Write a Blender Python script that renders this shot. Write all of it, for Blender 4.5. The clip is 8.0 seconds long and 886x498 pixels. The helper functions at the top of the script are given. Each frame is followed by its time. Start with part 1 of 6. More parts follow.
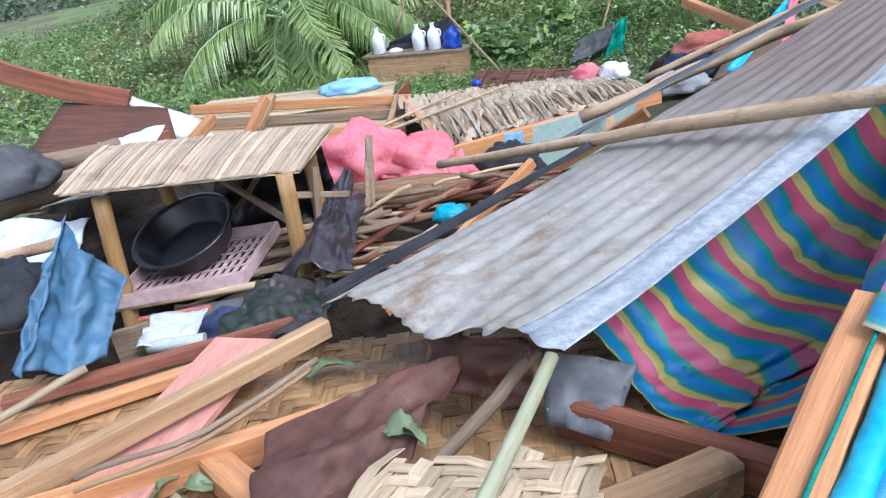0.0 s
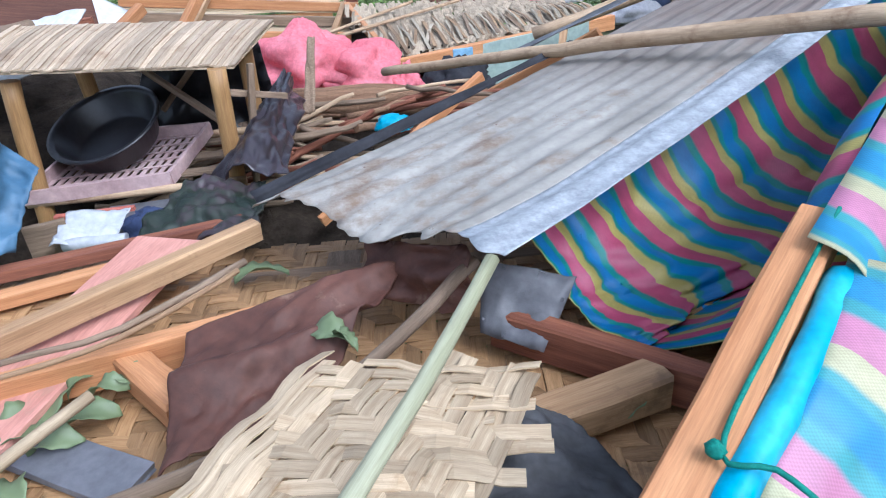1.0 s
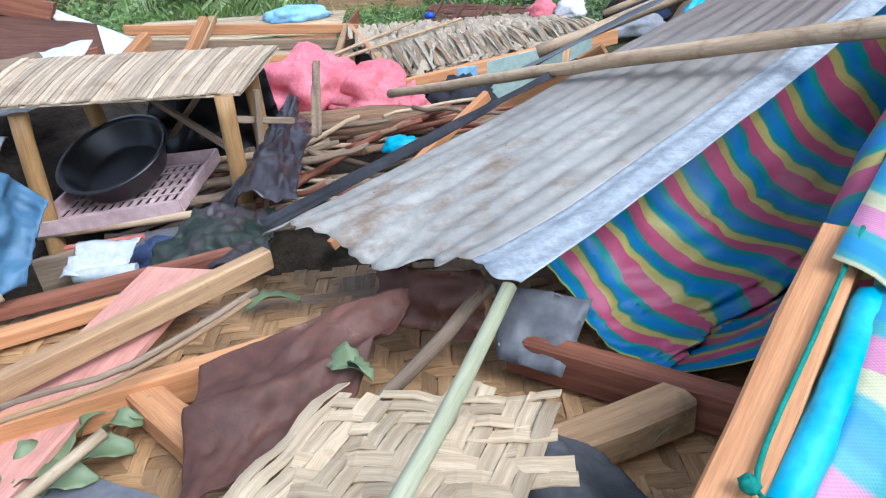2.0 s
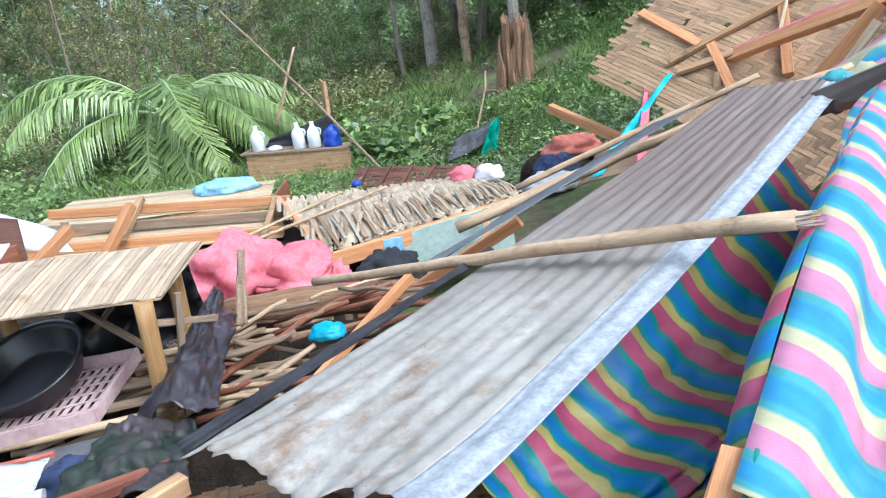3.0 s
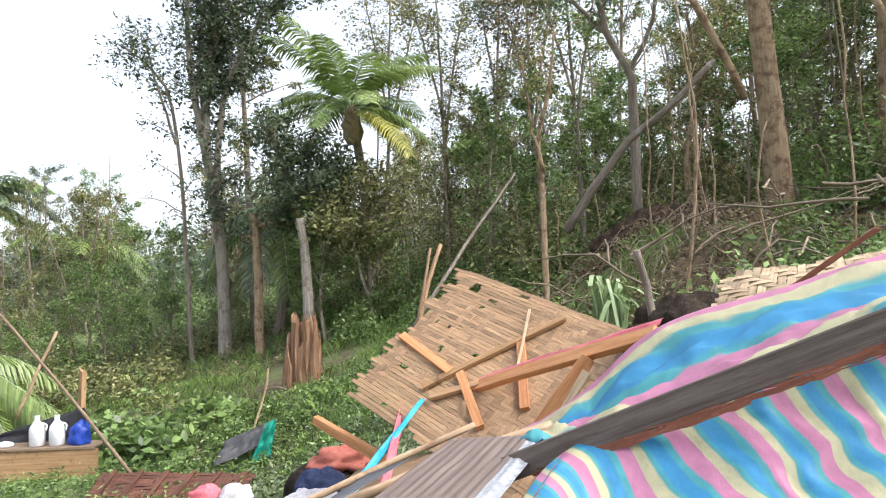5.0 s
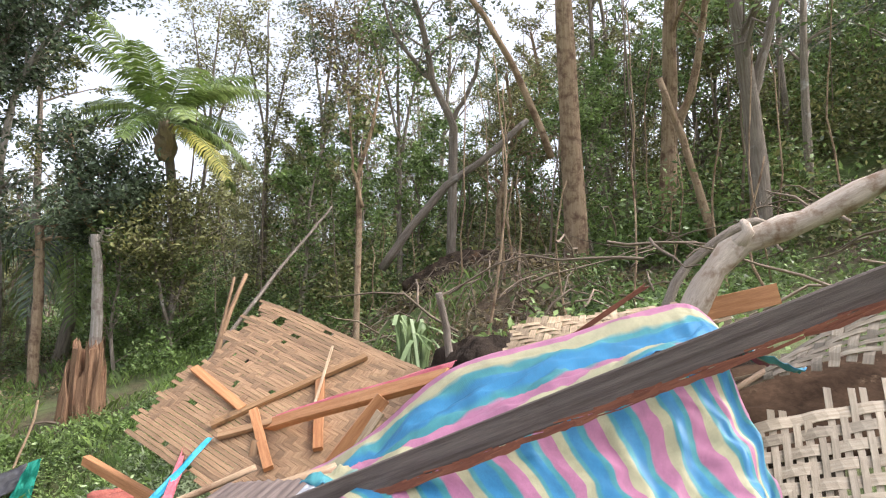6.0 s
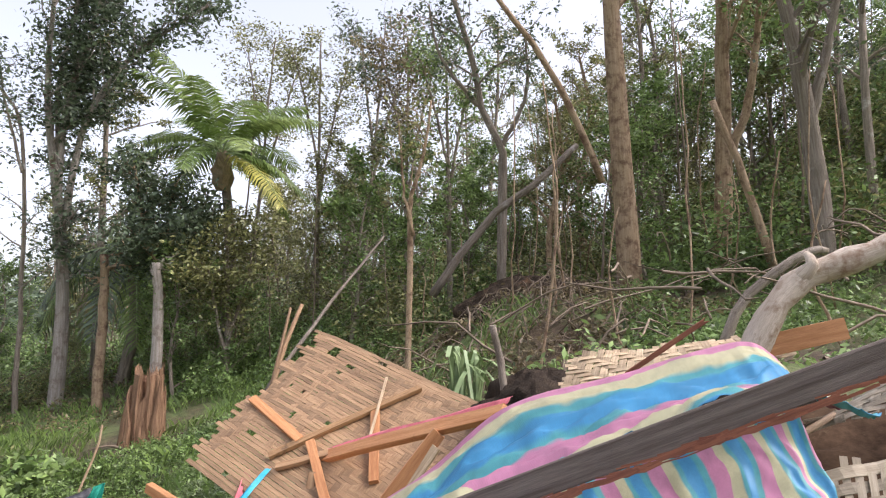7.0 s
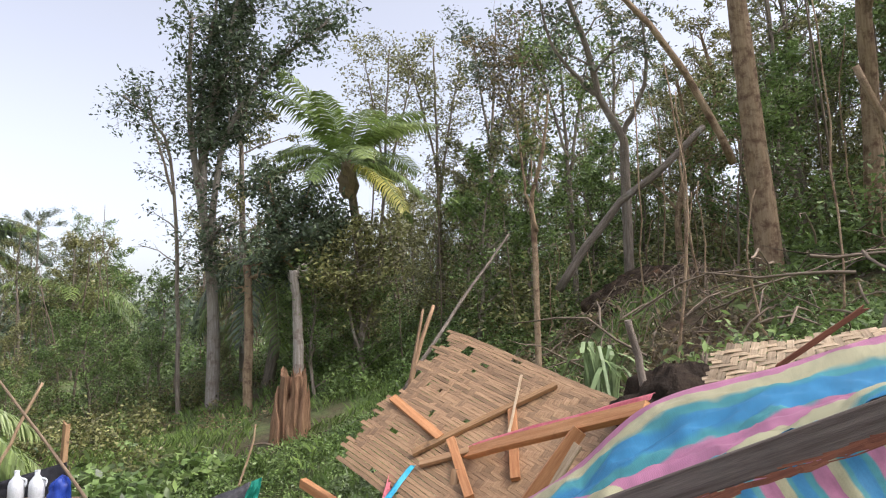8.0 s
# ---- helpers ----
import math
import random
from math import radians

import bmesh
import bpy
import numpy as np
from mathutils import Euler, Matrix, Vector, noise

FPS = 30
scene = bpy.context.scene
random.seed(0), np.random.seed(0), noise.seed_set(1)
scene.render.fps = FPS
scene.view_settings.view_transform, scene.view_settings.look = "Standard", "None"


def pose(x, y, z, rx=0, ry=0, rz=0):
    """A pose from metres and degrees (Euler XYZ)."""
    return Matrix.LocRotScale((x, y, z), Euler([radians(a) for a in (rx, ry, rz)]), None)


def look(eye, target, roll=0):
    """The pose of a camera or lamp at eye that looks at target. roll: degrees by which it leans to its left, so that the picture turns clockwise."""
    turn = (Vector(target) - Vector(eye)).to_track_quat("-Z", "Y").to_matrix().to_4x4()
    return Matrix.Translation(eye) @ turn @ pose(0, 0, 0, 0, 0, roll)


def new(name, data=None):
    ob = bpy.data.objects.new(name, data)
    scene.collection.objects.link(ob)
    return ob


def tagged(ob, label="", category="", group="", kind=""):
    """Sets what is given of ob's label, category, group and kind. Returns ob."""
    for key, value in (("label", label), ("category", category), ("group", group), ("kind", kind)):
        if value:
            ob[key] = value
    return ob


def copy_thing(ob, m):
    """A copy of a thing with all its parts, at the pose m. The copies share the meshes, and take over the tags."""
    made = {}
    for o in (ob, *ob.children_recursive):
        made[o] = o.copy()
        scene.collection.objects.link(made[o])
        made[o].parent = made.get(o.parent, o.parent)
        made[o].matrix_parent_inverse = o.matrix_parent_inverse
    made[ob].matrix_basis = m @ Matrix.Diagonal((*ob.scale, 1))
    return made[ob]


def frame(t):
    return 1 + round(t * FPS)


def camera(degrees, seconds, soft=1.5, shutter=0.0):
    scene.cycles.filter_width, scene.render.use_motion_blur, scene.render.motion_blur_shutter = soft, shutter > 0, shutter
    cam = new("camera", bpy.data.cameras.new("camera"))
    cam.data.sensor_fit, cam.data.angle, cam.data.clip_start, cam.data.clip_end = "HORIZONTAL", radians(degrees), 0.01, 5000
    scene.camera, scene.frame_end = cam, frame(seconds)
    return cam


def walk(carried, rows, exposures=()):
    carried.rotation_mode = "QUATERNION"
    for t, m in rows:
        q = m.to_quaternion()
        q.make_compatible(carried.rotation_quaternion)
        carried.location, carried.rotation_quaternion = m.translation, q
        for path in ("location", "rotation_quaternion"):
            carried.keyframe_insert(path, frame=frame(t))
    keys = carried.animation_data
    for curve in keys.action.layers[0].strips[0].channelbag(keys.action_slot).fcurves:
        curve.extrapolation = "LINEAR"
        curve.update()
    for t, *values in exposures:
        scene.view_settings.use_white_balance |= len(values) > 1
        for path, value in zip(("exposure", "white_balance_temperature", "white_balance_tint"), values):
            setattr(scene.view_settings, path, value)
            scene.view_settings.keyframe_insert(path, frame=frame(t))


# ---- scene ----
cam = camera(65.6, 8.0, soft=1.15)
EXPOSURES = [(0.0, 0.14, 5350, 9), (1.2, 0.02, 5250, 9), (2.5, 0.25, 5300, 4), (4.0, 0.58, 5900, 8), (5.5, 0.46, 6450, 13), (7.0, 0.28, 6450, 18), (8.0, 0.02, 6450, 16)]
PATH = [
    (0, (0.035, 0.058, 1.551), (-0.067, 1.881, 0.734), -9.8),
    (0.5, (0.049, 0.092, 1.509), (0.072, 1.864, 0.582), -7.2),
    (1, (0.029, 0.096, 1.478), (0.073, 1.813, 0.454), -4.8),
    (1.2, (0.018, 0.1, 1.465), (0.039, 1.795, 0.404), -3.8),
    (2.3, (0.021, 0.124, 1.509), (0.07, 1.894, 0.578), -7.6),
    (2.5, (0.034, 0.111, 1.528), (0.112, 1.902, 0.643), -7.9),
    (3, (0.092, 0.153, 1.635), (0.353, 2.033, 1.004), -7.6),
    (3.5, (0.179, 0.194, 1.757), (0.66, 2.1, 1.391), -3.6),
    (4, (0.264, 0.199, 1.807), (0.834, 2.102, 1.573), -4.6),
    (4.2, (0.301, 0.197, 1.819), (0.923, 2.092, 1.675), -3.6),
    (5.3, (0.622, 0.188, 1.844), (1.581, 1.934, 2.024), -1.7),
    (5.5, (0.63, 0.174, 1.849), (1.669, 1.871, 2.05), -0.9),
    (6, (0.667, 0.158, 1.855), (1.955, 1.672, 2.073), 0.4),
    (6.5, (0.663, 0.151, 1.895), (1.999, 1.609, 2.195), 1.6),
    (7, (0.616, 0.156, 1.93), (1.789, 1.752, 2.211), 0.5),
    (7.5, (0.541, 0.132, 1.956), (1.469, 1.881, 2.238), -1.7),
    (8, (0.531, 0.141, 1.952), (1.407, 1.919, 2.223), -1.2),
]
walk(cam, [(t, look(eye, target, roll)) for t, eye, target, roll in PATH], EXPOSURES)

# ---- light ----
SUN_EL, SUN_AZ = 50.0, 134.0
world = bpy.data.worlds.new("overcast_sky")
scene.world = world
world.use_nodes = True
wn = world.node_tree
sky = wn.nodes.new("ShaderNodeTexSky")
sky.sky_type, sky.sun_disc = "NISHITA", False
sky.sun_elevation, sky.sun_rotation = radians(SUN_EL), radians(SUN_AZ)
sky.dust_density, sky.air_density, sky.ozone_density = 4.0, 1.0, 1.0
cloud = wn.nodes.new("ShaderNodeHueSaturation")
cloud.inputs["Saturation"].default_value = 0.42
cloud.inputs["Value"].default_value = 2.05
wn.links.new(sky.outputs["Color"], cloud.inputs["Color"])
wn.links.new(cloud.outputs["Color"], wn.nodes["Background"].inputs["Color"])
wn.nodes["Background"].inputs["Strength"].default_value = 0.15
sun_data = bpy.data.lights.new("sun", "SUN")
sun_data.energy, sun_data.angle, sun_data.color = 1.45, radians(24), (1.0, 0.98, 0.95)
sun = new("sun", sun_data)
az, el = radians(SUN_AZ), radians(SUN_EL)
sun.matrix_world = look((0, 0, 30), (-math.sin(az) * math.cos(el), -math.cos(az) * math.cos(el), 30 - math.sin(el)))


# ---- materials ----
def ramp(nt, fac, stops, mode="LINEAR"):
    n = nt.nodes.new("ShaderNodeValToRGB")
    n.color_ramp.interpolation = mode
    while len(n.color_ramp.elements) < len(stops):
        n.color_ramp.elements.new(0.5)
    for e, (p, c) in zip(n.color_ramp.elements, stops):
        e.position, e.color = p, (*c, 1)
    nt.links.new(fac, n.inputs["Fac"])
    return n.outputs["Color"]


def mapped(nt, coords, scale):
    tc = nt.nodes.new("ShaderNodeTexCoord")
    mp = nt.nodes.new("ShaderNodeMapping")
    mp.inputs["Scale"].default_value = scale
    nt.links.new(tc.outputs[coords], mp.inputs["Vector"])
    return mp.outputs["Vector"]


def noise_tex(nt, vec, scale, detail=5.0, rough=0.6):
    n = nt.nodes.new("ShaderNodeTexNoise")
    n.inputs["Scale"].default_value, n.inputs["Detail"].default_value, n.inputs["Roughness"].default_value = scale, detail, rough
    nt.links.new(vec, n.inputs["Vector"])
    return n.outputs["Fac"]


def mixed(nt, mode, fac, a, b):
    n = nt.nodes.new("ShaderNodeMix")
    n.data_type, n.blend_type = "RGBA", mode
    for sock, v in ((0, fac), (6, a), (7, b)):
        if hasattr(v, "links"):
            nt.links.new(v, n.inputs[sock])
        elif sock == 0:
            n.inputs[0].default_value = v
        else:
            n.inputs[sock].default_value = (*v, 1)
    return n.outputs[2]


def surface(name, dark, light, scale=6.0, coords="Object", stretch=(1, 1, 1), rough=0.7, bump=0.3, metal=0.0,
            fine=8.0, stain=None, stain_scale=2.0, stain_cut=0.6, vary=0.0, per="", see=0.0, height=0.004, spec=0.4):
    """A surface with two scales of variation, an optional stain and relief."""
    m = bpy.data.materials.new(name)
    m.use_nodes = True
    nt = m.node_tree
    b = nt.nodes["Principled BSDF"]
    vec = mapped(nt, coords, stretch)
    big = noise_tex(nt, vec, scale, 4)
    small = noise_tex(nt, vec, scale * fine, 6, 0.7)
    col = ramp(nt, big, [(0.3, dark), (0.7, light)])
    grain = ramp(nt, small, [(0.25, (0.55, 0.55, 0.55)), (0.7, (1.1, 1.1, 1.1))])
    col = mixed(nt, "MULTIPLY", 0.6, col, grain)
    if stain:
        own = mapped(nt, "Object", (1, 1, 1))
        f = ramp(nt, noise_tex(nt, own, stain_scale, 8, 0.7), [(stain_cut - 0.06, (0, 0, 0)), (stain_cut + 0.08, (1, 1, 1))])
        col = mixed(nt, "MIX", f, col, stain)
    if vary:
        if per == "island":
            g = nt.nodes.new("ShaderNodeNewGeometry").outputs["Random Per Island"]
        else:
            g = nt.nodes.new("ShaderNodeObjectInfo").outputs["Random"]
        hs = nt.nodes.new("ShaderNodeHueSaturation")
        mr = nt.nodes.new("ShaderNodeMapRange")
        mr.inputs["To Min"].default_value, mr.inputs["To Max"].default_value = 1 - vary, 1 + vary
        nt.links.new(g, mr.inputs["Value"])
        nt.links.new(mr.outputs["Result"], hs.inputs["Value"])
        nt.links.new(col, hs.inputs["Color"])
        col = hs.outputs["Color"]
    nt.links.new(col, b.inputs["Base Color"])
    b.inputs["Roughness"].default_value, b.inputs["Metallic"].default_value = rough, metal
    b.inputs["Specular IOR Level"].default_value = spec
    if bump:
        bp = nt.nodes.new("ShaderNodeBump")
        bp.inputs["Strength"].default_value, bp.inputs["Distance"].default_value = bump, height
        nt.links.new(small, bp.inputs["Height"])
        nt.links.new(bp.outputs["Normal"], b.inputs["Normal"])
    if see:
        tr = nt.nodes.new("ShaderNodeBsdfTranslucent")
        nt.links.new(col, tr.inputs["Color"])
        mx = nt.nodes.new("ShaderNodeMixShader")
        mx.inputs[0].default_value = see
        nt.links.new(b.outputs[0], mx.inputs[1])
        nt.links.new(tr.outputs[0], mx.inputs[2])
        nt.links.new(mx.outputs[0], nt.nodes["Material Output"].inputs["Surface"])
    return m


GRAIN = (1.5, 30, 30)
FRESH = surface("fresh_orange_lumber", (0.4, 0.165, 0.062), (0.62, 0.31, 0.14), 1.2, "UV", GRAIN, 0.65, 0.35, stain=(0.2, 0.075, 0.035), stain_scale=2.2, stain_cut=0.68, vary=0.18)
RAIL = surface("orange_sawn_rail", (0.5, 0.2, 0.075), (0.72, 0.37, 0.165), 1.2, "UV", GRAIN, 0.65, 0.35, stain=(0.36, 0.13, 0.05), stain_scale=3.0, stain_cut=0.66)
PALE = surface("pale_sawn_lumber", (0.31, 0.175, 0.085), (0.53, 0.335, 0.18), 1.2, "UV", GRAIN, 0.7, 0.3, vary=0.12, stain=(0.2, 0.12, 0.065), stain_scale=7, stain_cut=0.6)
OLD = surface("weathered_grey_brown_wood", (0.17, 0.115, 0.075), (0.33, 0.235, 0.16), 1.6, "UV", GRAIN, 0.85, 0.6, vary=0.15, height=0.006)
DRIFT = surface("dark_weathered_beam", (0.085, 0.064, 0.052), (0.21, 0.17, 0.145), 1.5, "UV", (1.2, 26, 26), 0.85, 0.8, stain=(0.03, 0.022, 0.02), stain_scale=3.0, stain_cut=0.66, height=0.008)
RED_OLD = surface("red_brown_old_lumber", (0.14, 0.046, 0.028), (0.31, 0.118, 0.064), 1.5, "UV", GRAIN, 0.8, 0.5, vary=0.15)
DARKRED = surface("dark_red_brown_slat", (0.075, 0.03, 0.02), (0.16, 0.068, 0.042), 1.5, "UV", GRAIN, 0.8, 0.5, vary=0.2)
PINKBOARD = surface("faded_pink_painted_board", (0.5, 0.22, 0.17), (0.66, 0.33, 0.26), 1.5, "UV", (2, 12, 12), 0.75, 0.3, stain=(0.36, 0.24, 0.17), stain_scale=5, stain_cut=0.64)
POLE = surface("peeled_pole_wood", (0.36, 0.235, 0.135), (0.56, 0.41, 0.27), 2.0, "UV", (1.5, 18, 18), 0.75, 0.4, stain=(0.24, 0.145, 0.085), stain_scale=9, stain_cut=0.58, vary=0.1)
BAMBOO_POST = surface("yellow_bamboo_post", (0.27, 0.145, 0.055), (0.46, 0.27, 0.11), 1.5, "UV", (1.5, 20, 20), 0.5, 0.3, vary=0.1)
GREENBAM = surface("split_green_bamboo", (0.26, 0.26, 0.15), (0.44, 0.43, 0.3), 2.0, "UV", (1.2, 24, 24), 0.5, 0.25)
STRIP = surface("pale_bamboo_strip", (0.35, 0.245, 0.145), (0.6, 0.47, 0.31), 2.0, "UV", (2, 40, 40), 0.6, 0.3, vary=0.28, stain=(0.3, 0.19, 0.1), stain_scale=9, stain_cut=0.64)
STRIP_BROWN = surface("tan_bamboo_strip", (0.2, 0.115, 0.06), (0.4, 0.26, 0.145), 2.0, "UV", (2, 40, 40), 0.65, 0.4, vary=0.32)
STRIP_FLOOR = surface("muddy_bamboo_strip", (0.24, 0.125, 0.05), (0.46, 0.28, 0.135), 2.0, "UV", (2, 30, 30), 0.6, 0.35, vary=0.3, stain=(0.12, 0.07, 0.035), stain_scale=6, stain_cut=0.62)
STRIP_GREY = surface("greyed_bamboo_strip", (0.29, 0.235, 0.165), (0.48, 0.41, 0.31), 2.0, "UV", (2, 40, 40), 0.65, 0.3, vary=0.22)
REED = surface("reed_slat", (0.35, 0.255, 0.165), (0.6, 0.475, 0.34), 2.0, "UV", (2, 40, 40), 0.7, 0.5, vary=0.28, stain=(0.3, 0.2, 0.125), stain_scale=6, stain_cut=0.6)
THATCH = surface("dry_palm_thatch", (0.3, 0.23, 0.16), (0.52, 0.42, 0.3), 2.5, "UV", (2, 40, 40), 0.85, 0.6, vary=0.3, per="island")


def tin_mat():
    """Corrugated tin, grey at the eave and turning to rusty brown along its length."""
    m = surface("aged_galvanised_tin", (0.235, 0.215, 0.19), (0.39, 0.36, 0.32), 4.0, "Object", (1, 1, 1), 0.68, 0.3, spec=0.3, stain=(0.19, 0.13, 0.09), stain_scale=5.5, stain_cut=0.59)
    nt = m.node_tree
    b = nt.nodes["Principled BSDF"]
    old = b.inputs["Base Color"].links[0].from_socket
    tc = nt.nodes.new("ShaderNodeTexCoord")
    sep = nt.nodes.new("ShaderNodeSeparateXYZ")
    nt.links.new(tc.outputs["UV"], sep.inputs[0])
    add = nt.nodes.new("ShaderNodeMath")
    add.operation = "MULTIPLY_ADD"
    add.inputs[1].default_value = 0.5
    nt.links.new(noise_tex(nt, mapped(nt, "UV", (14, 2.5, 1)), 1.0, 6, 0.7), add.inputs[0])
    nt.links.new(sep.outputs["Y"], add.inputs[2])
    far = ramp(nt, add.outputs[0], [(0.5, (0, 0, 0)), (0.85, (1, 1, 1))])
    rust = ramp(nt, noise_tex(nt, mapped(nt, "UV", (40, 5, 1)), 1.0, 6, 0.7), [(0.3, (0.1, 0.075, 0.065)), (0.7, (0.225, 0.175, 0.15))])
    col = mixed(nt, "MIX", far, old, rust)
    spots = ramp(nt, noise_tex(nt, mapped(nt, "Object", (1, 1, 1)), 38.0, 3, 0.6), [(0.7, (0, 0, 0)), (0.74, (1, 1, 1))])
    col = mixed(nt, "MIX", spots, col, (0.13, 0.07, 0.045))
    nt.links.new(col, b.inputs["Base Color"])
    return m


TIN = tin_mat()
ZINC = surface("bright_zinc_spangle", (0.27, 0.285, 0.305), (0.49, 0.51, 0.54), 40.0, "Object", (1, 1, 1), 0.5, 0.15, metal=0.25, fine=3)
BROWNVINYL = surface("brown_vinyl_sheet", (0.055, 0.02, 0.013), (0.14, 0.057, 0.038), 5.0, rough=0.62, bump=0.5, stain=(0.24, 0.15, 0.1), stain_scale=11, stain_cut=0.64)
GREYPLATE = surface("grey_sheet_scrap", (0.085, 0.085, 0.094), (0.17, 0.17, 0.188), 5.0, rough=0.5, bump=0.25)
BLACKPL = surface("black_plastic", (0.008, 0.008, 0.011), (0.022, 0.022, 0.027), 8.0, rough=0.32, bump=0.1, spec=0.5)
PURPLEPL = surface("dark_purplish_plastic", (0.012, 0.008, 0.012), (0.045, 0.034, 0.042), 6.0, rough=0.3, bump=0.3, spec=0.6, stain=(0.09, 0.085, 0.09), stain_scale=9, stain_cut=0.64)
BLACKCL = surface("black_cloth", (0.01, 0.01, 0.014), (0.04, 0.04, 0.048), 9.0, rough=0.85, bump=0.4)
GREYCL = surface("dark_grey_wet_cloth", (0.035, 0.035, 0.038), (0.1, 0.1, 0.108), 6.0, rough=0.6, bump=0.4)
CAMO = surface("camouflage_canvas", (0.01, 0.018, 0.014), (0.036, 0.046, 0.03), 9.0, rough=0.45, bump=0.3, stain=(0.05, 0.033, 0.04), stain_scale=8, stain_cut=0.53)
BLUETARP = surface("faded_blue_tarpaulin", (0.04, 0.095, 0.165), (0.085, 0.175, 0.28), 3.0, rough=0.5, bump=0.3)
WHITEPAPER = surface("white_sheet", (0.42, 0.44, 0.48), (0.62, 0.63, 0.66), 4.0, rough=0.6, bump=0.15, stain=(0.3, 0.28, 0.26), stain_scale=6, stain_cut=0.64)
WHITEPLY = surface("white_painted_sheet", (0.54, 0.54, 0.55), (0.72, 0.72, 0.73), 3.0, rough=0.55, bump=0.15, stain=(0.5, 0.48, 0.45), stain_scale=4, stain_cut=0.68)
JUG = surface("milky_white_plastic", (0.7, 0.73, 0.76), (0.85, 0.87, 0.9), 8.0, rough=0.4, bump=0.05)
PINKNET = surface("pink_net_cloth", (0.82, 0.2, 0.25), (0.93, 0.34, 0.4), 7.0, rough=0.8, bump=0.08, see=0.35)
REDCL = surface("faded_red_cloth", (0.38, 0.1, 0.075), (0.56, 0.19, 0.14), 8.0, rough=0.85, bump=0.4)
NAVYCL = surface("navy_cloth", (0.015, 0.025, 0.07), (0.05, 0.07, 0.15), 8.0, rough=0.85, bump=0.4)
WHITECL = surface("white_cloth", (0.55, 0.53, 0.55), (0.78, 0.75, 0.76), 7.0, rough=0.85, bump=0.3)
BLUECL = surface("pale_blue_cloth", (0.16, 0.34, 0.54), (0.35, 0.56, 0.74), 6.0, rough=0.8, bump=0.3)
AQUA = surface("aqua_plastic_sheet", (0.0, 0.36, 0.6), (0.1, 0.6, 0.8), 6.0, rough=0.4, bump=0.25, see=0.2)
GREENCL = surface("green_net_cloth", (0.005, 0.22, 0.16), (0.02, 0.42, 0.31), 8.0, rough=0.7, bump=0.3, see=0.2)
ROYAL = surface("royal_blue_plastic", (0.01, 0.035, 0.27), (0.03, 0.09, 0.5), 8.0, rough=0.4, bump=0.3)
PALEGREEN = surface("pale_green_painted_board", (0.3, 0.38, 0.34), (0.42, 0.5, 0.46), 3.0, rough=0.6, bump=0.2)
TRAYPINK = surface("dusty_pink_plastic", (0.42, 0.28, 0.28), (0.58, 0.43, 0.42), 5.0, rough=0.5, bump=0.1)
ROPE = surface("green_cord", (0.0, 0.13, 0.1), (0.02, 0.25, 0.19), 60.0, rough=0.7, bump=0.4)
BARK = surface("tan_mottled_bark", (0.29, 0.195, 0.115), (0.52, 0.385, 0.255), 2.2, "UV", (1.2, 6, 6), 0.85, 0.7, stain=(0.16, 0.095, 0.06), stain_scale=4.5, stain_cut=0.54, height=0.02)
BARK_GREY = surface("grey_bark_with_lichen", (0.17, 0.135, 0.105), (0.38, 0.32, 0.26), 2.2, "UV", (1.2, 8, 8), 0.9, 0.7, stain=(0.5, 0.47, 0.43), stain_scale=2.6, stain_cut=0.63, height=0.02, vary=0.25)
BARK_LICHEN = surface("bark_with_whitish_lichen", (0.27, 0.225, 0.185), (0.5, 0.45, 0.4), 2.2, "UV", (1.2, 8, 8), 0.9, 0.7, stain=(0.15, 0.1, 0.075), stain_scale=2.2, stain_cut=0.58, height=0.02)
BARK_WHITE = surface("bleached_dead_wood", (0.42, 0.33, 0.25), (0.68, 0.58, 0.47), 2.2, "UV", (1.2, 8, 8), 0.8, 0.5, stain=(0.26, 0.17, 0.11), stain_scale=7, stain_cut=0.56, height=0.012)
STUMPWOOD = surface("splintered_red_stump_wood", (0.17, 0.085, 0.048), (0.46, 0.28, 0.165), 1.6, "UV", (1.2, 16, 16), 0.9, 0.8, height=0.02)
SOIL = surface("dark_wet_soil", (0.02, 0.016, 0.013), (0.085, 0.064, 0.048), 8.0, spec=0.1, rough=1.0, bump=0.9, height=0.03)
STEM = surface("dry_twig", (0.13, 0.095, 0.07), (0.3, 0.235, 0.17), 3.0, "UV", (1.2, 8, 8), 0.9, 0.3, vary=0.25, per="island")


def leaf_mat(name, dark, light, vary=0.65, see=0.32, rough=0.36):
    return surface(name, dark, light, 0.9, rough=rough, bump=0.0, vary=vary, per="island", see=see, fine=5, spec=0.6)


LEAF = leaf_mat("mid_green_leaf", (0.11, 0.19, 0.055), (0.27, 0.37, 0.12))
LEAF_DARK = leaf_mat("dark_green_leaf", (0.075, 0.11, 0.066), (0.185, 0.235, 0.135))
LEAF_OLIVE = leaf_mat("olive_windburnt_leaf", (0.15, 0.165, 0.06), (0.35, 0.34, 0.14))
LEAF_BROWN = leaf_mat("brown_dried_leaf", (0.15, 0.12, 0.065), (0.33, 0.26, 0.14))
GRASS = leaf_mat("grass_blade", (0.11, 0.19, 0.045), (0.26, 0.36, 0.1), 0.5)
FROND = leaf_mat("coconut_leaflet", (0.14, 0.22, 0.055), (0.31, 0.41, 0.125), 0.35)
FROND_LIGHT = leaf_mat("light_green_coconut_leaflet", (0.22, 0.31, 0.09), (0.42, 0.52, 0.2), 0.35)
FROND_YEL = leaf_mat("yellowing_coconut_leaflet", (0.36, 0.36, 0.06), (0.62, 0.58, 0.16), 0.35)
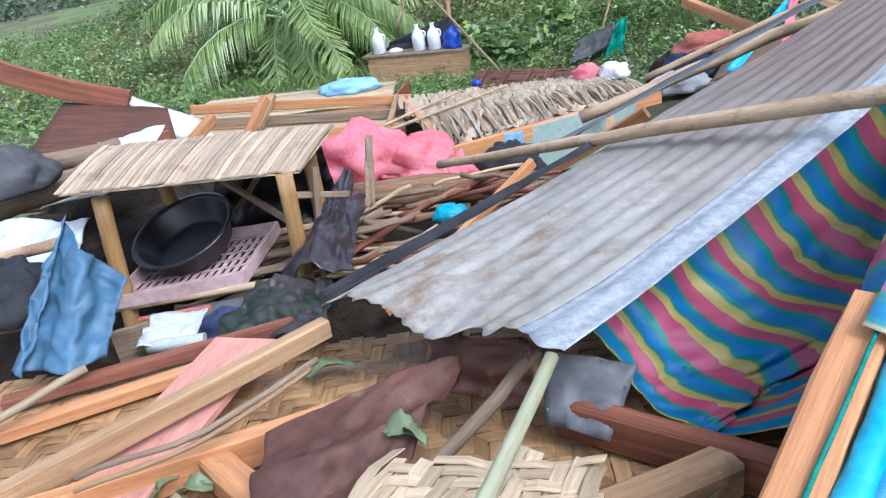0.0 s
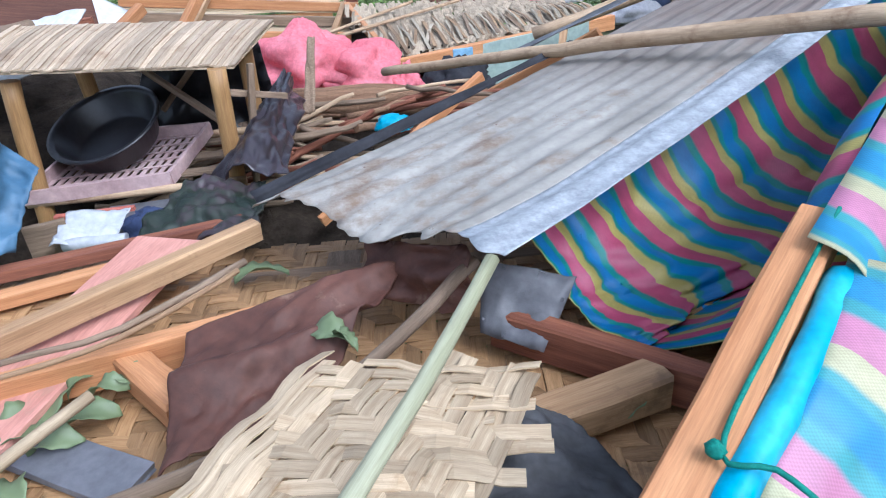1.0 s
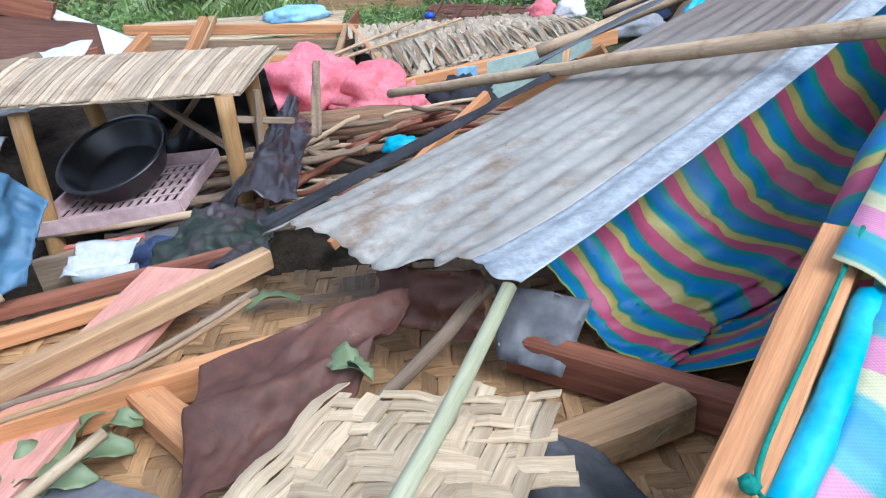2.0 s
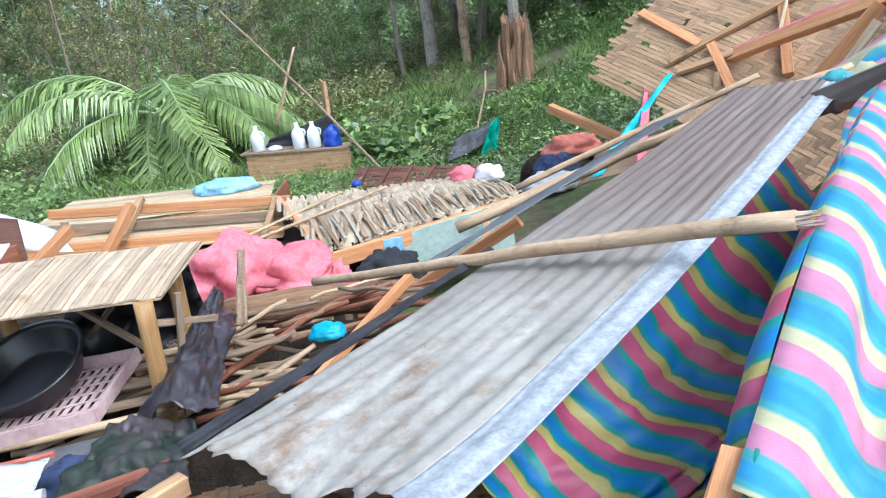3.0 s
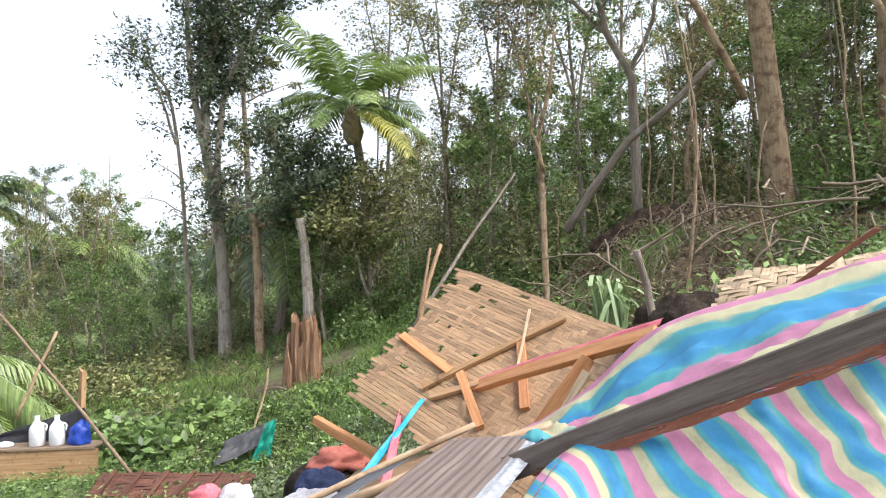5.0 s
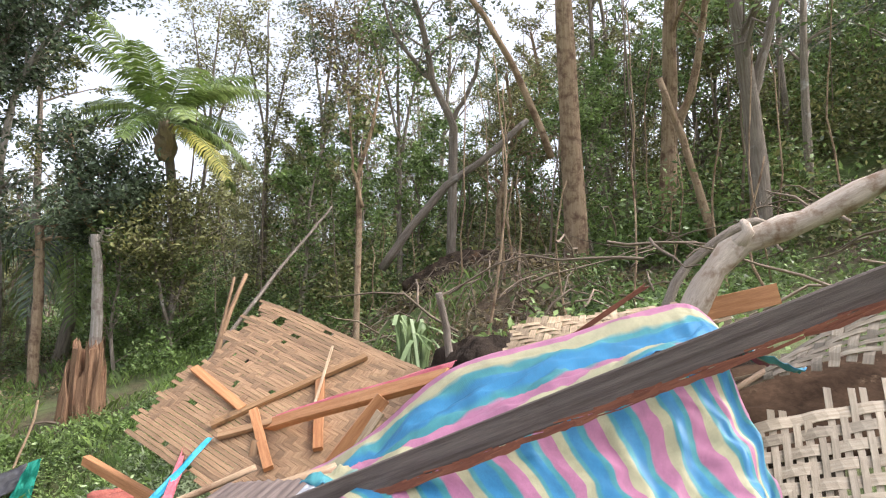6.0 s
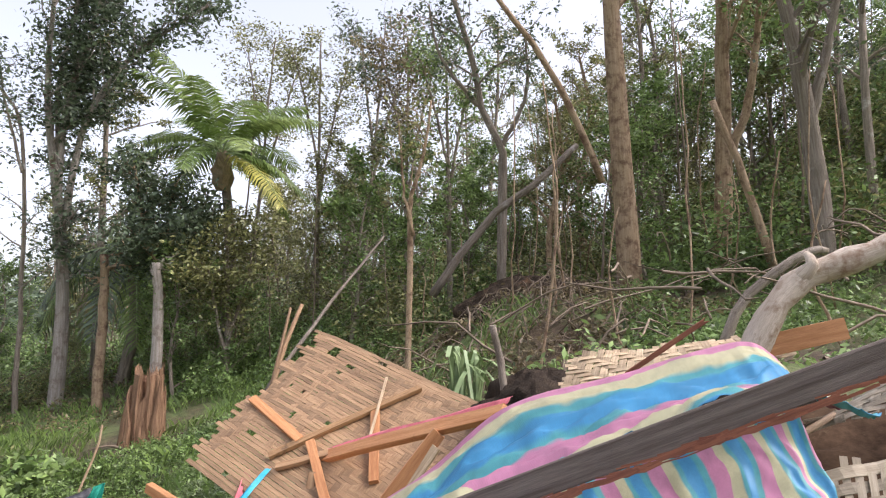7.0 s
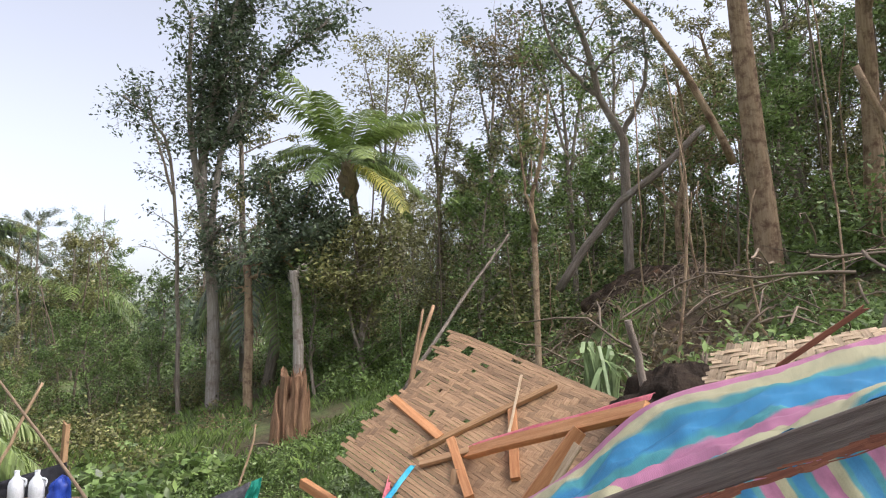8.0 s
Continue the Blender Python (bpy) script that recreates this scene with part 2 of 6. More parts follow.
PALELEAF = leaf_mat("pale_green_strap_leaf", (0.22, 0.32, 0.12), (0.45, 0.56, 0.3), 0.3, 0.3, 0.4)
WILTLEAF = leaf_mat("fallen_grey_green_leaf", (0.13, 0.175, 0.08), (0.27, 0.33, 0.17), 0.35, 0.2, 0.5)


def ground_mat():
    m = bpy.data.materials.new("hillside_ground")
    m.use_nodes = True
    nt = m.node_tree
    b = nt.nodes["Principled BSDF"]
    vec = mapped(nt, "Object", (1, 1, 1))
    patch = noise_tex(nt, vec, 0.35, 6, 0.65)
    fine = noise_tex(nt, vec, 9.0, 8, 0.75)
    soil = ramp(nt, fine, [(0.3, (0.05, 0.035, 0.022)), (0.7, (0.17, 0.12, 0.075))])
    green = ramp(nt, fine, [(0.3, (0.07, 0.12, 0.03)), (0.7, (0.19, 0.27, 0.08))])
    col = mixed(nt, "MIX", ramp(nt, patch, [(0.42, (0, 0, 0)), (0.58, (1, 1, 1))]), soil, green)
    nt.links.new(col, b.inputs["Base Color"])
    b.inputs["Roughness"].default_value = 0.95
    bp = nt.nodes.new("ShaderNodeBump")
    bp.inputs["Strength"].default_value, bp.inputs["Distance"].default_value = 0.8, 0.05
    nt.links.new(fine, bp.inputs["Height"])
    nt.links.new(bp.outputs["Normal"], b.inputs["Normal"])
    return m


def tarp_mat(name, period, yel, blu, teal, pink):
    """Woven plastic with stripes across the V direction, which runs in metres."""
    m = bpy.data.materials.new(name)
    m.use_nodes = True
    nt = m.node_tree
    b = nt.nodes["Principled BSDF"]
    tc = nt.nodes.new("ShaderNodeTexCoord")
    sep = nt.nodes.new("ShaderNodeSeparateXYZ")
    nt.links.new(tc.outputs["UV"], sep.inputs[0])
    wob = noise_tex(nt, tc.outputs["UV"], 3.0, 3)
    add = nt.nodes.new("ShaderNodeMath")
    add.operation = "MULTIPLY_ADD"
    add.inputs[1].default_value = 0.07
    nt.links.new(wob, add.inputs[0])
    nt.links.new(sep.outputs["Y"], add.inputs[2])
    div = nt.nodes.new("ShaderNodeMath")
    div.operation = "DIVIDE"
    div.inputs[1].default_value = period
    nt.links.new(add.outputs[0], div.inputs[0])
    fr = nt.nodes.new("ShaderNodeMath")
    fr.operation = "FRACT"
    nt.links.new(div.outputs[0], fr.inputs[0])
    e = 0.022
    stops = []
    order = [(0.0, yel), (0.2, teal), (0.3, blu), (0.56, teal), (0.7, pink), (0.95, pink)]
    for i, (p, c) in enumerate(order):
        if i:
            stops.append((max(p - e, 0), order[i - 1][1]))
        stops.append((p + (e if i else 0), c))
    stops[-1] = (1.0, pink)
    col = ramp(nt, fr.outputs[0], stops)
    weave = nt.nodes.new("ShaderNodeTexChecker")
    weave.inputs["Scale"].default_value = 320
    weave.inputs["Color1"].default_value, weave.inputs["Color2"].default_value = (1, 1, 1, 1), (0.8, 0.8, 0.8, 1)
    nt.links.new(tc.outputs["UV"], weave.inputs["Vector"])
    col = mixed(nt, "MULTIPLY", 0.8, col, weave.outputs["Color"])
    worn = ramp(nt, noise_tex(nt, tc.outputs["UV"], 9.0, 8, 0.7), [(0.35, (0.75, 0.75, 0.75)), (0.7, (1.12, 1.12, 1.12))])
    col = mixed(nt, "MULTIPLY", 1.0, col, worn)
    nt.links.new(col, b.inputs["Base Color"])
    b.inputs["Roughness"].default_value = 0.5
    b.inputs["Specular IOR Level"].default_value = 0.45
    bp = nt.nodes.new("ShaderNodeBump")
    bp.inputs["Strength"].default_value, bp.inputs["Distance"].default_value = 0.8, 0.03
    crease = nt.nodes.new("ShaderNodeTexNoise")
    crease.noise_type = "RIDGED_MULTIFRACTAL"
    crease.inputs["Scale"].default_value, crease.inputs["Detail"].default_value = 7.0, 4.0
    nt.links.new(tc.outputs["UV"], crease.inputs["Vector"])
    nt.links.new(crease.outputs["Fac"], bp.inputs["Height"])
    nt.links.new(bp.outputs["Normal"], b.inputs["Normal"])
    tr = nt.nodes.new("ShaderNodeBsdfTranslucent")
    nt.links.new(col, tr.inputs["Color"])
    mx = nt.nodes.new("ShaderNodeMixShader")
    mx.inputs[0].default_value = 0.08
    nt.links.new(b.outputs[0], mx.inputs[1])
    nt.links.new(tr.outputs[0], mx.inputs[2])
    nt.links.new(mx.outputs[0], nt.nodes["Material Output"].inputs["Surface"])
    return m


GROUND = ground_mat()
# One tarpaulin in two colourings: outer glare and inner shade are painted in.
TARP = tarp_mat("pastel_striped_tarpaulin", 0.25, (0.52, 0.49, 0.3), (0.045, 0.26, 0.48), (0.075, 0.33, 0.36), (0.52, 0.21, 0.33))
TARP_SHADED = tarp_mat("shaded_striped_tarpaulin", 0.25, (0.42, 0.35, 0.1), (0.015, 0.17, 0.44), (0.015, 0.23, 0.22), (0.42, 0.07, 0.15))


# ---- mesh tools ----
V = Vector
rng = random.Random(7)
nrng = np.random.default_rng(11)


class Shape:
    """Vertices, faces and UVs of one mesh."""

    def __init__(self):
        self.v, self.f, self.uv, self.flat = [], [], [], set()

    def add(self, verts, faces, uvs):
        n = len(self.v)
        self.v += [tuple(p) for p in verts]
        self.f += [tuple(i + n for i in f) for f in faces]
        self.uv += uvs
        return self


def frame_of(d, up=(0, 0, 1)):
    d = V(d).normalized()
    side = d.cross(V(up))
    if side.length < 1e-3:
        side = d.cross(V((1, 0, 0)))
    side.normalize()
    return d, side, side.cross(d).normalized()


def lumber(s, p, q, w, h, up=(0, 0, 1), jitter=0.0015, rings=5, bow=0.0, chip=0.0):
    """Sawn timber from p to q: chamfered section, slightly uneven, w across and h upward."""
    p, q = V(p), V(q)
    d, side, top = frame_of(q - p, up)
    length, c = (q - p).length, min(w, h) * 0.09
    sec = [(-w / 2 + c, -h / 2), (w / 2 - c, -h / 2), (w / 2, -h / 2 + c), (w / 2, h / 2 - c), (w / 2 - c, h / 2), (-w / 2 + c, h / 2), (-w / 2, h / 2 - c), (-w / 2, -h / 2 + c)]
    per = [0]
    for i in range(8):
        a, b = sec[i], sec[(i + 1) % 8]
        per.append(per[-1] + math.hypot(a[0] - b[0], a[1] - b[1]))
    shift = rng.uniform(0, 9)
    verts, faces, uvs = [], [], []
    for r in range(rings):
        t = r / (rings - 1)
        mid = p + (q - p) * t + top * bow * math.sin(math.pi * t) + side * rng.uniform(-1, 1) * jitter
        for a, b in sec:
            off = d * (rng.uniform(-chip, chip) if r in (0, rings - 1) else 0)
            verts.append(mid + side * (a + rng.uniform(-1, 1) * jitter) + top * (b + rng.uniform(-1, 1) * jitter) + off)
    for r in range(rings - 1):
        for i in range(8):
            j = (i + 1) % 8
            faces.append((r * 8 + i, r * 8 + j, r * 8 + 8 + j, r * 8 + 8 + i))
            u0, u1 = shift + length * r / (rings - 1), shift + length * (r + 1) / (rings - 1)
            uvs.append([(u0, per[i]), (u0, per[i + 1]), (u1, per[i + 1]), (u1, per[i])])
    last = (rings - 1) * 8
    faces += [tuple(range(7, -1, -1)), tuple(last + i for i in range(8))]
    uvs += [[(a * 3, b) for a, b in sec[::-1]], [(a * 3, b) for a, b in sec]]
    return s.add(verts, faces, uvs)


def tube(s, pts, radii, seg=8, jitter=0.0, cap=True):
    """A swept round along a polyline with a radius at each point."""
    pts = [V(p) for p in pts]
    if not hasattr(radii, "__len__"):
        radii = [radii] * len(pts)
    verts, faces, uvs = [], [], []
    side = None
    run, shift = [0.0], rng.uniform(0, 9)
    for i, p in enumerate(pts):
        d = (pts[min(i + 1, len(pts) - 1)] - pts[max(i - 1, 0)]).normalized()
        if side is None:
            side = frame_of(d)[1]
        side = (side - d * side.dot(d)).normalized()
        top = side.cross(d)
        if i:
            run.append(run[-1] + (p - pts[i - 1]).length)
        for k in range(seg):
            a = 2 * math.pi * k / seg
            r = radii[i] * (1 + rng.uniform(-1, 1) * jitter)
            verts.append(p + side * math.cos(a) * r + top * math.sin(a) * r)
    for i in range(len(pts) - 1):
        for k in range(seg):
            j = (k + 1) % seg
            faces.append((i * seg + k, i * seg + j, (i + 1) * seg + j, (i + 1) * seg + k))
            c = 2 * math.pi * radii[0] / seg
            uvs.append([(run[i] + shift, k * c), (run[i] + shift, k * c + c), (run[i + 1] + shift, k * c + c), (run[i + 1] + shift, k * c)])
    if cap:
        last = (len(pts) - 1) * seg
        faces += [tuple(range(seg - 1, -1, -1)), tuple(last + k for k in range(seg))]
        uvs += [[(0, 0)] * seg, [(0, 0)] * seg]
    return s.add(verts, faces, uvs)


def curve(points, n, jitter=0.0):
    """A smooth line of n + 1 points through a few guide points."""
    pts = [V(p) for p in points]
    out = []
    for k in range(n + 1):
        t = k / n * (len(pts) - 1)
        i = min(int(t), len(pts) - 2)
        f = t - i
        a, b, c, d = pts[max(i - 1, 0)], pts[i], pts[i + 1], pts[min(i + 2, len(pts) - 1)]
        p = 0.5 * (2 * b + (c - a) * f + (2 * a - 5 * b + 4 * c - d) * f * f + (3 * b - a - 3 * c + d) * f ** 3)
        out.append(p + V([rng.uniform(-1, 1) * jitter for _ in range(3)]))
    return out


def sheet(s, fn, nu, nv, thick=0.003, size=(1, 1), keep=None, start=0.0):
    """A thin sheet with two faces and an edge; fn(u, v) is its middle surface. UV in metres of size."""
    grid = [[V(fn(i / nu, j / nv)) for i in range(nu + 1)] for j in range(nv + 1)]
    verts, faces, uvs, idx = [], [], [], {}
    for side in (0, 1):
        for j in range(nv + 1):
            for i in range(nu + 1):
                du = grid[j][min(i + 1, nu)] - grid[j][max(i - 1, 0)]
                dv = grid[min(j + 1, nv)][i] - grid[max(j - 1, 0)][i]
                n = du.cross(dv)
                n = n.normalized() if n.length > 1e-9 else V((0, 0, 1))
                idx[side, i, j] = len(verts)
                verts.append(grid[j][i] + n * thick * (0.5 - side))

    def uvp(i, j):
        return (i / nu * size[0], start + j / nv * size[1])

    ok = {(i, j): (keep is None or keep((i + 0.5) / nu, (j + 0.5) / nv)) for i in range(nu) for j in range(nv)}
    for (i, j), k in ok.items():
        if not k:
            continue
        ring = [(i, j), (i + 1, j), (i + 1, j + 1), (i, j + 1)]
        faces.append(tuple(idx[0, a, b] for a, b in ring))
        uvs.append([uvp(a, b) for a, b in ring])
        faces.append(tuple(idx[1, a, b] for a, b in ring[::-1]))
        uvs.append([uvp(a, b) for a, b in ring[::-1]])
        for (a, b), (c, d), nb in (((i, j), (i + 1, j), (i, j - 1)), ((i + 1, j), (i + 1, j + 1), (i + 1, j)), ((i + 1, j + 1), (i, j + 1), (i, j + 1)), ((i, j + 1), (i, j), (i - 1, j))):
            if not ok.get(nb, False):
                faces.append((idx[1, a, b], idx[1, c, d], idx[0, c, d], idx[0, a, b]))
                uvs.append([uvp(a, b), uvp(c, d), uvp(c, d), uvp(a, b)])
    return s.add(verts, faces, uvs)


def ribbon(s, pts, width, side, thick=0.002):
    """A flat strip along a line, width across in the direction side."""
    pts, side = [V(p) for p in pts], V(side).normalized()
    shift = rng.uniform(0, 9)
    verts, faces, uvs, run = [], [], [], [shift]
    for i, p in enumerate(pts):
        d = (pts[min(i + 1, len(pts) - 1)] - pts[max(i - 1, 0)]).normalized()
        w = (side - d * side.dot(d)).normalized()
        n = d.cross(w) * thick / 2
        if i:
            run.append(run[-1] + (p - pts[i - 1]).length)
        verts += [p - w * width / 2 - n, p + w * width / 2 - n, p + w * width / 2 + n, p - w * width / 2 + n]
    for i in range(len(pts) - 1):
        for k in range(4):
            j = (k + 1) % 4
            faces.append((i * 4 + k, i * 4 + j, i * 4 + 4 + j, i * 4 + 4 + k))
            a, b = (0, width) if k in (0, 2) else (0, thick)
            uvs.append([(run[i], a), (run[i], b), (run[i + 1], b), (run[i + 1], a)])
    e = (len(pts) - 1) * 4
    faces += [(3, 2, 1, 0), (e, e + 1, e + 2, e + 3)]
    uvs += [[(0, 0)] * 4] * 2
    return s.add(verts, faces, uvs)


def fbm(x, y, z=0.0, octaves=3):
    return noise.fractal(V((x, y, z)), 1.0, 2.0, octaves)


def mesh_of(name, s, mat, origin, smooth):
    me = bpy.data.meshes.new(name)
    o = V(origin)
    me.from_pydata([(a - o.x, b - o.y, c - o.z) for a, b, c in s.v], [], s.f)
    layer = me.uv_layers.new(name="UVMap")
    layer.data.foreach_set("uv", [x for f in s.uv for p in f for x in p])
    me.materials.append(mat)
    if smooth:
        me.polygons.foreach_set("use_smooth", [len(f) < 6 for f in s.f])
    me.update()
    return me


HOME = {}


def thing(name, label, category, base, group="", kind=""):
    """An Empty at the base of a thing, for its parts."""
    ob = new(name)
    ob.location = base
    HOME[ob] = V(base)
    return tagged(ob, label, category, group, kind)


def part(name, s, mat, parent, label="", smooth=False):
    ob = new(name, mesh_of(name, s, mat, HOME[parent], smooth))
    ob.parent = parent
    HOME[ob] = HOME[parent]
    return tagged(ob, label)


def solid(name, s, mat, label, category, group="", kind="", smooth=False, origin=None):
    """A thing of one mesh; its origin lies at its lowest middle."""
    if origin is None:
        a = np.array(s.v)
        lo, hi = a.min(0), a.max(0)
        origin = ((lo[0] + hi[0]) / 2, (lo[1] + hi[1]) / 2, lo[2])
    ob = new(name, mesh_of(name, s, mat, origin, smooth))
    ob.location = origin
    HOME[ob] = V(origin)
    return tagged(ob, label, category, group, kind)


def timber(name, p, q, w, h, mat, label, up=(0, 0, 1), group="", bow=0.0, chip=0.004, category="beam"):
    return solid(name, lumber(Shape(), p, q, w, h, up, bow=bow, chip=chip), mat, label, category, group)


def stick(name, pts, r0, r1, mat, label, n=10, jitter=0.004, group="", category="stick", seg=8):
    c = curve(pts, n, jitter)
    return solid(name, tube(Shape(), c, [r0 + (r1 - r0) * i / n for i in range(n + 1)], seg, 0.05), mat, label, category, group, smooth=True)


def bilinear(a, b, c, d):
    """Corners at (u, v) = (0, 0), (1, 0), (1, 1), (0, 1)."""
    a, b, c, d = V(a), V(b), V(c), V(d)
    return lambda u, v: a * (1 - u) * (1 - v) + b * u * (1 - v) + c * u * v + d * (1 - u) * v


# ---- ground ----
def soft(x):
    return math.log1p(math.exp(min(x, 40))) if x < 40 else x


def ground_z(x, y):
    z = -0.33 + 0.31 * soft(x - 2.0) * (1 - 0.55 * min(1.0, max(0.0, (y - 20.0) / 14.0)))
    z += 0.9 * math.exp(-((x - 5.6) ** 2 + (y - 3.6) ** 2) / 4.5)
    z += 0.06 * max(0.0, y - 13.0) * (1 if y < 40 else 40 / y)
    if x > 34:
        z -= 0.31 * (x - 34)
    if y > 60:
        z += 0.10 * (min(y, 220) - 60) * (0.6 + 0.4 * math.sin(x * 0.02))
    if x < -4:
        z += 0.02 * (x + 4) if x > -60 else -1.12
    z += 0.9 * math.exp(-((x - 9.4) ** 2 / 3.0 + (y - 9.2) ** 2 / 2.0))
    if y < 16:
        z += 0.42 * soft((x - 14.0) * 1.4) / 1.4 * min(1.0, (16 - y) / 6) * (1 if x < 34 else 0)
    z -= 0.55 * math.exp(-((x - 2.2) ** 2 / 2.5 + (y - 9.2) ** 2 / 4.0))
    near = max(0.0, 1 - math.hypot(x, y - 4) / 6)
    return z + 0.09 * fbm(x * 0.5, y * 0.5) * (1 - near) + 0.03 * fbm(x * 2.3, y * 2.3)


def spaced(a, n, far):
    k = np.linspace(-1, 1, n)
    return a + np.sign(k) * (np.abs(k) * 14 + np.abs(k) ** 6 * far)


gx, gy = spaced(3, 150, 700), spaced(8, 150, 700)
gs = Shape()
gs.add([(x, y, ground_z(x, y)) for y in gy for x in gx],
       [(j * 150 + i, j * 150 + i + 1, j * 150 + 151 + i, j * 150 + 150 + i) for j in range(149) for i in range(149)],
       [[(0, 0)] * 4] * (149 * 149))
solid("ground", gs, GROUND, "damp hillside soil with grass and leaf litter", "ground", kind="structure", smooth=True, origin=(0, 0, 0))


# ---- plants ----
def leaf_cloud(name, centres, size, mat, parent=None, label="", category="", kind="", aspect=0.45, lift=1.0, base=None):
    """Many small folded leaves, one quad each, about the given centres."""
    c = np.asarray(centres, float)
    n = len(c)
    a = nrng.normal(size=(n, 3))
    a[:, 2] *= 0.6
    a /= np.linalg.norm(a, axis=1)[:, None]
    up = nrng.normal(size=(n, 3)) * 0.8 + np.array([0, 0, lift])
    b = np.cross(a, up)
    b /= np.linalg.norm(b, axis=1)[:, None] + 1e-9
    s = size * nrng.uniform(0.6, 1.35, size=(n, 1))
    droop = np.array([0, 0, -0.12]) * s
    v = np.stack([c - a * s * 0.5, c + b * s * aspect * 0.5 + droop * 0.3, c + a * s * 0.5 + droop, c - b * s * aspect * 0.5 + droop * 0.3], 1).reshape(-1, 3)
    o = np.array(HOME[parent] if parent else base)
    me = bpy.data.meshes.new(name)
    me.vertices.add(4 * n)
    me.vertices.foreach_set("co", (v - o).ravel())
    me.loops.add(4 * n)
    me.loops.foreach_set("vertex_index", np.arange(4 * n))
    me.polygons.add(n)
    me.polygons.foreach_set("loop_start", np.arange(0, 4 * n, 4))
    me.materials.append(mat)
    me.update(calc_edges=True)
    ob = new(name, me)
    if parent:
        ob.parent = parent
        HOME[ob] = HOME[parent]
    else:
        ob.location = base
        HOME[ob] = V(base)
    return tagged(ob, label, category, kind=kind)


def tree(label, base, top, r, bark, leafmat, n_limbs=9, limb=2.2, first=0.45, leaves=2600, size=0.16, wind=(0.25, 0.0), name="tree", group="", bend=0.25, spread=0.13):
    base, top = V(base), V(top)
    base.z = min(base.z, ground_z(base.x, base.y) - 0.1)
    root = thing(name, label, "tree", base, group)
    h = (top - base).length
    side = V((rng.uniform(-1, 1), rng.uniform(-1, 1), 0)) * bend
    spine = curve([base, base.lerp(top, 0.35) + side * 0.4, base.lerp(top, 0.7) - side * 0.5, top], 12)
    s = Shape()
    tube(s, spine, [r * (1.25 if i == 0 else 1 - 0.72 * i / 12) for i in range(13)], 10, 0.06)
    tips = []
    for k in range(n_limbs):
        f = first + (1 - first) * (k + rng.random()) / n_limbs
        i = min(int(f * 12), 11)
        p = spine[i].lerp(spine[i + 1], f * 12 - i)
        a = k * 2.4 + rng.uniform(-0.6, 0.6)
        ln = limb * (1.15 - 0.65 * f) * rng.uniform(0.7, 1.3)
        d = V((math.cos(a) + wind[0], math.sin(a) + wind[1], rng.uniform(0.45, 1.1))).normalized()
        e = p + d * ln + V((wind[0], wind[1], 0.1)) * ln * 0.5
        line = curve([p, p.lerp(e, 0.5) + V((0, 0, ln * 0.06)), e], 5, 0.03)
        r0 = r * (1 - 0.72 * f) * 0.5
        tube(s, line, [r0 * (1 - 0.15 * q) for q in range(6)], 6, 0.05)
        for q in range(4):
            b0 = line[1 + q]
            d2 = (d + V((rng.uniform(-1, 1), rng.uniform(-1, 1), rng.uniform(-0.2, 0.8)))).normalized()
            b1 = b0 + d2 * ln * rng.uniform(0.3, 0.6)
            tube(s, [b0, b0.lerp(b1, 0.5) + V((0, 0, 0.03)), b1], [r0 * 0.4, r0 * 0.3, r0 * 0.15], 4, 0, False)
            tips += [(b0.lerp(b1, w), ln) for w in (0.3, 0.6, 0.85, 1.05)]
        tips.append((e, ln))
    part("trunk", s, bark, root, smooth=True)
    if leaves:
        per = max(1, leaves // len(tips))
        pts = np.concatenate([np.array(t) + nrng.normal(size=(max(1, int(per * rng.choice((0.0, 0.2, 0.6, 1.3, 2.6)))), 3)) * (spread * ln ** 0.5, spread * ln ** 0.5, spread * 0.8 * ln ** 0.5) for t, ln in tips])
        leaf_cloud("crown", pts, size, leafmat, root)
    return root


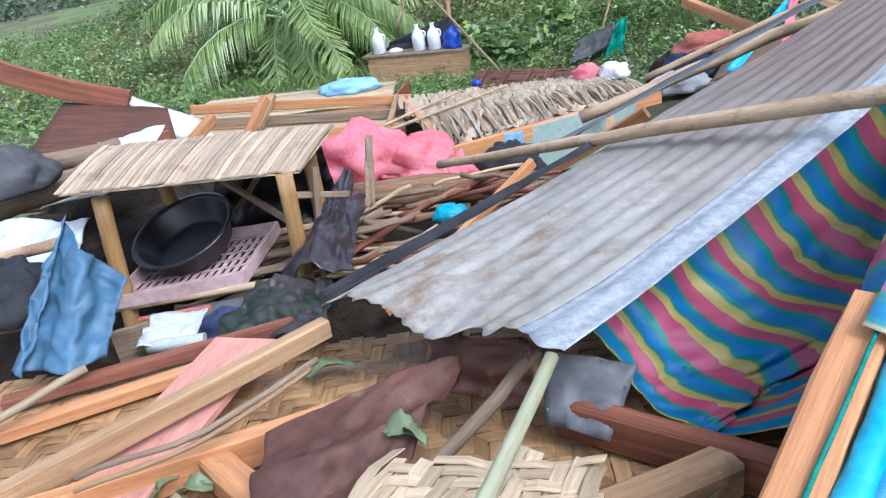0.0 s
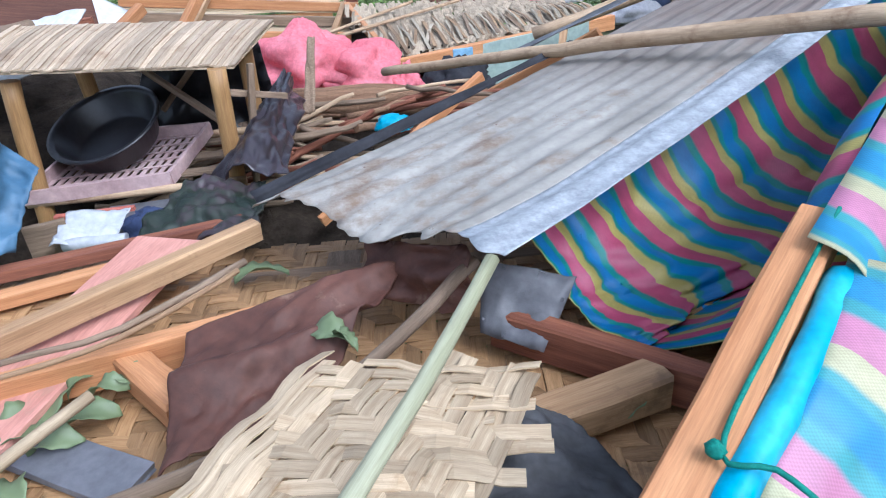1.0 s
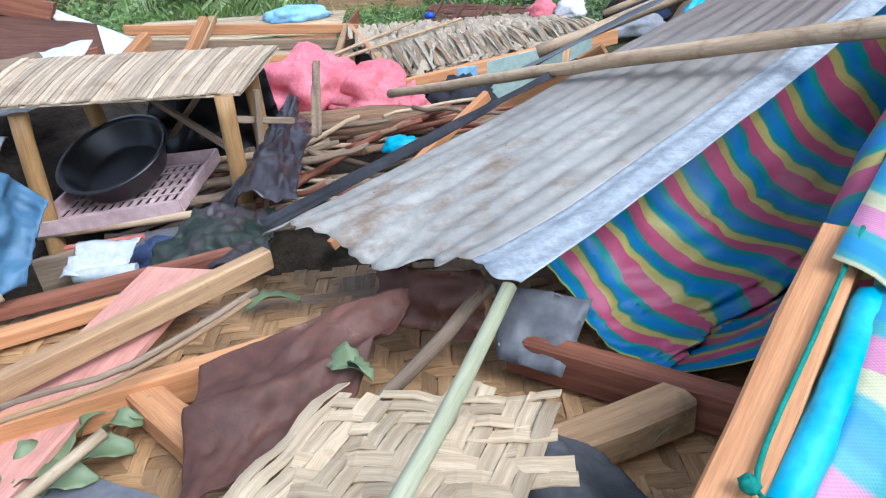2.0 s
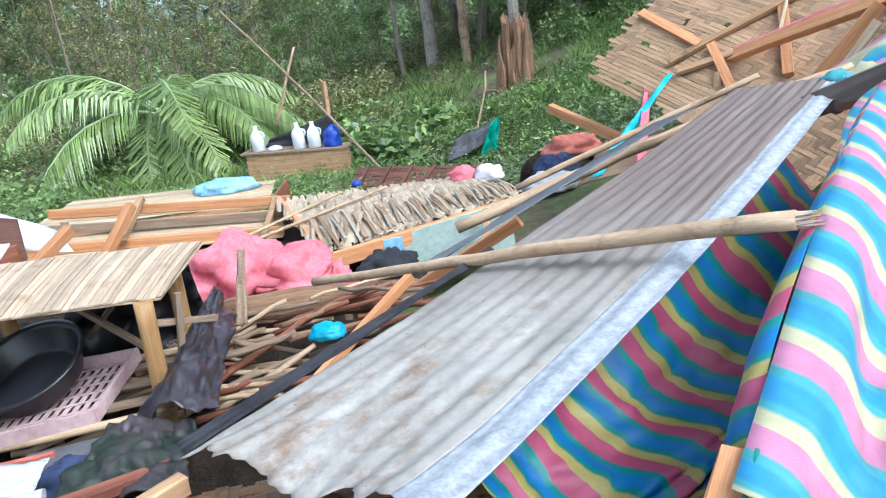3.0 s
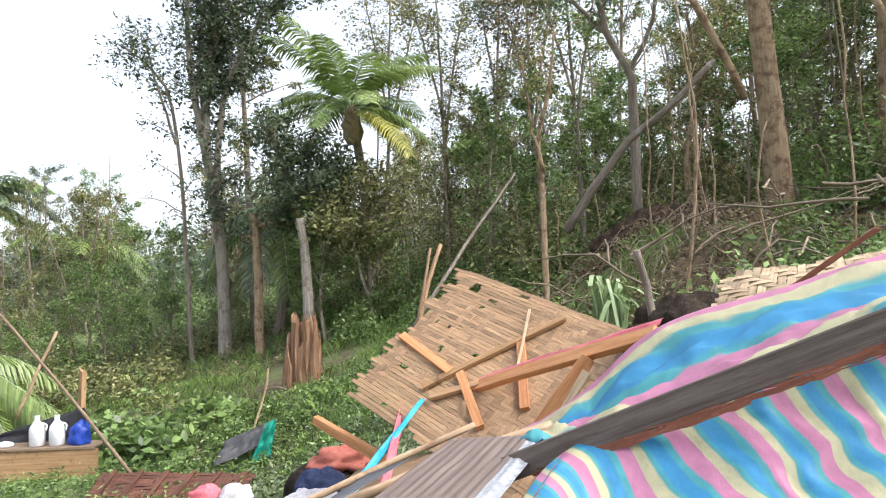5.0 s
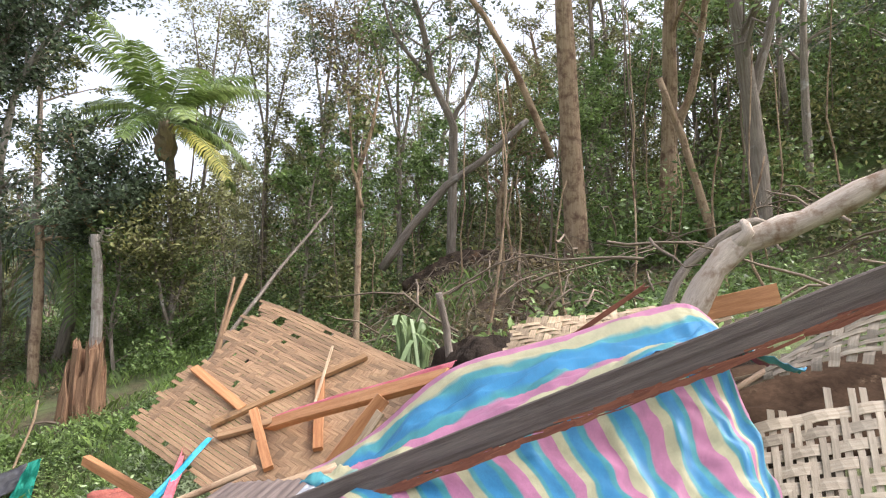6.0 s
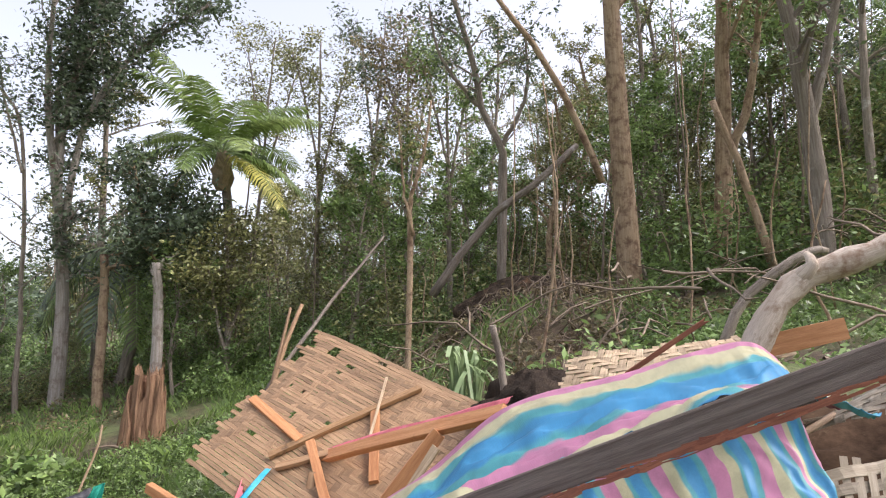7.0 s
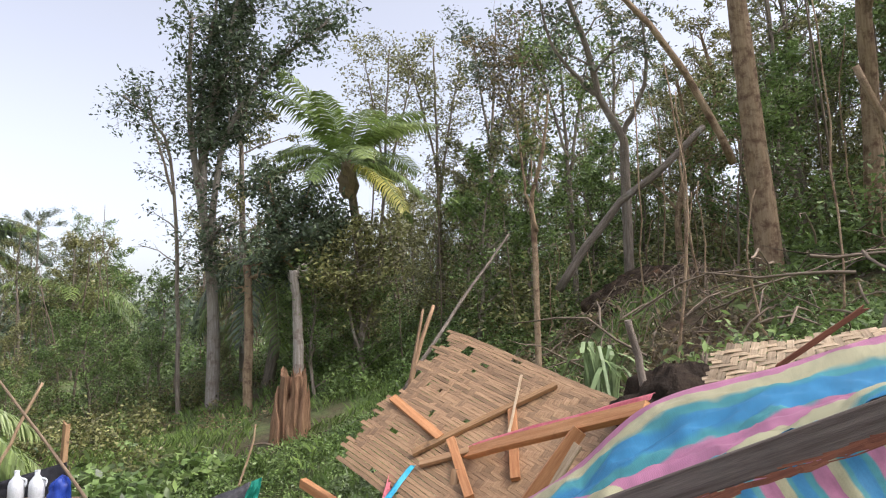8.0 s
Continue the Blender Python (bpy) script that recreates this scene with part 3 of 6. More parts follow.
def grown_tree(label, stems, bark, leafmat, twigs=12, reach=0.9, first=0.45, dense=60, size=0.13, drift=(0.3, 0.0, 0.25), clump=0.13, name="tree"):
    """A tree with given stems, each a guide line with its two radii; the first stands in the ground. Twigs and leaf clumps fill them."""
    base = V(stems[0][0][0])
    base.z = min(base.z, ground_z(base.x, base.y) - 0.1)
    root = thing(name, label, "tree", base)
    s, pts = Shape(), []
    for n, (guide, r0, r1) in enumerate(stems):
        g = [base] + [V(p) for p in guide[1:]] if n == 0 else guide
        line = curve(g, 14, 0.02)
        tube(s, line, [(r0 + (r1 - r0) * i / 14) * (1.25 if n + i == 0 else 1) for i in range(15)], 9, 0.06)
        for k in range(twigs):
            f = first + (1 - first) * (k + rng.random()) / twigs
            i = min(int(f * 14), 13)
            p = line[i].lerp(line[i + 1], f * 14 - i)
            r = (r0 + (r1 - r0) * f) * 0.45
            a = rng.uniform(0, 6.28)
            d = (V((math.cos(a), math.sin(a), rng.uniform(0.0, 0.8))) + V(drift)).normalized()
            q = p + d * reach * rng.uniform(0.5, 1.3)
            arm = curve([p, p.lerp(q, 0.5) + V((0, 0, 0.08)), q], 4, 0.03)
            tube(s, arm, [r, r * 0.8, r * 0.65, r * 0.5, r * 0.3], 5, 0, False)
            for m in range(5):
                b = arm[1 + m % 4]
                e = b + (d * 0.6 + V([rng.uniform(-1, 1) for _ in range(3)])).normalized() * reach * rng.uniform(0.2, 0.5)
                tube(s, [b, e], [r * 0.35, r * 0.15], 4, 0, False)
                c = int(dense * rng.choice((0.1, 0.5, 1.0, 1.9)))
                pts.append(np.array(e) + nrng.normal(size=(max(c, 1), 3)) * (clump * 1.3, clump * 1.3, clump))
    part("trunk", s, bark, root, smooth=True)
    if dense:
        leaf_cloud("crown", np.concatenate(pts), size, leafmat, root)
    return root


def frond(s_rib, s_leaf, origin, d, length, droop, hang, n=26, wid=0.05, seg=7, sweep=(0, 0, 0)):
    """One coconut frond: a bending rib with hanging leaflets on both sides."""
    d = V(d).normalized()
    pts = []
    p, cur = V(origin), d.copy()
    for i in range(seg + 1):
        pts.append(p.copy())
        p = p + cur * length / seg
        cur = (cur + V((0, 0, -droop / seg)) + V(sweep) / seg).normalized()
    tube(s_rib, pts, [0.03 * length / 3 * (1 - 0.85 * i / seg) for i in range(seg + 1)], 5, 0, False)
    for k in range(n):
        f = 0.16 + 0.84 * k / (n - 1)
        i = min(int(f * seg), seg - 1)
        b = pts[i].lerp(pts[i + 1], f * seg - i)
        along = (pts[i + 1] - pts[i]).normalized()
        side = along.cross(V((0, 0, 1)))
        side = side.normalized() if side.length > 1e-3 else V((1, 0, 0))
        ll = length * 0.3 * (math.sin(math.pi * (0.12 + 0.8 * f)) ** 0.7) * rng.uniform(0.85, 1.1)
        for sg in (-1, 1):
            out = (side * sg * 0.9 + along * 0.55 + V((0, 0, 0.15 - hang * rng.uniform(0.2, 0.6)))).normalized()
            m = b + out * ll * 0.5
            e = m + (out + V((0, 0, -hang * rng.uniform(0.7, 1.3)))).normalized() * ll * 0.5
            w = along * wid * 0.5
            nb = len(s_leaf.v)
            s_leaf.v += [tuple(b - w * 0.6), tuple(b + w * 0.6), tuple(m + w), tuple(m - w), tuple(e)]
            s_leaf.f += [(nb, nb + 1, nb + 2, nb + 3), (nb + 3, nb + 2, nb + 4)]
            s_leaf.uv += [[(0, 0)] * 4, [(0, 0)] * 3]


def palm(label, base, crown, r, n, length, droop=1.4, hang=0.9, mats=(None,), wind=(0, 0, 0), leaflets=26, wid=0.06, elev=(0.1, 1.1), trunk=True, low=None):
    base, crown = V(base), V(crown)
    base.z = ground_z(base.x, base.y) - 0.1
    root = thing("coconut_palm", label, "palm", base)
    if trunk:
        part("trunk", tube(Shape(), curve([base, base.lerp(crown, 0.5) + V((0.25, 0, 0)), crown], 14), [r * (1.3 - 0.5 * i / 14) for i in range(15)], 9, 0.05), BARK_GREY, root, smooth=True)
    if low:
        part("dry_sheath", tube(Shape(), curve([crown - V((-0.04, 0, 0.95)), crown - V((-0.02, 0, 0.45)), crown + V((0, 0, 0.1))], 8, 0.03), [0.14, 0.2, 0.24, 0.25, 0.24, 0.22, 0.2, 0.16, 0.08], 10, 0.2), STRIP, root, "tan dry leaf sheaths under the crown")
    for k in range(n):
        a = k * 2.399 + rng.uniform(-0.2, 0.2)
        z = elev[0] + (elev[1] - elev[0]) * rng.random()
        d = V((math.cos(a), math.sin(a), z)) + V(wind)
        rib, lf = Shape(), Shape()
        frond(rib, lf, crown, d, length * rng.uniform(0.85, 1.1), droop, hang, leaflets, wid, sweep=wind)
        mat = low if low and z < 0.15 and k % 3 else mats[k % len(mats)]
        fr = part("frond", rib, PALELEAF, root, smooth=True)
        part("blade", lf, mat, fr)
    return root


# ---- weaving ----
def normal_at(fn, u, v, e=0.01):
    du, dv = V(fn(u + e, v)) - V(fn(u - e, v)), V(fn(u, v + e)) - V(fn(u, v - e))
    return du.cross(dv).normalized()


def woven(root, fn, along, across, mat, fray=0.03, amp=0.004, twill=2, thick=0.0025, fill=0.92, cut=None, cut2=None, u_mat=None, lift=0.0, label_name="strip", flat=False):
    """Strips both ways over a surface fn(u, v), over and under one another. along: strips that run in u; across: those that run in v."""
    lu = (V(fn(1, 0.5)) - V(fn(0, 0.5))).length
    lv = (V(fn(0.5, 1)) - V(fn(0.5, 0))).length
    for way, count, other in ((0, along, across), (1, across, along)):
        width = (lv if way == 0 else lu) / count * fill
        for k in range(count):
            c = (k + 0.5) / count
            a, b = (-fray * rng.random(), 1 + fray * rng.random())
            spans = [(a, b)]
            rule = cut if way == 0 else cut2
            if rule:
                spans = rule(c, a, b)
            for a, b in spans:
                if b - a < 0.02:
                    continue
                n = max(3, int((b - a) * other * 1.0))
                pts = []
                for i in range(n + 1):
                    t = a + (b - a) * i / n
                    u, v = (t, c) if way == 0 else (c, t)
                    ph = (int(max(t, 0) * other) + k * (1 if way == 0 else 1) + (0 if way == 0 else twill)) % (2 * twill)
                    off = amp if (way == 0 if flat else ph < twill) else -amp
                    p = V(fn(u, v)) + normal_at(fn, min(max(u, 0.02), 0.98), min(max(v, 0.02), 0.98)) * (off + lift)
                    pts.append(p)
                sd = V(fn(0.5, min(c + 0.02, 1))) - V(fn(0.5, max(c - 0.02, 0))) if way == 0 else V(fn(min(c + 0.02, 1), 0.5)) - V(fn(max(c - 0.02, 0), 0.5))
                part(label_name, ribbon(Shape(), pts, width * rng.uniform(0.9, 1.03), sd, thick), mat if way == 0 else (u_mat or mat), root)


def cloth(name, fn, nu, nv, mat, label, category, thick=0.004, size=(1, 1), crease=0.02, freq=5.0, seed=0.0, keep=None, base_z=None):
    """A draped cloth: a smooth surface with creases."""
    def wrinkled(u, v):
        p = V(fn(u, v))
        n = normal_at(fn, min(max(u, 0.02), 0.98), min(max(v, 0.02), 0.98))
        return p + n * crease * (1.1 * fbm(u * freq + seed, v * freq, seed) + 0.25 - 0.9 * abs(fbm(u * freq * 1.7, v * freq * 1.7 + seed, 3.3)) - 0.4 * abs(fbm(u * freq * 4.1, v * freq * 4.1 + seed, 1.3)))
    return solid(name, sheet(Shape(), wrinkled, nu, nv, thick, size, keep), mat, label, category, smooth=True)


def heap(name, centre, radii, mat, label, category, seed=0.0, crease=0.25, nu=36, nv=18, turn=0.0, fine=1.0):
    """A crumpled bundle that rests on what lies under it."""
    c = V(centre)
    s = Shape()
    verts, faces, uvs = [], [], []
    ct, st = math.cos(turn), math.sin(turn)
    for j in range(nv + 1):
        th = math.pi * j / nv
        for i in range(nu):
            ph = 2 * math.pi * i / nu
            d = V((math.cos(ph) * math.sin(th), math.sin(ph) * math.sin(th), math.cos(th)))
            k = 1 + crease * (fbm(d.x * 1.8 + seed, d.y * 1.8, d.z * 1.8, 3 if fine == 1.0 else 1) + 0.35 * fine - 0.8 * fine * abs(fbm(d.x * 4.5, d.y * 4.5 + seed, d.z * 4.5)) - 0.5 * fine * abs(fbm(d.x * 10, d.y * 10 + seed, d.z * 10)))
            x, y, z = d.x * radii[0] * k, d.y * radii[1] * k, max(d.z * radii[2] * k, -radii[2] * 0.45)
            verts.append(c + V((x * ct - y * st, x * st + y * ct, z)))
    for j in range(nv):
        for i in range(nu):
            i2 = (i + 1) % nu
            faces.append((j * nu + i, (j + 1) * nu + i, (j + 1) * nu + i2, j * nu + i2))
            uvs.append([(i / nu, j / nv)] * 4)
    s.add(verts, faces, uvs)
    return solid(name, s, mat, label, category, smooth=True)


# ---- raised hut floor ----
FLOOR = 0.53
hut = thing("hut_floor", "muddy woven bamboo hut floor lying on timber joists", "floor", (-0.1, 1.2, FLOOR), kind="structure")
floor_fn = bilinear((-1.75, 0.55, FLOOR), (0.75, 0.55, FLOOR), (0.8, 1.75, FLOOR - 0.02), (-1.7, 1.85, FLOOR - 0.01))
woven(hut, floor_fn, 34, 70, STRIP_FLOOR, 0.02, 0.003, fill=0.97)
for x, y in ((-1.2, 0.7), (0.7, 0.7), (-1.1, 1.7), (0.7, 1.65), (-0.2, 0.7), (-0.2, 1.7)):
    part("stilt", lumber(Shape(), (x, y, ground_z(x, y) - 0.1), (x, y, FLOOR - 0.01), 0.09, 0.09), OLD, hut)
for y in (0.75, 1.2, 1.65):
    part("bearer", lumber(Shape(), (-1.3, y, FLOOR - 0.045), (0.85, y, FLOOR - 0.045), 0.05, 0.07), OLD, hut)

timber("wooden_beam", (-1.35, 0.93, 0.62), (-0.4, 1.665, 0.655), 0.042, 0.055, PALE, "tan sawn beam with muddy edges across the hut floor")
timber("floor_joist", (-1.02, 1.14, 0.585), (-0.26, 1.375, 0.585), 0.04, 0.085, FRESH, "orange sawn joist on the bamboo floor")
timber("short_block", (-0.64, 1.29, 0.575), (-0.46, 1.10, 0.575), 0.07, 0.07, FRESH, "short sawn timber offcut against the joist", category="block")
timber("floor_joist", (0.16, 1.27, 0.58), (0.72, 0.86, 0.58), 0.05, 0.09, RED_OLD, "reddish brown joist at the edge of the hut floor")
timber("floor_joist", (-0.06, 0.88, 0.585), (0.435, 1.04, 0.585), 0.075, 0.075, PALE, "tan squared joist under the torn mat")
timber("floor_board", (-1.3, 1.5, 0.56), (-0.62, 1.78, 0.55), 0.05, 0.035, FRESH, "reddish orange board on the hut floor", category="board")
timber("floor_board", (-1.35, 1.66, 0.56), (-0.5, 1.9, 0.56), 0.045, 0.035, RED_OLD, "dark red board behind the beam", category="board")
timber("pink_board", (-0.93, 0.9, 0.565), (-0.66, 1.75, 0.6), 0.2, 0.018, PINKBOARD, "faded pink painted plank lying on the floor", category="board")
timber("dark_board", (-1.0, 1.2, 0.555), (-0.52, 0.95, 0.55), 0.1, 0.016, GREYPLATE, "dark wet slate-coloured board on the floor", category="board")

# torn pieces lying over the floor
stick("split_bamboo", [(0.125, 0.98, 0.925), (0.02, 0.79, 0.885), (-0.1, 0.59, 0.85), (-0.2, 0.42, 0.82)], 0.012, 0.015, GREENBAM, "split green bamboo pole leaning over the torn mat", 8, 0.001)
stick("branch", [(-0.6, 0.72, 0.7), (-0.19, 0.94, 0.695), (0.12, 1.25, 0.755)], 0.013, 0.014, OLD, "brown weathered branch under the torn mat", 10, 0.004)
stick("bamboo_slat", [(-0.836, 1.140, 0.688), (-0.602, 1.249, 0.679), (-0.392, 1.460, 0.681)], 0.006, 0.009, OLD, "thin grey bamboo stick over the beam", 8, 0.003)
stick("bamboo_slat", [(-0.824, 1.110, 0.679), (-0.595, 1.223, 0.676), (-0.400, 1.433, 0.675)], 0.005, 0.007, STRIP_BROWN, "thin bamboo sliver beside the stick", 8, 0.003)
stick("bamboo_slat", [(-0.86, 0.8, 0.6), (-0.62, 1.1, 0.64)], 0.012, 0.012, STRIP, "pale split bamboo on the floor", 5, 0.001)
stick("bamboo_slat", [(-1.4, 1.35, 0.6), (-1.05, 1.62, 0.66)], 0.012, 0.012, STRIP, "pale cane stick beside the blue tarpaulin", 5, 0.002)

mat_root = thing("torn_bamboo_mat", "torn pale woven bamboo mat with loose strip ends", "mat", (-0.05, 0.9, 0.6))
mat_fn0 = bilinear((-0.42, 0.64, 0.72), (0.04, 0.62, 0.74), (0.2, 0.93, 0.79), (-0.19, 1.05, 0.69))


def mat_fn(u, v):
    return mat_fn0(u, v) + V((0, 0, 0.03 * math.sin(3 * u + 2 * v) + 0.012 * fbm(u * 3, v * 3)))


def ragged(lo, hi, spread):
    def rule(c, a, b):
        return [(lo + rng.uniform(0, spread), hi - rng.uniform(0, spread))]
    return rule


woven(mat_root, mat_fn, 13, 14, STRIP, 0.0, 0.0025, fill=0.9, cut=ragged(0.0, 1.16, 0.28), cut2=ragged(-0.1, 1.1, 0.24))

# brown vinyl sheet crumpled over the joist
def vinyl(u, v):
    p = bilinear((-0.448, 0.906, 0.605), (-0.186, 1.021, 0.662), (-0.025, 1.350, 0.702), (-0.461, 1.217, 0.669))(u, v)
    return p + V((0, 0, 0.035 * math.exp(-((v - 0.5) / 0.12) ** 2) + 0.07 * max(0, v - 0.6) * math.sin(math.pi * min(u, 1) ** 2) + 0.02 * fbm(u * 2.5, v * 2.5)))


cloth("vinyl_sheet", vinyl, 60, 68, BROWNVINYL, "torn crumpled brown vinyl sheet draped over a joist", "sheet", 0.003, crease=0.011, freq=1.5)
cloth("tin_flap", lambda u, v: bilinear((-0.12, 1.34, 0.64), (0.1, 1.2, 0.66), (0.1, 1.22, 0.8), (-0.1, 1.45, 0.72))(u, v), 14, 10, BROWNVINYL, "bent brown sheet piece below the tin roof", "sheet", 0.003, crease=0.03, freq=3, seed=4)
cloth("grey_scrap", lambda u, v: bilinear((0.12, 1.22, 0.6), (0.24, 1.16, 0.58), (0.33, 1.27, 0.68), (0.14, 1.34, 0.7))(u, v), 10, 8, GREYPLATE, "bent grey sheet scrap beside the joist", "sheet", 0.003, crease=0.015, freq=3, seed=2)
cloth("grey_rag", lambda u, v: bilinear((-0.05, 0.66, 0.58), (0.4, 0.7, 0.56), (0.24, 0.95, 0.6), (-0.02, 0.93, 0.64))(u, v) + V((0, 0, 0.05 * math.sin(math.pi * u))), 60, 48, GREYCL, "wet dark grey cloth lying on the floor", "cloth", 0.004, crease=0.02, freq=1.8, seed=5)

for k, (x, y, z, r) in enumerate([(-0.74, 1.17, 0.56, 0.07), (-0.66, 1.12, 0.56, 0.06), (-0.76, 1.08, 0.56, 0.06), (-0.4, 1.6, 0.56, 0.07), (-0.17, 1.14, 0.69, 0.05), (0.37, 1.0, 0.56, 0.05), (-0.72, 0.95, 0.56, 0.05), (-0.6, 1.2, 0.58, 0.05), (-0.7, 1.22, 0.58, 0.045), (-0.79, 1.13, 0.57, 0.045), (-0.69, 1.05, 0.57, 0.05), (-0.63, 1.17, 0.59, 0.04), (-0.82, 1.05, 0.57, 0.05), (0.41, 1.03, 0.565, 0.035), (-0.14, 1.12, 0.695, 0.035)]):
    a = rng.uniform(0, 6.28)
    dx, dy = math.cos(a), math.sin(a)
    def leaf_fn(u, v, x=x, y=y, z=z, r=r, dx=dx, dy=dy):
        w = math.sin(math.pi * min(max(u, 0.02), 0.98)) ** 0.8 * (0.5 + 0.07 * math.sin(u * 26 + x * 7)) * (v - 0.5)
        return V((x + dx * r * (2 * u - 1) - dy * r * 2 * w, y + dy * r * (2 * u - 1) + dx * r * 2 * w, z + 0.012 + 0.014 * math.sin(5 * u + x * 9) * (1 - 2 * v) + 0.05 * abs(w) * r / 0.06 - 0.02 * (2 * u - 1) ** 2))
    solid("fallen_leaf", sheet(Shape(), leaf_fn, 20, 4, 0.001), WILTLEAF, "fallen grey-green leaf on the hut floor", "leaf", "fallen leaves", smooth=True)

# ---- corrugated roof sheet ----
NL, NR = V((-0.39, 1.68, 0.715)), V((0.16, 1.07, 0.87))
FR, FL = V((2.24, 2.76, 1.21)), V((1.98, 3.16, 1.15))
roof_mid = bilinear(NL, NR, FR, FL)
WAVES = 10


def roof_fn(u, v):
    p = roof_mid(u, v)
    n = normal_at(roof_mid, 0.5, 0.5)
    edge = 0.03 * math.exp(-v / 0.05) * math.sin(u * 9) - 0.02 * max(0, u - 0.86) / 0.14 * (0.4 + v)
    sag = -0.03 * math.sin(math.pi * v) + 0.01 * fbm(u * 2, v * 3, 0, 1)
    torn = 0.045 * fbm(u * 8, 1.7, 0, 3) * math.exp(-v / 0.04)
    return p + n * (0.0046 * math.sin(2 * math.pi * WAVES * u) * (0.75 + 0.5 * fbm(u * 3, v * 2, 8.0, 2) - 0.35 * v * (1 - v)) + edge + sag + 0.004 * fbm(u * 9, v * 14, 3.0, 2)) + (roof_mid(u, 0) - roof_mid(u, 1)).normalized() * torn


tin = thing("corrugated_tin_sheet", "aged corrugated roofing tin with rust and a bright zinc edge", "roofing sheet", NL)
part("ribbed_sheet", sheet(Shape(), lambda u, v: roof_fn(u * 0.86, v), 130, 120, 0.0015), TIN, tin, "dull grey tin going rusty brown", smooth=True)
part("zinc_edge", sheet(Shape(), lambda u, v: roof_fn(0.86 + u * 0.14, v), 16, 40, 0.0015), ZINC, tin, "bright zinc overlap strip", smooth=True)
cloth("tin_gutter", lambda u, v: bilinear(NL + V((0.0, 0.01, 0.0)), NL + V((-0.02, 0.03, 0.025)), roof_mid(0, 0.4) + V((-0.012, 0.02, 0.006)), roof_mid(0, 0.4))(u, v), 6, 24, BLACKCL, "dark bent tin flashing along the roofing sheet", "flashing", 0.002, crease=0.01, freq=3)
cloth("tin_strip", lambda u, v: bilinear((0.3, 2.52, 0.78), (0.36, 2.4, 0.83), (1.72, 3.0, 1.14), (1.55, 3.12, 1.06))(u, v), 6, 20, GREYPLATE, "grey flat tin strip beside the roofing sheet", "flashing", 0.002, crease=0.008, freq=2, seed=3)
for y0, x0 in ((1.55, -0.1), (2.3, 0.9), (2.75, 1.7)):
    timber("rafter", (x0 - 0.25, y0 + 0.35, ground_z(x0, y0)), (x0 + 0.05, y0, roof_mid(0.4, max(0.02, (x0 + 0.1) / 2.2)).z - 0.06), 0.05, 0.07, OLD, "old timber prop under the roofing tin")
stick("long_pole", [(-0.075, 2.82, 0.70), (0.3, 2.4, 0.83), (0.7, 1.98, 0.965), (1.12, 1.53, 1.09)], 0.017, 0.025, POLE, "peeled wooden pole with knots lying across the roofing tin", 14, 0.004, category="pole")
for k in range(9):
    a = 6.28 * k / 9
    off = V((0.68 * math.cos(a), 0.66 * math.cos(a), math.sin(a))) * 0.017
    e = V((1.112, 1.539, 1.0875)) + off
    solid("pole_splinter", tube(Shape(), [e - V((0.02, -0.02, 0.006)), e + V((0.39, -0.44, 0.12)) * rng.uniform(0.05, 0.16)], [0.009, 0.001], 4, 0.2), BARK_WHITE, "pale torn fibre at the broken end of the pole", "splinter", "pole splinters")
stick("long_branch", [(0.62, 3.33, 0.66), (1.05, 3.25, 0.8), (1.6, 3.15, 0.98), (2.12, 3.0, 1.14), (2.38, 2.9, 1.21)], 0.03, 0.024, POLE, "pale crooked branch along the top of the roofing tin", 14, 0.006, category="pole")
stick("thin_branch", [(1.0, 3.6, 0.74), (1.6, 3.42, 0.97), (2.14, 3.22, 1.19)], 0.018, 0.015, POLE, "pale splintered branch behind the roofing tin", 8, 0.004, category="pole")

# ---- tarpaulin on its post and beam ----
POST_A, POST_B = V((0.1, 0.385, 0.79)), V((0.615, 0.955, 0.95))
timber("tent_pole", POST_A, POST_B, 0.068, 0.05, FRESH, "fresh orange sawn pole that carries the tarpaulin", chip=0.002)
BEAM0, BEAM1 = V((1.9, 2.86, 1.02)), V((3.62, 0.37, 2.28))
timber("weathered_beam", BEAM0, BEAM1, 0.05, 0.105, DRIFT, "long dark weathered beam with a splintered lower edge", bow=0.01, chip=0.03)
bs = Shape()
for k in range(150):
    t = rng.uniform(0.1, 0.97)
    p = BEAM0.lerp(BEAM1, t) + V((0, 0, -0.055 + rng.uniform(-0.012, 0.02)))
    d = (BEAM1 - BEAM0).normalized()
    ln = rng.uniform(0.06, 0.34)
    ribbon(bs, [p + V((-0.02, -0.015, 0)), p + d * ln * 0.5 + V((-0.024, -0.018, -0.012)), p + d * ln + V((-0.026, -0.02, -0.004))], rng.uniform(0.004, 0.012), (0, 0, 1), 0.003)
solid("beam_splinters", bs, RED_OLD, "brown splinters hanging from the weathered beam", "splinters", kind="stuff")


def pull(c, guide, t):
    """A point on a smooth line through guide points, t from 0 to 1."""
    n = len(guide) - 1
    x = min(max(t, 0), 1) * n
    i = min(int(x), n - 1)
    f = x - i
    a, b, cc, d = guide[max(i - 1, 0)], guide[i], guide[i + 1], guide[min(i + 2, n)]
    return 0.5 * (2 * b + (cc - a) * f + (2 * a - 5 * b + 4 * cc - d) * f * f + (3 * b - a - 3 * cc + d) * f ** 3)


T_RIDGE = [V(p) for p in ((2.28, 3.5, 0.98), (2.68, 3.2, 1.24), (3.07, 2.92, 1.62), (3.45, 2.4, 1.82), (3.76, 2.02, 1.965), (3.8, 1.86, 1.9))]
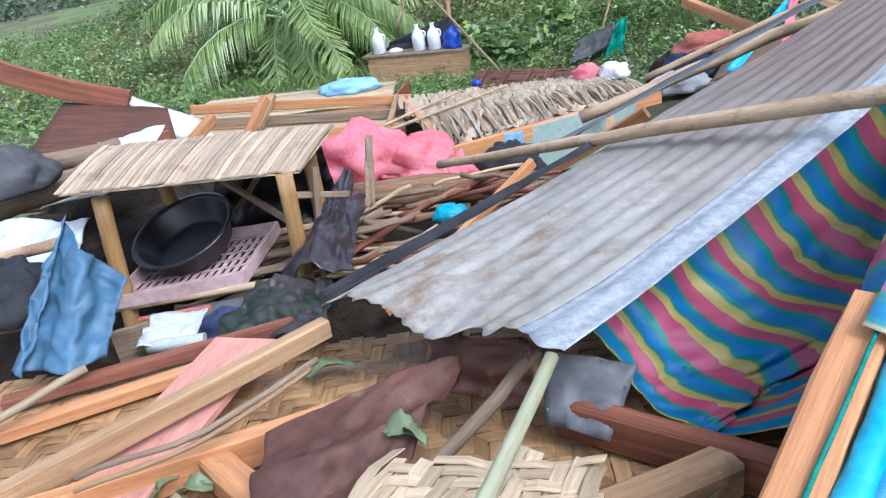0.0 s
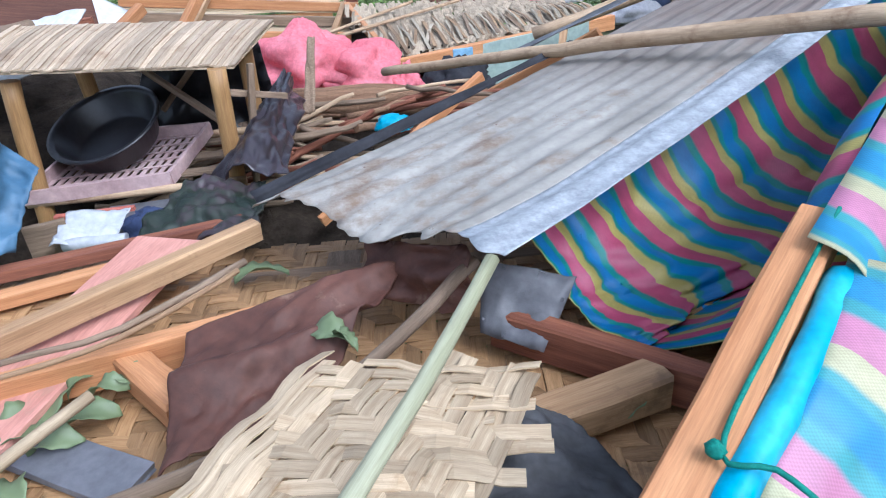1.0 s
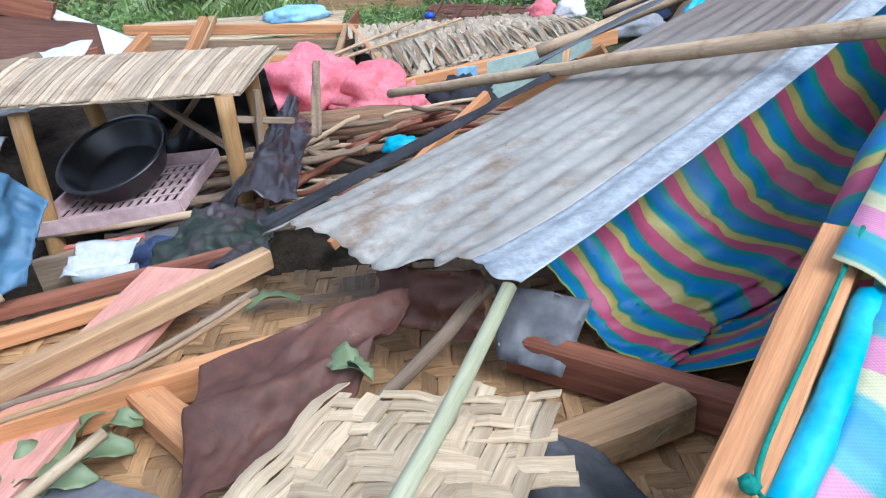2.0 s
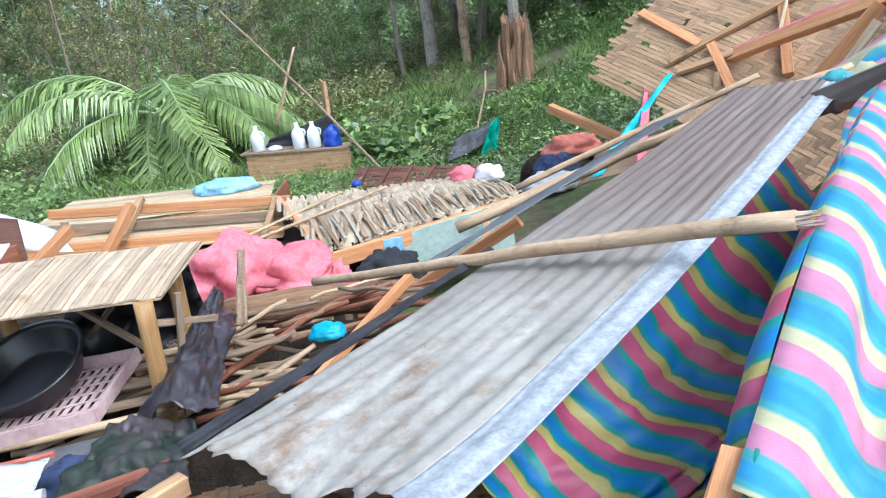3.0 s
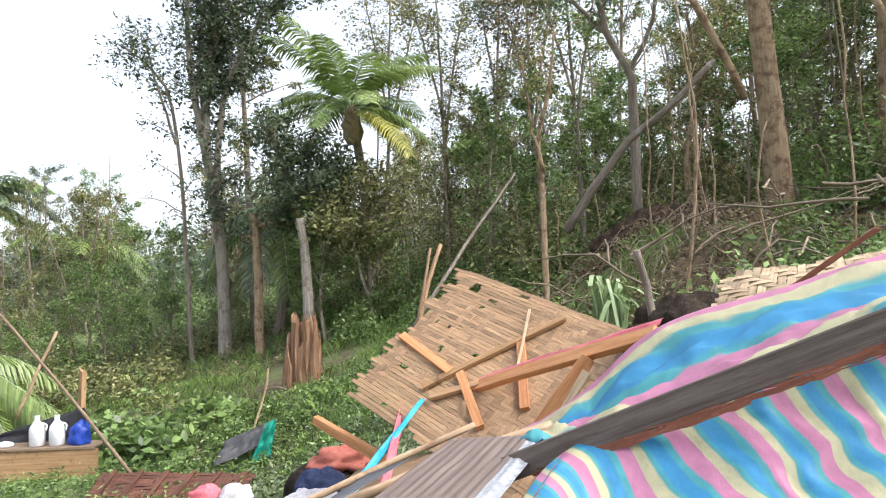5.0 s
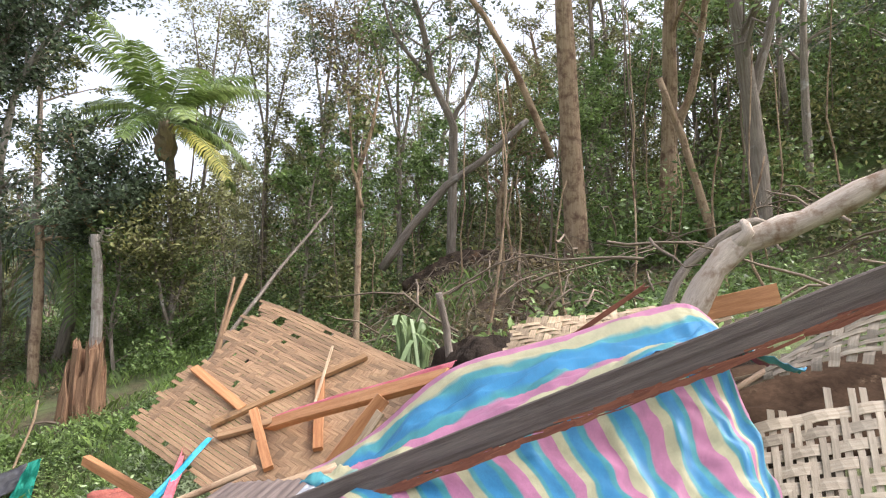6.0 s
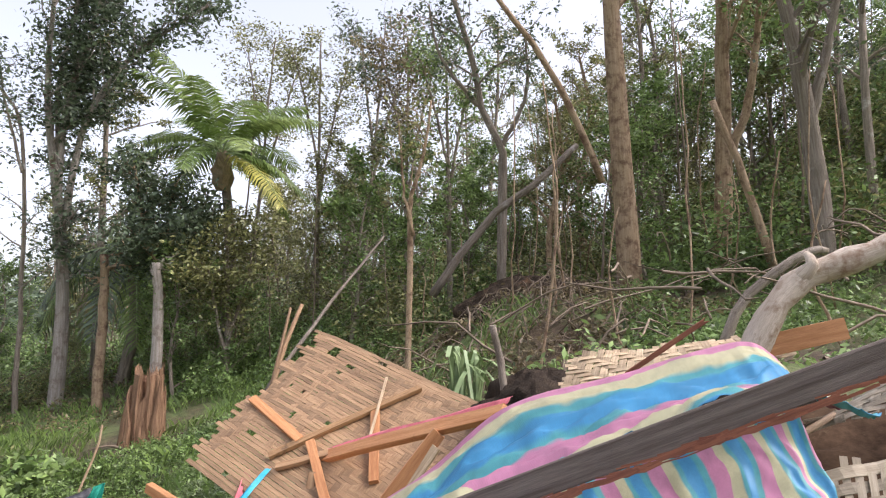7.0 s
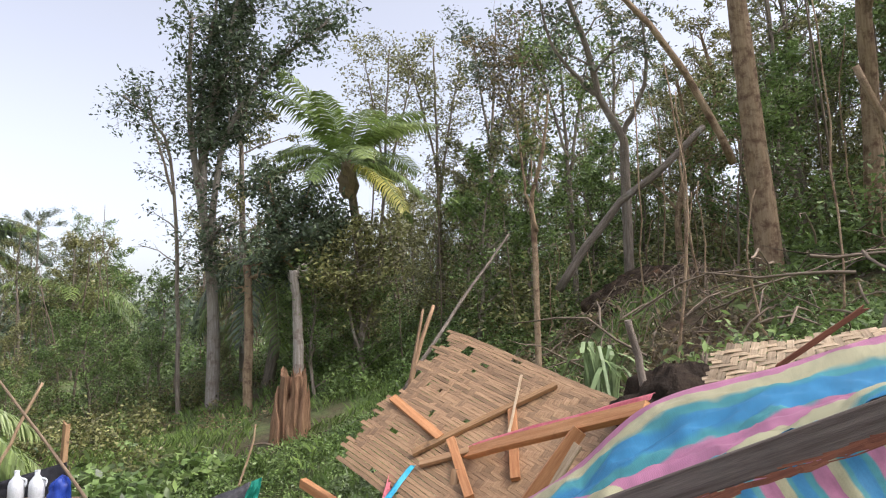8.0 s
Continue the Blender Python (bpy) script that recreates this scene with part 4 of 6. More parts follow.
T_BEAM = [V(p) for p in ((2.05, 2.9, 1.1), (2.3, 2.55, 1.24), (2.75, 1.95, 1.58), (3.1, 1.5, 1.8), (3.5, 1.3, 1.7))]
T_TOP = [V(p) for p in ((0.545, 0.875, 0.965), (1.3, 1.66, 1.09), (2.1, 2.42, 1.2), (2.75, 1.97, 1.5), (3.2, 1.55, 1.78))]
T_OUT = [V(p) for p in ((0.78, 0.5, 0.62), (1.25, 0.72, 0.68), (1.75, 0.88, 0.78), (2.4, 1.0, 0.95), (3.05, 1.05, 1.15))]
T_IN = [V(p) for p in ((0.76, 1.0, 0.78), (0.72, 1.06, 0.98), (1.3, 1.66, 1.09), (1.7, 2.05, 1.15), (2.1, 2.42, 1.2))]
T_SAG = [V(p) for p in ((0.43, 1.18, 0.545), (0.85, 1.48, 0.48), (1.5, 1.98, 0.5), (2.15, 2.5, 0.6))]
T_TIN = [V(p) for p in ((0.24, 1.5, 0.72), (0.6, 1.8, 0.8), (1.15, 2.2, 0.92), (1.9, 2.82, 1.02))]


def tarp_upper(u, v):
    p = pull(0, T_RIDGE, u).lerp(pull(0, T_BEAM, u), v)
    p.z -= 0.07 * math.sin(math.pi * v) * (0.5 + 0.5 * u)
    slack = min(1.0, v * 2.5 + 0.06) * (1.25 - 0.8 * u)
    fold = 0.07 * max(0.0, 1 - 2.2 * u) * (abs(math.sin(u * 21 + v * 5 + 2 * fbm(u * 3, v * 2, 6.0, 2))) - 0.5) * min(1.0, v * 3 + 0.2)
    return p + V((0.2, 0.3, 0.9)) * fold + V((0.3, 0.4, 0.8)) * slack * (0.09 * fbm(u * 5, v * 3, 2.0) - 0.1 * abs(fbm(u * 9, v * 7, 5.0, 3)) + 0.05 * math.sin(u * 17 + 6 * v) * (1 - u) * v)


def tarp_outer(w, s):
    """The bright side: from the pole and the beam outwards and down, in folds that meet at the beam."""
    a, b = pull(0, T_TOP, s), pull(0, T_OUT, s)
    p = a.lerp(b, w)
    p.z -= 0.12 * math.sin(math.pi * w) * (0.3 + 0.7 * s)
    pleat = math.sin(s * 24 + 2.0 * fbm(s * 3, w, 1.0, 2)) * (0.012 + 0.075 * w) * min(1.0, 5 * w + 0.1)
    return p + V((0.45, -0.35, 0.8)) * (pleat + (0.08 * fbm(s * 5, w * 4, 1.0, 2) - 0.05 * abs(fbm(s * 14, w * 4, 3.0, 2))) * min(1, 4 * w)) + V((0.72, -0.68, 0)) * 0.06 * (1 - math.exp(-w / 0.02)) + V((0, 0, 0.012))


def tarp_inner(w, s):
    """The shaded side: a hammock between the pole and the edge of the tin."""
    a, b, c = pull(0, T_IN, s) + V((-0.72, 0.68, 0)) * 0.06 * (1 - math.exp(-w / 0.02)) + V((0, 0, 0.012)), pull(0, T_SAG, s), pull(0, T_TIN, s)
    p = a * (1 - w) ** 2 + (b * 1.9 - (a + c) * 0.45) * 2 * w * (1 - w) + c * w * w
    return p + V((0.6, -0.5, 0.4)) * (0.12 * fbm(s * 4, w * 4, 7.0, 2) + 0.075 * abs(fbm(s * 8, w * 8, 2.0, 3)) + 0.018 * math.sin(w * 9 + s * 7)) * math.sin(math.pi * w)


def tarp_side(u, v):
    """The bright side that hangs beside the post towards the ground."""
    a = V((0.60, 0.86, 0.95)).lerp(V((0.2, 0.4, 0.78)), v)
    b = V((0.95, 0.55, 0.72)).lerp(V((0.6, 0.1, 0.45)), v)
    p = a.lerp(b, u)
    return p + V((0.3, -0.3, 0.6)) * (0.05 * math.sin(math.pi * u) + 0.025 * math.sin(u * 9 + v * 4) + 0.02 * fbm(u * 4, v * 4, 5.0))


tarp = thing("striped_tarpaulin", "blue, yellow and pink striped woven plastic tarpaulin on a collapsed frame", "tarpaulin", (0.6, 1.0, 0.55))
part("upper_sheet", sheet(Shape(), tarp_upper, 110, 50, 0.0015, (2.6, 0.36), start=0.19), TARP, tarp, smooth=True)
part("hanging_sheet", sheet(Shape(), tarp_outer, 80, 220, 0.0015, (1.3, 4.4)), TARP, tarp, smooth=True)
# Inner side of the same tarpaulin, its shade put into the stripe colours.
part("lining_sheet", sheet(Shape(), tarp_inner, 70, 110, 0.0015, (1.5, 2.7)), TARP_SHADED, tarp, "blue, ochre and crimson stripes, darkened in colour for the shaded side", smooth=True)
part("side_flap", sheet(Shape(), tarp_side, 40, 40, 0.0015, (0.5, 0.8)), TARP, tarp, smooth=True)
part("blue_hem", tube(Shape(), curve([V((0.585, 0.84, 0.93)), V((0.45, 0.69, 0.895)), V((0.31, 0.55, 0.855)), V((0.17, 0.38, 0.8))], 14), 0.022, 8, 0.1), AQUA, tarp, "twisted bright blue hem", smooth=True)
part("cord", tube(Shape(), curve([(0.62, 0.93, 0.985), (0.47, 0.77, 0.935), (0.325, 0.605, 0.89), (0.37, 0.56, 0.895), (0.44, 0.49, 0.84), (0.5, 0.4, 0.76)], 24), 0.0035, 6), ROPE, tarp, "green tie cord", smooth=True)
heap("cord_knot", (0.315, 0.6, 0.895), (0.011, 0.011, 0.01), ROPE, "green knot on the tarpaulin pole", "knot", 1.0, nu=14, nv=8)


# ---- dish rack hut with reed roof ----
rack = thing("dish_rack", "small bamboo dish rack with pale reed roof and yellow legs", "rack", (-1.0, 2.6, 0.05))
RF = bilinear((-1.37, 2.31, 0.96), (-0.57, 2.47, 0.865), (-0.5, 2.99, 0.895), (-1.44, 2.86, 0.98))
for k in range(44):
    c = (k + 0.5) / 44
    z = rng.uniform(0, 0.006)
    ln = rng.uniform(-0.03, 0.0)
    pts = [RF(c + rng.uniform(-0.004, 0.004), t) + V((0, 0, z + 0.01 * math.sin(3 * t))) for t in (ln, 0.33, 0.66, 1.0)]
    part("roof_reed", ribbon(Shape(), pts, 0.024 * rng.uniform(0.9, 1.2), (1, 0, 0), 0.006), REED, rack)
part("roof_backing", sheet(Shape(), lambda u, v: RF(u, v) + V((0, 0, -0.007)), 4, 4, 0.006), REED, rack)
for p, q in (((-0.62, 2.44, 0.87), (-0.66, 2.44, 0.02)), ((-1.28, 2.4, 0.9), (-1.36, 2.36, 0.02)), ((-1.24, 2.84, 0.9), (-1.2, 2.8, 0.02)), ((-0.62, 2.9, 0.87), (-0.64, 2.9, 0.02))):
    part("leg", tube(Shape(), curve([p, V(p).lerp(V(q), 0.5), q], 8, 0.001), 0.032, 10, 0.04), BAMBOO_POST, rack, smooth=True)
part("front_bar", tube(Shape(), curve([(-1.36, 2.36, 0.475), (-1.0, 2.385, 0.47), (-0.6, 2.41, 0.47)], 8, 0.001), 0.016, 8, 0.04), POLE, rack, smooth=True)
part("back_bar", tube(Shape(), [(-1.26, 2.84, 0.5), (-0.6, 2.9, 0.48)], 0.016, 8, 0.04), POLE, rack, smooth=True)
for k in range(3):
    part("shelf_slat", lumber(Shape(), (-1.3, 2.46 + 0.15 * k, 0.485), (-0.6, 2.5 + 0.15 * k, 0.485), 0.05, 0.012), OLD, rack)
for p, q in (((-1.1, 2.88, 0.85), (-0.66, 2.6, 0.6)), ((-1.0, 2.9, 0.6), (-0.8, 2.88, 0.8)), ((-0.52, 2.5, 0.86), (-0.58, 2.46, 0.42)), ((-0.62, 2.46, 0.78), (-0.44, 2.62, 0.7))):
    part("brace", lumber(Shape(), p, q, 0.022, 0.022), OLD, rack)


def lathe(s, profile, centre, tilt=None, seg=40):
    """A turned form: profile of (radius, height), round the z axis, tilted by a matrix."""
    m = tilt or Matrix.Identity(3)
    c = V(centre)
    verts, faces, uvs = [], [], []
    for r, h in profile:
        for k in range(seg):
            a = 2 * math.pi * k / seg
            verts.append(c + m @ V((r * math.cos(a), r * math.sin(a), h)))
    for i in range(len(profile) - 1):
        for k in range(seg):
            j = (k + 1) % seg
            faces.append((i * seg + k, i * seg + j, (i + 1) * seg + j, (i + 1) * seg + k))
            uvs.append([(k / seg, i)] * 4)
    return s.add(verts, faces, uvs)


lean = Euler((radians(21), radians(-4), radians(-10))).to_matrix()
solid("black_basin", lathe(Shape(), [(0.001, 0.0), (0.15, 0.0), (0.165, 0.012), (0.2, 0.1), (0.215, 0.105), (0.217, 0.113), (0.2, 0.113), (0.19, 0.1), (0.155, 0.02), (0.14, 0.012), (0.001, 0.012)], (-1.115, 2.66, 0.555), lean), BLACKPL, "round black plastic basin tilted in the tray", "basin", smooth=True)
heap("white_stone", (-1.075, 2.53, 0.54), (0.022, 0.022, 0.02), WHITEPAPER, "small white round stone in the basin", "stone", 2.0, 0.05, 16, 10)
tray = thing("plastic_tray", "dusty pink slotted plastic tray under the basin", "tray", (-1.0, 2.6, 0.49))
TF = bilinear((-1.36, 2.34, 0.485), (-0.86, 2.40, 0.485), (-0.8, 2.8, 0.52), (-1.28, 2.8, 0.52))
for k in range(15):
    c = (k + 0.5) / 15
    part("slat", ribbon(Shape(), [TF(c, t) for t in (0.02, 0.5, 0.98)], 0.018, (1, 0, 0), 0.004), TRAYPINK, tray)
for k in range(7):
    c = (k + 0.5) / 7
    part("cross_slat", ribbon(Shape(), [TF(t, c) + V((0, 0, 0.004)) for t in (0.02, 0.5, 0.98)], 0.012, (0, 1, 0), 0.004), TRAYPINK, tray)
for a, b in (((0, 0), (1, 0)), ((1, 0), (1, 1)), ((1, 1), (0, 1)), ((0, 1), (0, 0))):
    p, q = TF(*a), TF(*b)
    part("rim", lumber(Shape(), p + V((0, 0, 0.02)), q + V((0, 0, 0.02)), 0.012, 0.05), TRAYPINK, tray)

cloth("black_plastic_sheet", lambda u, v: bilinear((-1.3, 3.06, 0.3), (-0.55, 3.1, 0.3), (-0.6, 3.04, 0.86), (-1.02, 3.0, 0.88))(u, v), 24, 20, BLACKPL, "black plastic sheet hanging behind the dish rack", "sheet", 0.003, crease=0.06, freq=3, seed=6.5)

# clutter in front of and under the rack
cloth("white_paper", lambda u, v: bilinear((-1.15, 2.03, 0.47), (-0.96, 2.06, 0.46), (-0.94, 2.2, 0.5), (-1.13, 2.18, 0.52))(u, v), 10, 8, WHITEPAPER, "crumpled white paper sheets under the rack", "paper", 0.002, crease=0.02, freq=3)
stick("white_roll", [(-1.12, 2.06, 0.455), (-0.92, 2.06, 0.455)], 0.022, 0.022, WHITEPAPER, "white paper roll lying on the ground", 4, 0.0, category="roll", seg=14)
heap("blue_cloth_roll", (-0.87, 2.12, 0.45), (0.09, 0.07, 0.07), NAVYCL, "dark blue rolled cloth", "cloth", 3.0)
timber("grey_box", (-1.08, 2.3, 0.36), (-0.62, 2.34, 0.36), 0.16, 0.15, GREYPLATE, "grey-green plastic crate beneath the rack", category="crate")
timber("brown_card", (-1.24, 2.08, 0.45), (-1.12, 2.12, 0.45), 0.02, 0.14, OLD, "brown cardboard piece by the papers", category="card")
timber("red_board", (-1.25, 2.3, 0.41), (-0.98, 2.32, 0.41), 0.02, 0.08, REDCL, "dark red plank under the rack", category="board")


def blue_fn(u, v):
    p = bilinear((-1.33, 1.72, 0.63), (-1.05, 1.72, 0.61), (-1.04, 1.95, 0.77), (-1.23, 2.1, 0.96))(u, v)
    return p + V((-0.03, -0.05, 0.02)) * math.sin(math.pi * u) + V((0.02, -0.03, 0)) * math.sin(u * 11 + 2 * v)


cloth("blue_tarpaulin", blue_fn, 34, 34, BLUETARP, "faded blue tarpaulin hanging in folds beside the rack", "tarpaulin", 0.003, crease=0.03, freq=2.0, seed=1.5)
cloth("white_sack", lambda u, v: bilinear((-1.95, 2.15, 0.68), (-1.4, 2.2, 0.68), (-1.4, 2.5, 0.8), (-1.9, 2.5, 0.86))(u, v), 30, 24, WHITEPAPER, "dirty white sacking draped over debris", "sack", 0.004, crease=0.025, freq=3, seed=6)
heap("black_bag", (-1.44, 1.98, 0.74), (0.15, 0.12, 0.12), BLACKCL, "black camouflage bag lying in the wreckage", "bag", 5.0)
stick("grey_stick", [(-1.9, 2.0, 0.82), (-1.25, 2.1, 0.86)], 0.018, 0.02, POLE, "pale stick across the white sacking", 6, 0.004)
stick("debris_pole", [(-1.75, 1.95, 0.66), (-1.35, 2.0, 0.63)], 0.02, 0.02, OLD, "dark pole across the black bag", 6, 0.004)
heap("grey_sack", (-1.78, 2.68, 0.95), (0.2, 0.12, 0.12), GREYCL, "wet grey sacking over a log", "sack", 8.0, turn=0.6)
stick("fallen_log", [(-2.5, 2.9, 0.62), (-1.9, 2.85, 0.82), (-1.35, 2.95, 0.86)], 0.07, 0.05, OLD, "brown log lying in the wreckage", 8, 0.008, category="log")
stick("fallen_log", [(-2.4, 3.2, 0.85), (-1.6, 3.3, 0.88)], 0.05, 0.045, OLD, "weathered log under the brown board", 6, 0.008, category="log")
timber("wreck_beam", (-2.6, 3.7, 0.72), (-1.55, 3.8, 0.78), 0.05, 0.1, RED_OLD, "dark red beam in the wreckage")
timber("wreck_beam", (-1.75, 3.5, 0.5), (-1.4, 4.1, 0.8), 0.06, 0.06, FRESH, "orange rafter end sticking up")
timber("wreck_beam", (-1.5, 4.6, 0.4), (-1.3, 4.95, 0.72), 0.06, 0.06, FRESH, "orange rafter end sticking up")
cloth("fallen_board", lambda u, v: bilinear((-2.6, 3.6, 0.55), (-1.5, 3.7, 0.5), (-1.75, 4.35, 0.85), (-2.4, 4.4, 0.98))(u, v), 12, 8, DARKRED, "dark red-brown board panel in the wreckage", "panel", 0.02, crease=0.01, freq=2)
timber("curved_board", (-3.2, 4.3, 1.62), (-2.0, 4.42, 0.93), 0.05, 0.13, RED_OLD, "long bowed red-brown board leaning on the wreckage", bow=-0.08, category="board")
cloth("white_sheet", lambda u, v: bilinear((-1.75, 4.28, 0.68), (-1.45, 4.2, 0.65), (-1.62, 4.5, 0.72), (-2.15, 4.5, 1.02))(u, v), 8, 8, WHITEPLY, "white painted sheet lying on the wreckage", "panel", 0.006, crease=0.01, freq=2)
cloth("white_sheet", lambda u, v: bilinear((-1.9, 3.0, 0.72), (-1.45, 2.9, 0.8), (-1.35, 3.3, 0.95), (-1.75, 3.4, 0.9))(u, v), 8, 8, WHITEPLY, "white sheet behind the reed roof", "panel", 0.006, crease=0.02, freq=2)

# camouflage canvas and sticks between the rack and the tin
cloth("camouflage_canvas", lambda u, v: bilinear((-0.82, 1.86, 0.5), (-0.42, 1.72, 0.6), (-0.46, 2.1, 0.62), (-0.72, 2.15, 0.6))(u, v), 52, 48, CAMO, "crumpled camouflage canvas by the tin sheet", "canvas", 0.004, crease=0.04, freq=1.5, seed=2.2)
cloth("dark_canvas", lambda u, v: bilinear((-0.68, 2.15, 0.52), (-0.38, 2.05, 0.62), (-0.42, 2.95, 0.58), (-0.54, 3.0, 0.66))(u, v) + V((0, 0, 0.08 * math.sin(math.pi * u))), 48, 68, PURPLEPL, "dark purplish plastic sheet bunched beside the rack", "sheet", 0.004, crease=0.045, freq=1.7, seed=9)
cloth("torn_strip", lambda u, v: bilinear((-0.45, 3.0, 0.5), (-0.40, 3.0, 0.5), (-0.39, 3.3, 0.75), (-0.42, 3.3, 0.75))(u, v), 4, 14, OLD, "torn dark strip of bark standing up", "strip", 0.006, crease=0.02, freq=3)
stick("big_log", [(-0.75, 3.3, 0.43), (-0.2, 3.42, 0.39), (0.4, 3.5, 0.3)], 0.085, 0.075, STUMPWOOD, "thick brown split log in front of the pink cloth", 12, 0.006, category="log", seg=12)
for k in range(80):
    x0, y0 = rng.uniform(-1.3, 0.15), rng.uniform(2.45, 3.3)
    a = rng.uniform(-0.5, 0.6)
    ln = rng.uniform(0.25, 0.6)
    stick("debris_stick", [(x0, y0, rng.uniform(0.3, 0.5)), (x0 + math.cos(a) * ln, y0 + math.sin(a) * ln, rng.uniform(0.35, 0.5))], rng.uniform(0.008, 0.022), 0.01, rng.choice([OLD, POLE, STUMPWOOD, RED_OLD, OLD]), "broken stick among the debris", 5, 0.008, group="broken sticks")
timber("wreck_beam", (-0.35, 2.35, 0.3), (0.32, 2.9, 0.62), 0.03, 0.04, FRESH, "orange timber sloping behind the roofing tin")
heap("aqua_scrap", (-0.06, 2.75, 0.5), (0.07, 0.05, 0.04), AQUA, "aqua plastic scrap among the sticks", "plastic", 4.4)
heap("earth_mound", (-0.6, 3.1, -0.1), (1.1, 0.9, 0.4), SOIL, "dark mound of soil under the wreckage", "soil", 3.0, 0.2)
heap("earth_mound", (-1.9, 3.2, 0.0), (0.9, 1.3, 0.6), SOIL, "dark mound of soil under the wreckage", "soil", 6.0, 0.2)
heap("earth_mound", (-0.9, 5.8, -0.2), (1.6, 1.4, 0.35), SOIL, "dark mound of soil under the fallen roof", "soil", 9.0, 0.2)

# pink net and what lies behind it
heap("pink_net", (-0.52, 3.72, 0.5), (0.27, 0.24, 0.19), PINKNET, "bunched bright pink net cloth on a log", "cloth", 1.0, 0.45, 80, 40, fine=0.3)
heap("pink_net", (-0.24, 3.7, 0.45), (0.25, 0.2, 0.15), PINKNET, "bunched bright pink net cloth on a log", "cloth", 2.7, 0.45, 80, 40, fine=0.3)
heap("pink_net", (-0.02, 3.68, 0.37), (0.1, 0.14, 0.1), PINKNET, "bunched bright pink net cloth on a log", "cloth", 5.1, 0.4, 48, 24)
heap("patterned_bag", (0.28, 3.85, 0.3), (0.2, 0.16, 0.13), BLACKCL, "black and white patterned cloth bundle", "cloth", 6.2)
timber("pale_green_board", (0.35, 4.5, 0.14), (1.25, 4.75, 0.18), 0.02, 0.36, PALEGREEN, "pale green painted board under the fallen eave", category="board")
timber("blue_board", (0.3, 4.3, 0.2), (0.42, 4.32, 0.2), 0.02, 0.34, BLUECL, "blue cloth hanging on the board", category="cloth")
timber("wreck_beam", (0.3, 3.7, 0.2), (0.95, 3.4, 0.62), 0.05, 0.06, FRESH, "orange timber beside the roofing tin")
timber("wreck_beam", (0.95, 4.3, 0.22), (1.05, 4.6, 0.36), 0.045, 0.045, PALE, "short pale timber under the eave")

# ---- fallen thatched eave ----
eave = thing("fallen_eave", "fallen roof eave of dry palm thatch with a red timber edge", "roof", (0.5, 5.5, 0.1))
EF = bilinear((-0.06, 4.35, 0.31), (1.44, 4.96, 0.32), (1.29, 6.5, 0.18), (-0.47, 6.4, 0.28))
es = Shape()
for k in range(900):
    u, v = rng.random(), rng.random() ** 0.8
    p = EF(u, v) + V((0, 0, 0.015 + 0.012 * rng.random()))
    q = EF(u - rng.uniform(0.02, 0.05), max(v - rng.uniform(0.12, 0.26), 0.03)) + V((0, 0, 0.012 * rng.random()))
    ribbon(es, [p, p.lerp(q, 0.5) + V((0, 0, 0.015)), q], rng.uniform(0.015, 0.04), (1, 0.3, 0), 0.002)
part("thatch", es, THATCH, eave, "grey-brown dry palm leaf")
for k in range(58):
    u = (k + rng.uniform(0.2, 0.8)) / 58
    p, q = EF(u + rng.uniform(0, 0.05), rng.uniform(0.3, 0.5)) + V((0, 0, 0.045)), EF(u - rng.uniform(0.0, 0.06), rng.uniform(0.0, 0.1)) + V((0, 0, rng.uniform(0.02, 0.045)))
    part("thatch_leaf", ribbon(Shape(), [p, p.lerp(q, 0.5) + V((0, 0, 0.015)), q], rng.uniform(0.01, 0.026), (1, 0.4, 0), 0.003), (STRIP_GREY, STRIP_BROWN, STRIP_GREY, OLD, STRIP_BROWN)[k % 5], eave)
part("edge_timber", lumber(Shape(), EF(-0.02, 0) + V((0, -0.02, -0.03)), EF(1.02, 0) + V((0, -0.02, -0.03)), 0.05, 0.1), FRESH, eave)
part("side_timber", lumber(Shape(), EF(0, 0), EF(0, 1), 0.04, 0.06), FRESH, eave)
part("batten", tube(Shape(), [EF(-0.25, 0.28) + V((0, 0, 0.06)), EF(0.5, 0.75) + V((0, 0, 0.07))], 0.013, 6), POLE, eave)
for p in ((0.0, 4.4), (1.3, 5.0), (1.2, 6.3), (-0.4, 6.4)):
    part("prop", lumber(Shape(), (p[0], p[1], -0.45), (p[0], p[1], 0.24), 0.05, 0.05), OLD, eave)
heap("pink_white_cloth", (1.2, 6.2, 0.26), (0.13, 0.1, 0.09), PINKNET, "pink and white striped cloth bundle on the thatch", "cloth", 3.3)
heap("white_cloth", (1.42, 6.1, 0.26), (0.13, 0.1, 0.09), WHITECL, "white cloth bundle on the thatch", "cloth", 4.3)
heap("blue_bottle", (0.25, 6.7, 0.24), (0.05, 0.04, 0.04), ROYAL, "small blue bottle lying on the thatch", "bottle", 1.1, 0.1, 16, 8)

# ---- stacked wall frame with pale boards ----
wall = thing("fallen_wall_frame", "fallen wall frame of orange studs over pale boards", "wall frame", (-1.2, 6.0, 0.0))
for k, (a, b, c, d) in enumerate([((-2.35, 5.35, 0.44), (-0.42, 5.75, 0.16), 0.045, 0.075), ((-2.3, 5.75, 0.48), (-0.42, 6.12, 0.2), 0.045, 0.075), ((-2.3, 6.15, 0.52), (-0.38, 6.5, 0.24), 0.045, 0.075)]):
    part("stud", lumber(Shape(), a, b, c, d), FRESH if k != 1 else OLD, wall)
for k in range(4):
    a, b = V((-2.3, 5.42 + 0.26 * k, 0.38 + 0.028 * k)), V((-0.45, 5.8 + 0.26 * k, 0.12 + 0.028 * k))
    part("board", lumber(Shape(), a, b, 0.2, 0.016), STRIP, wall)
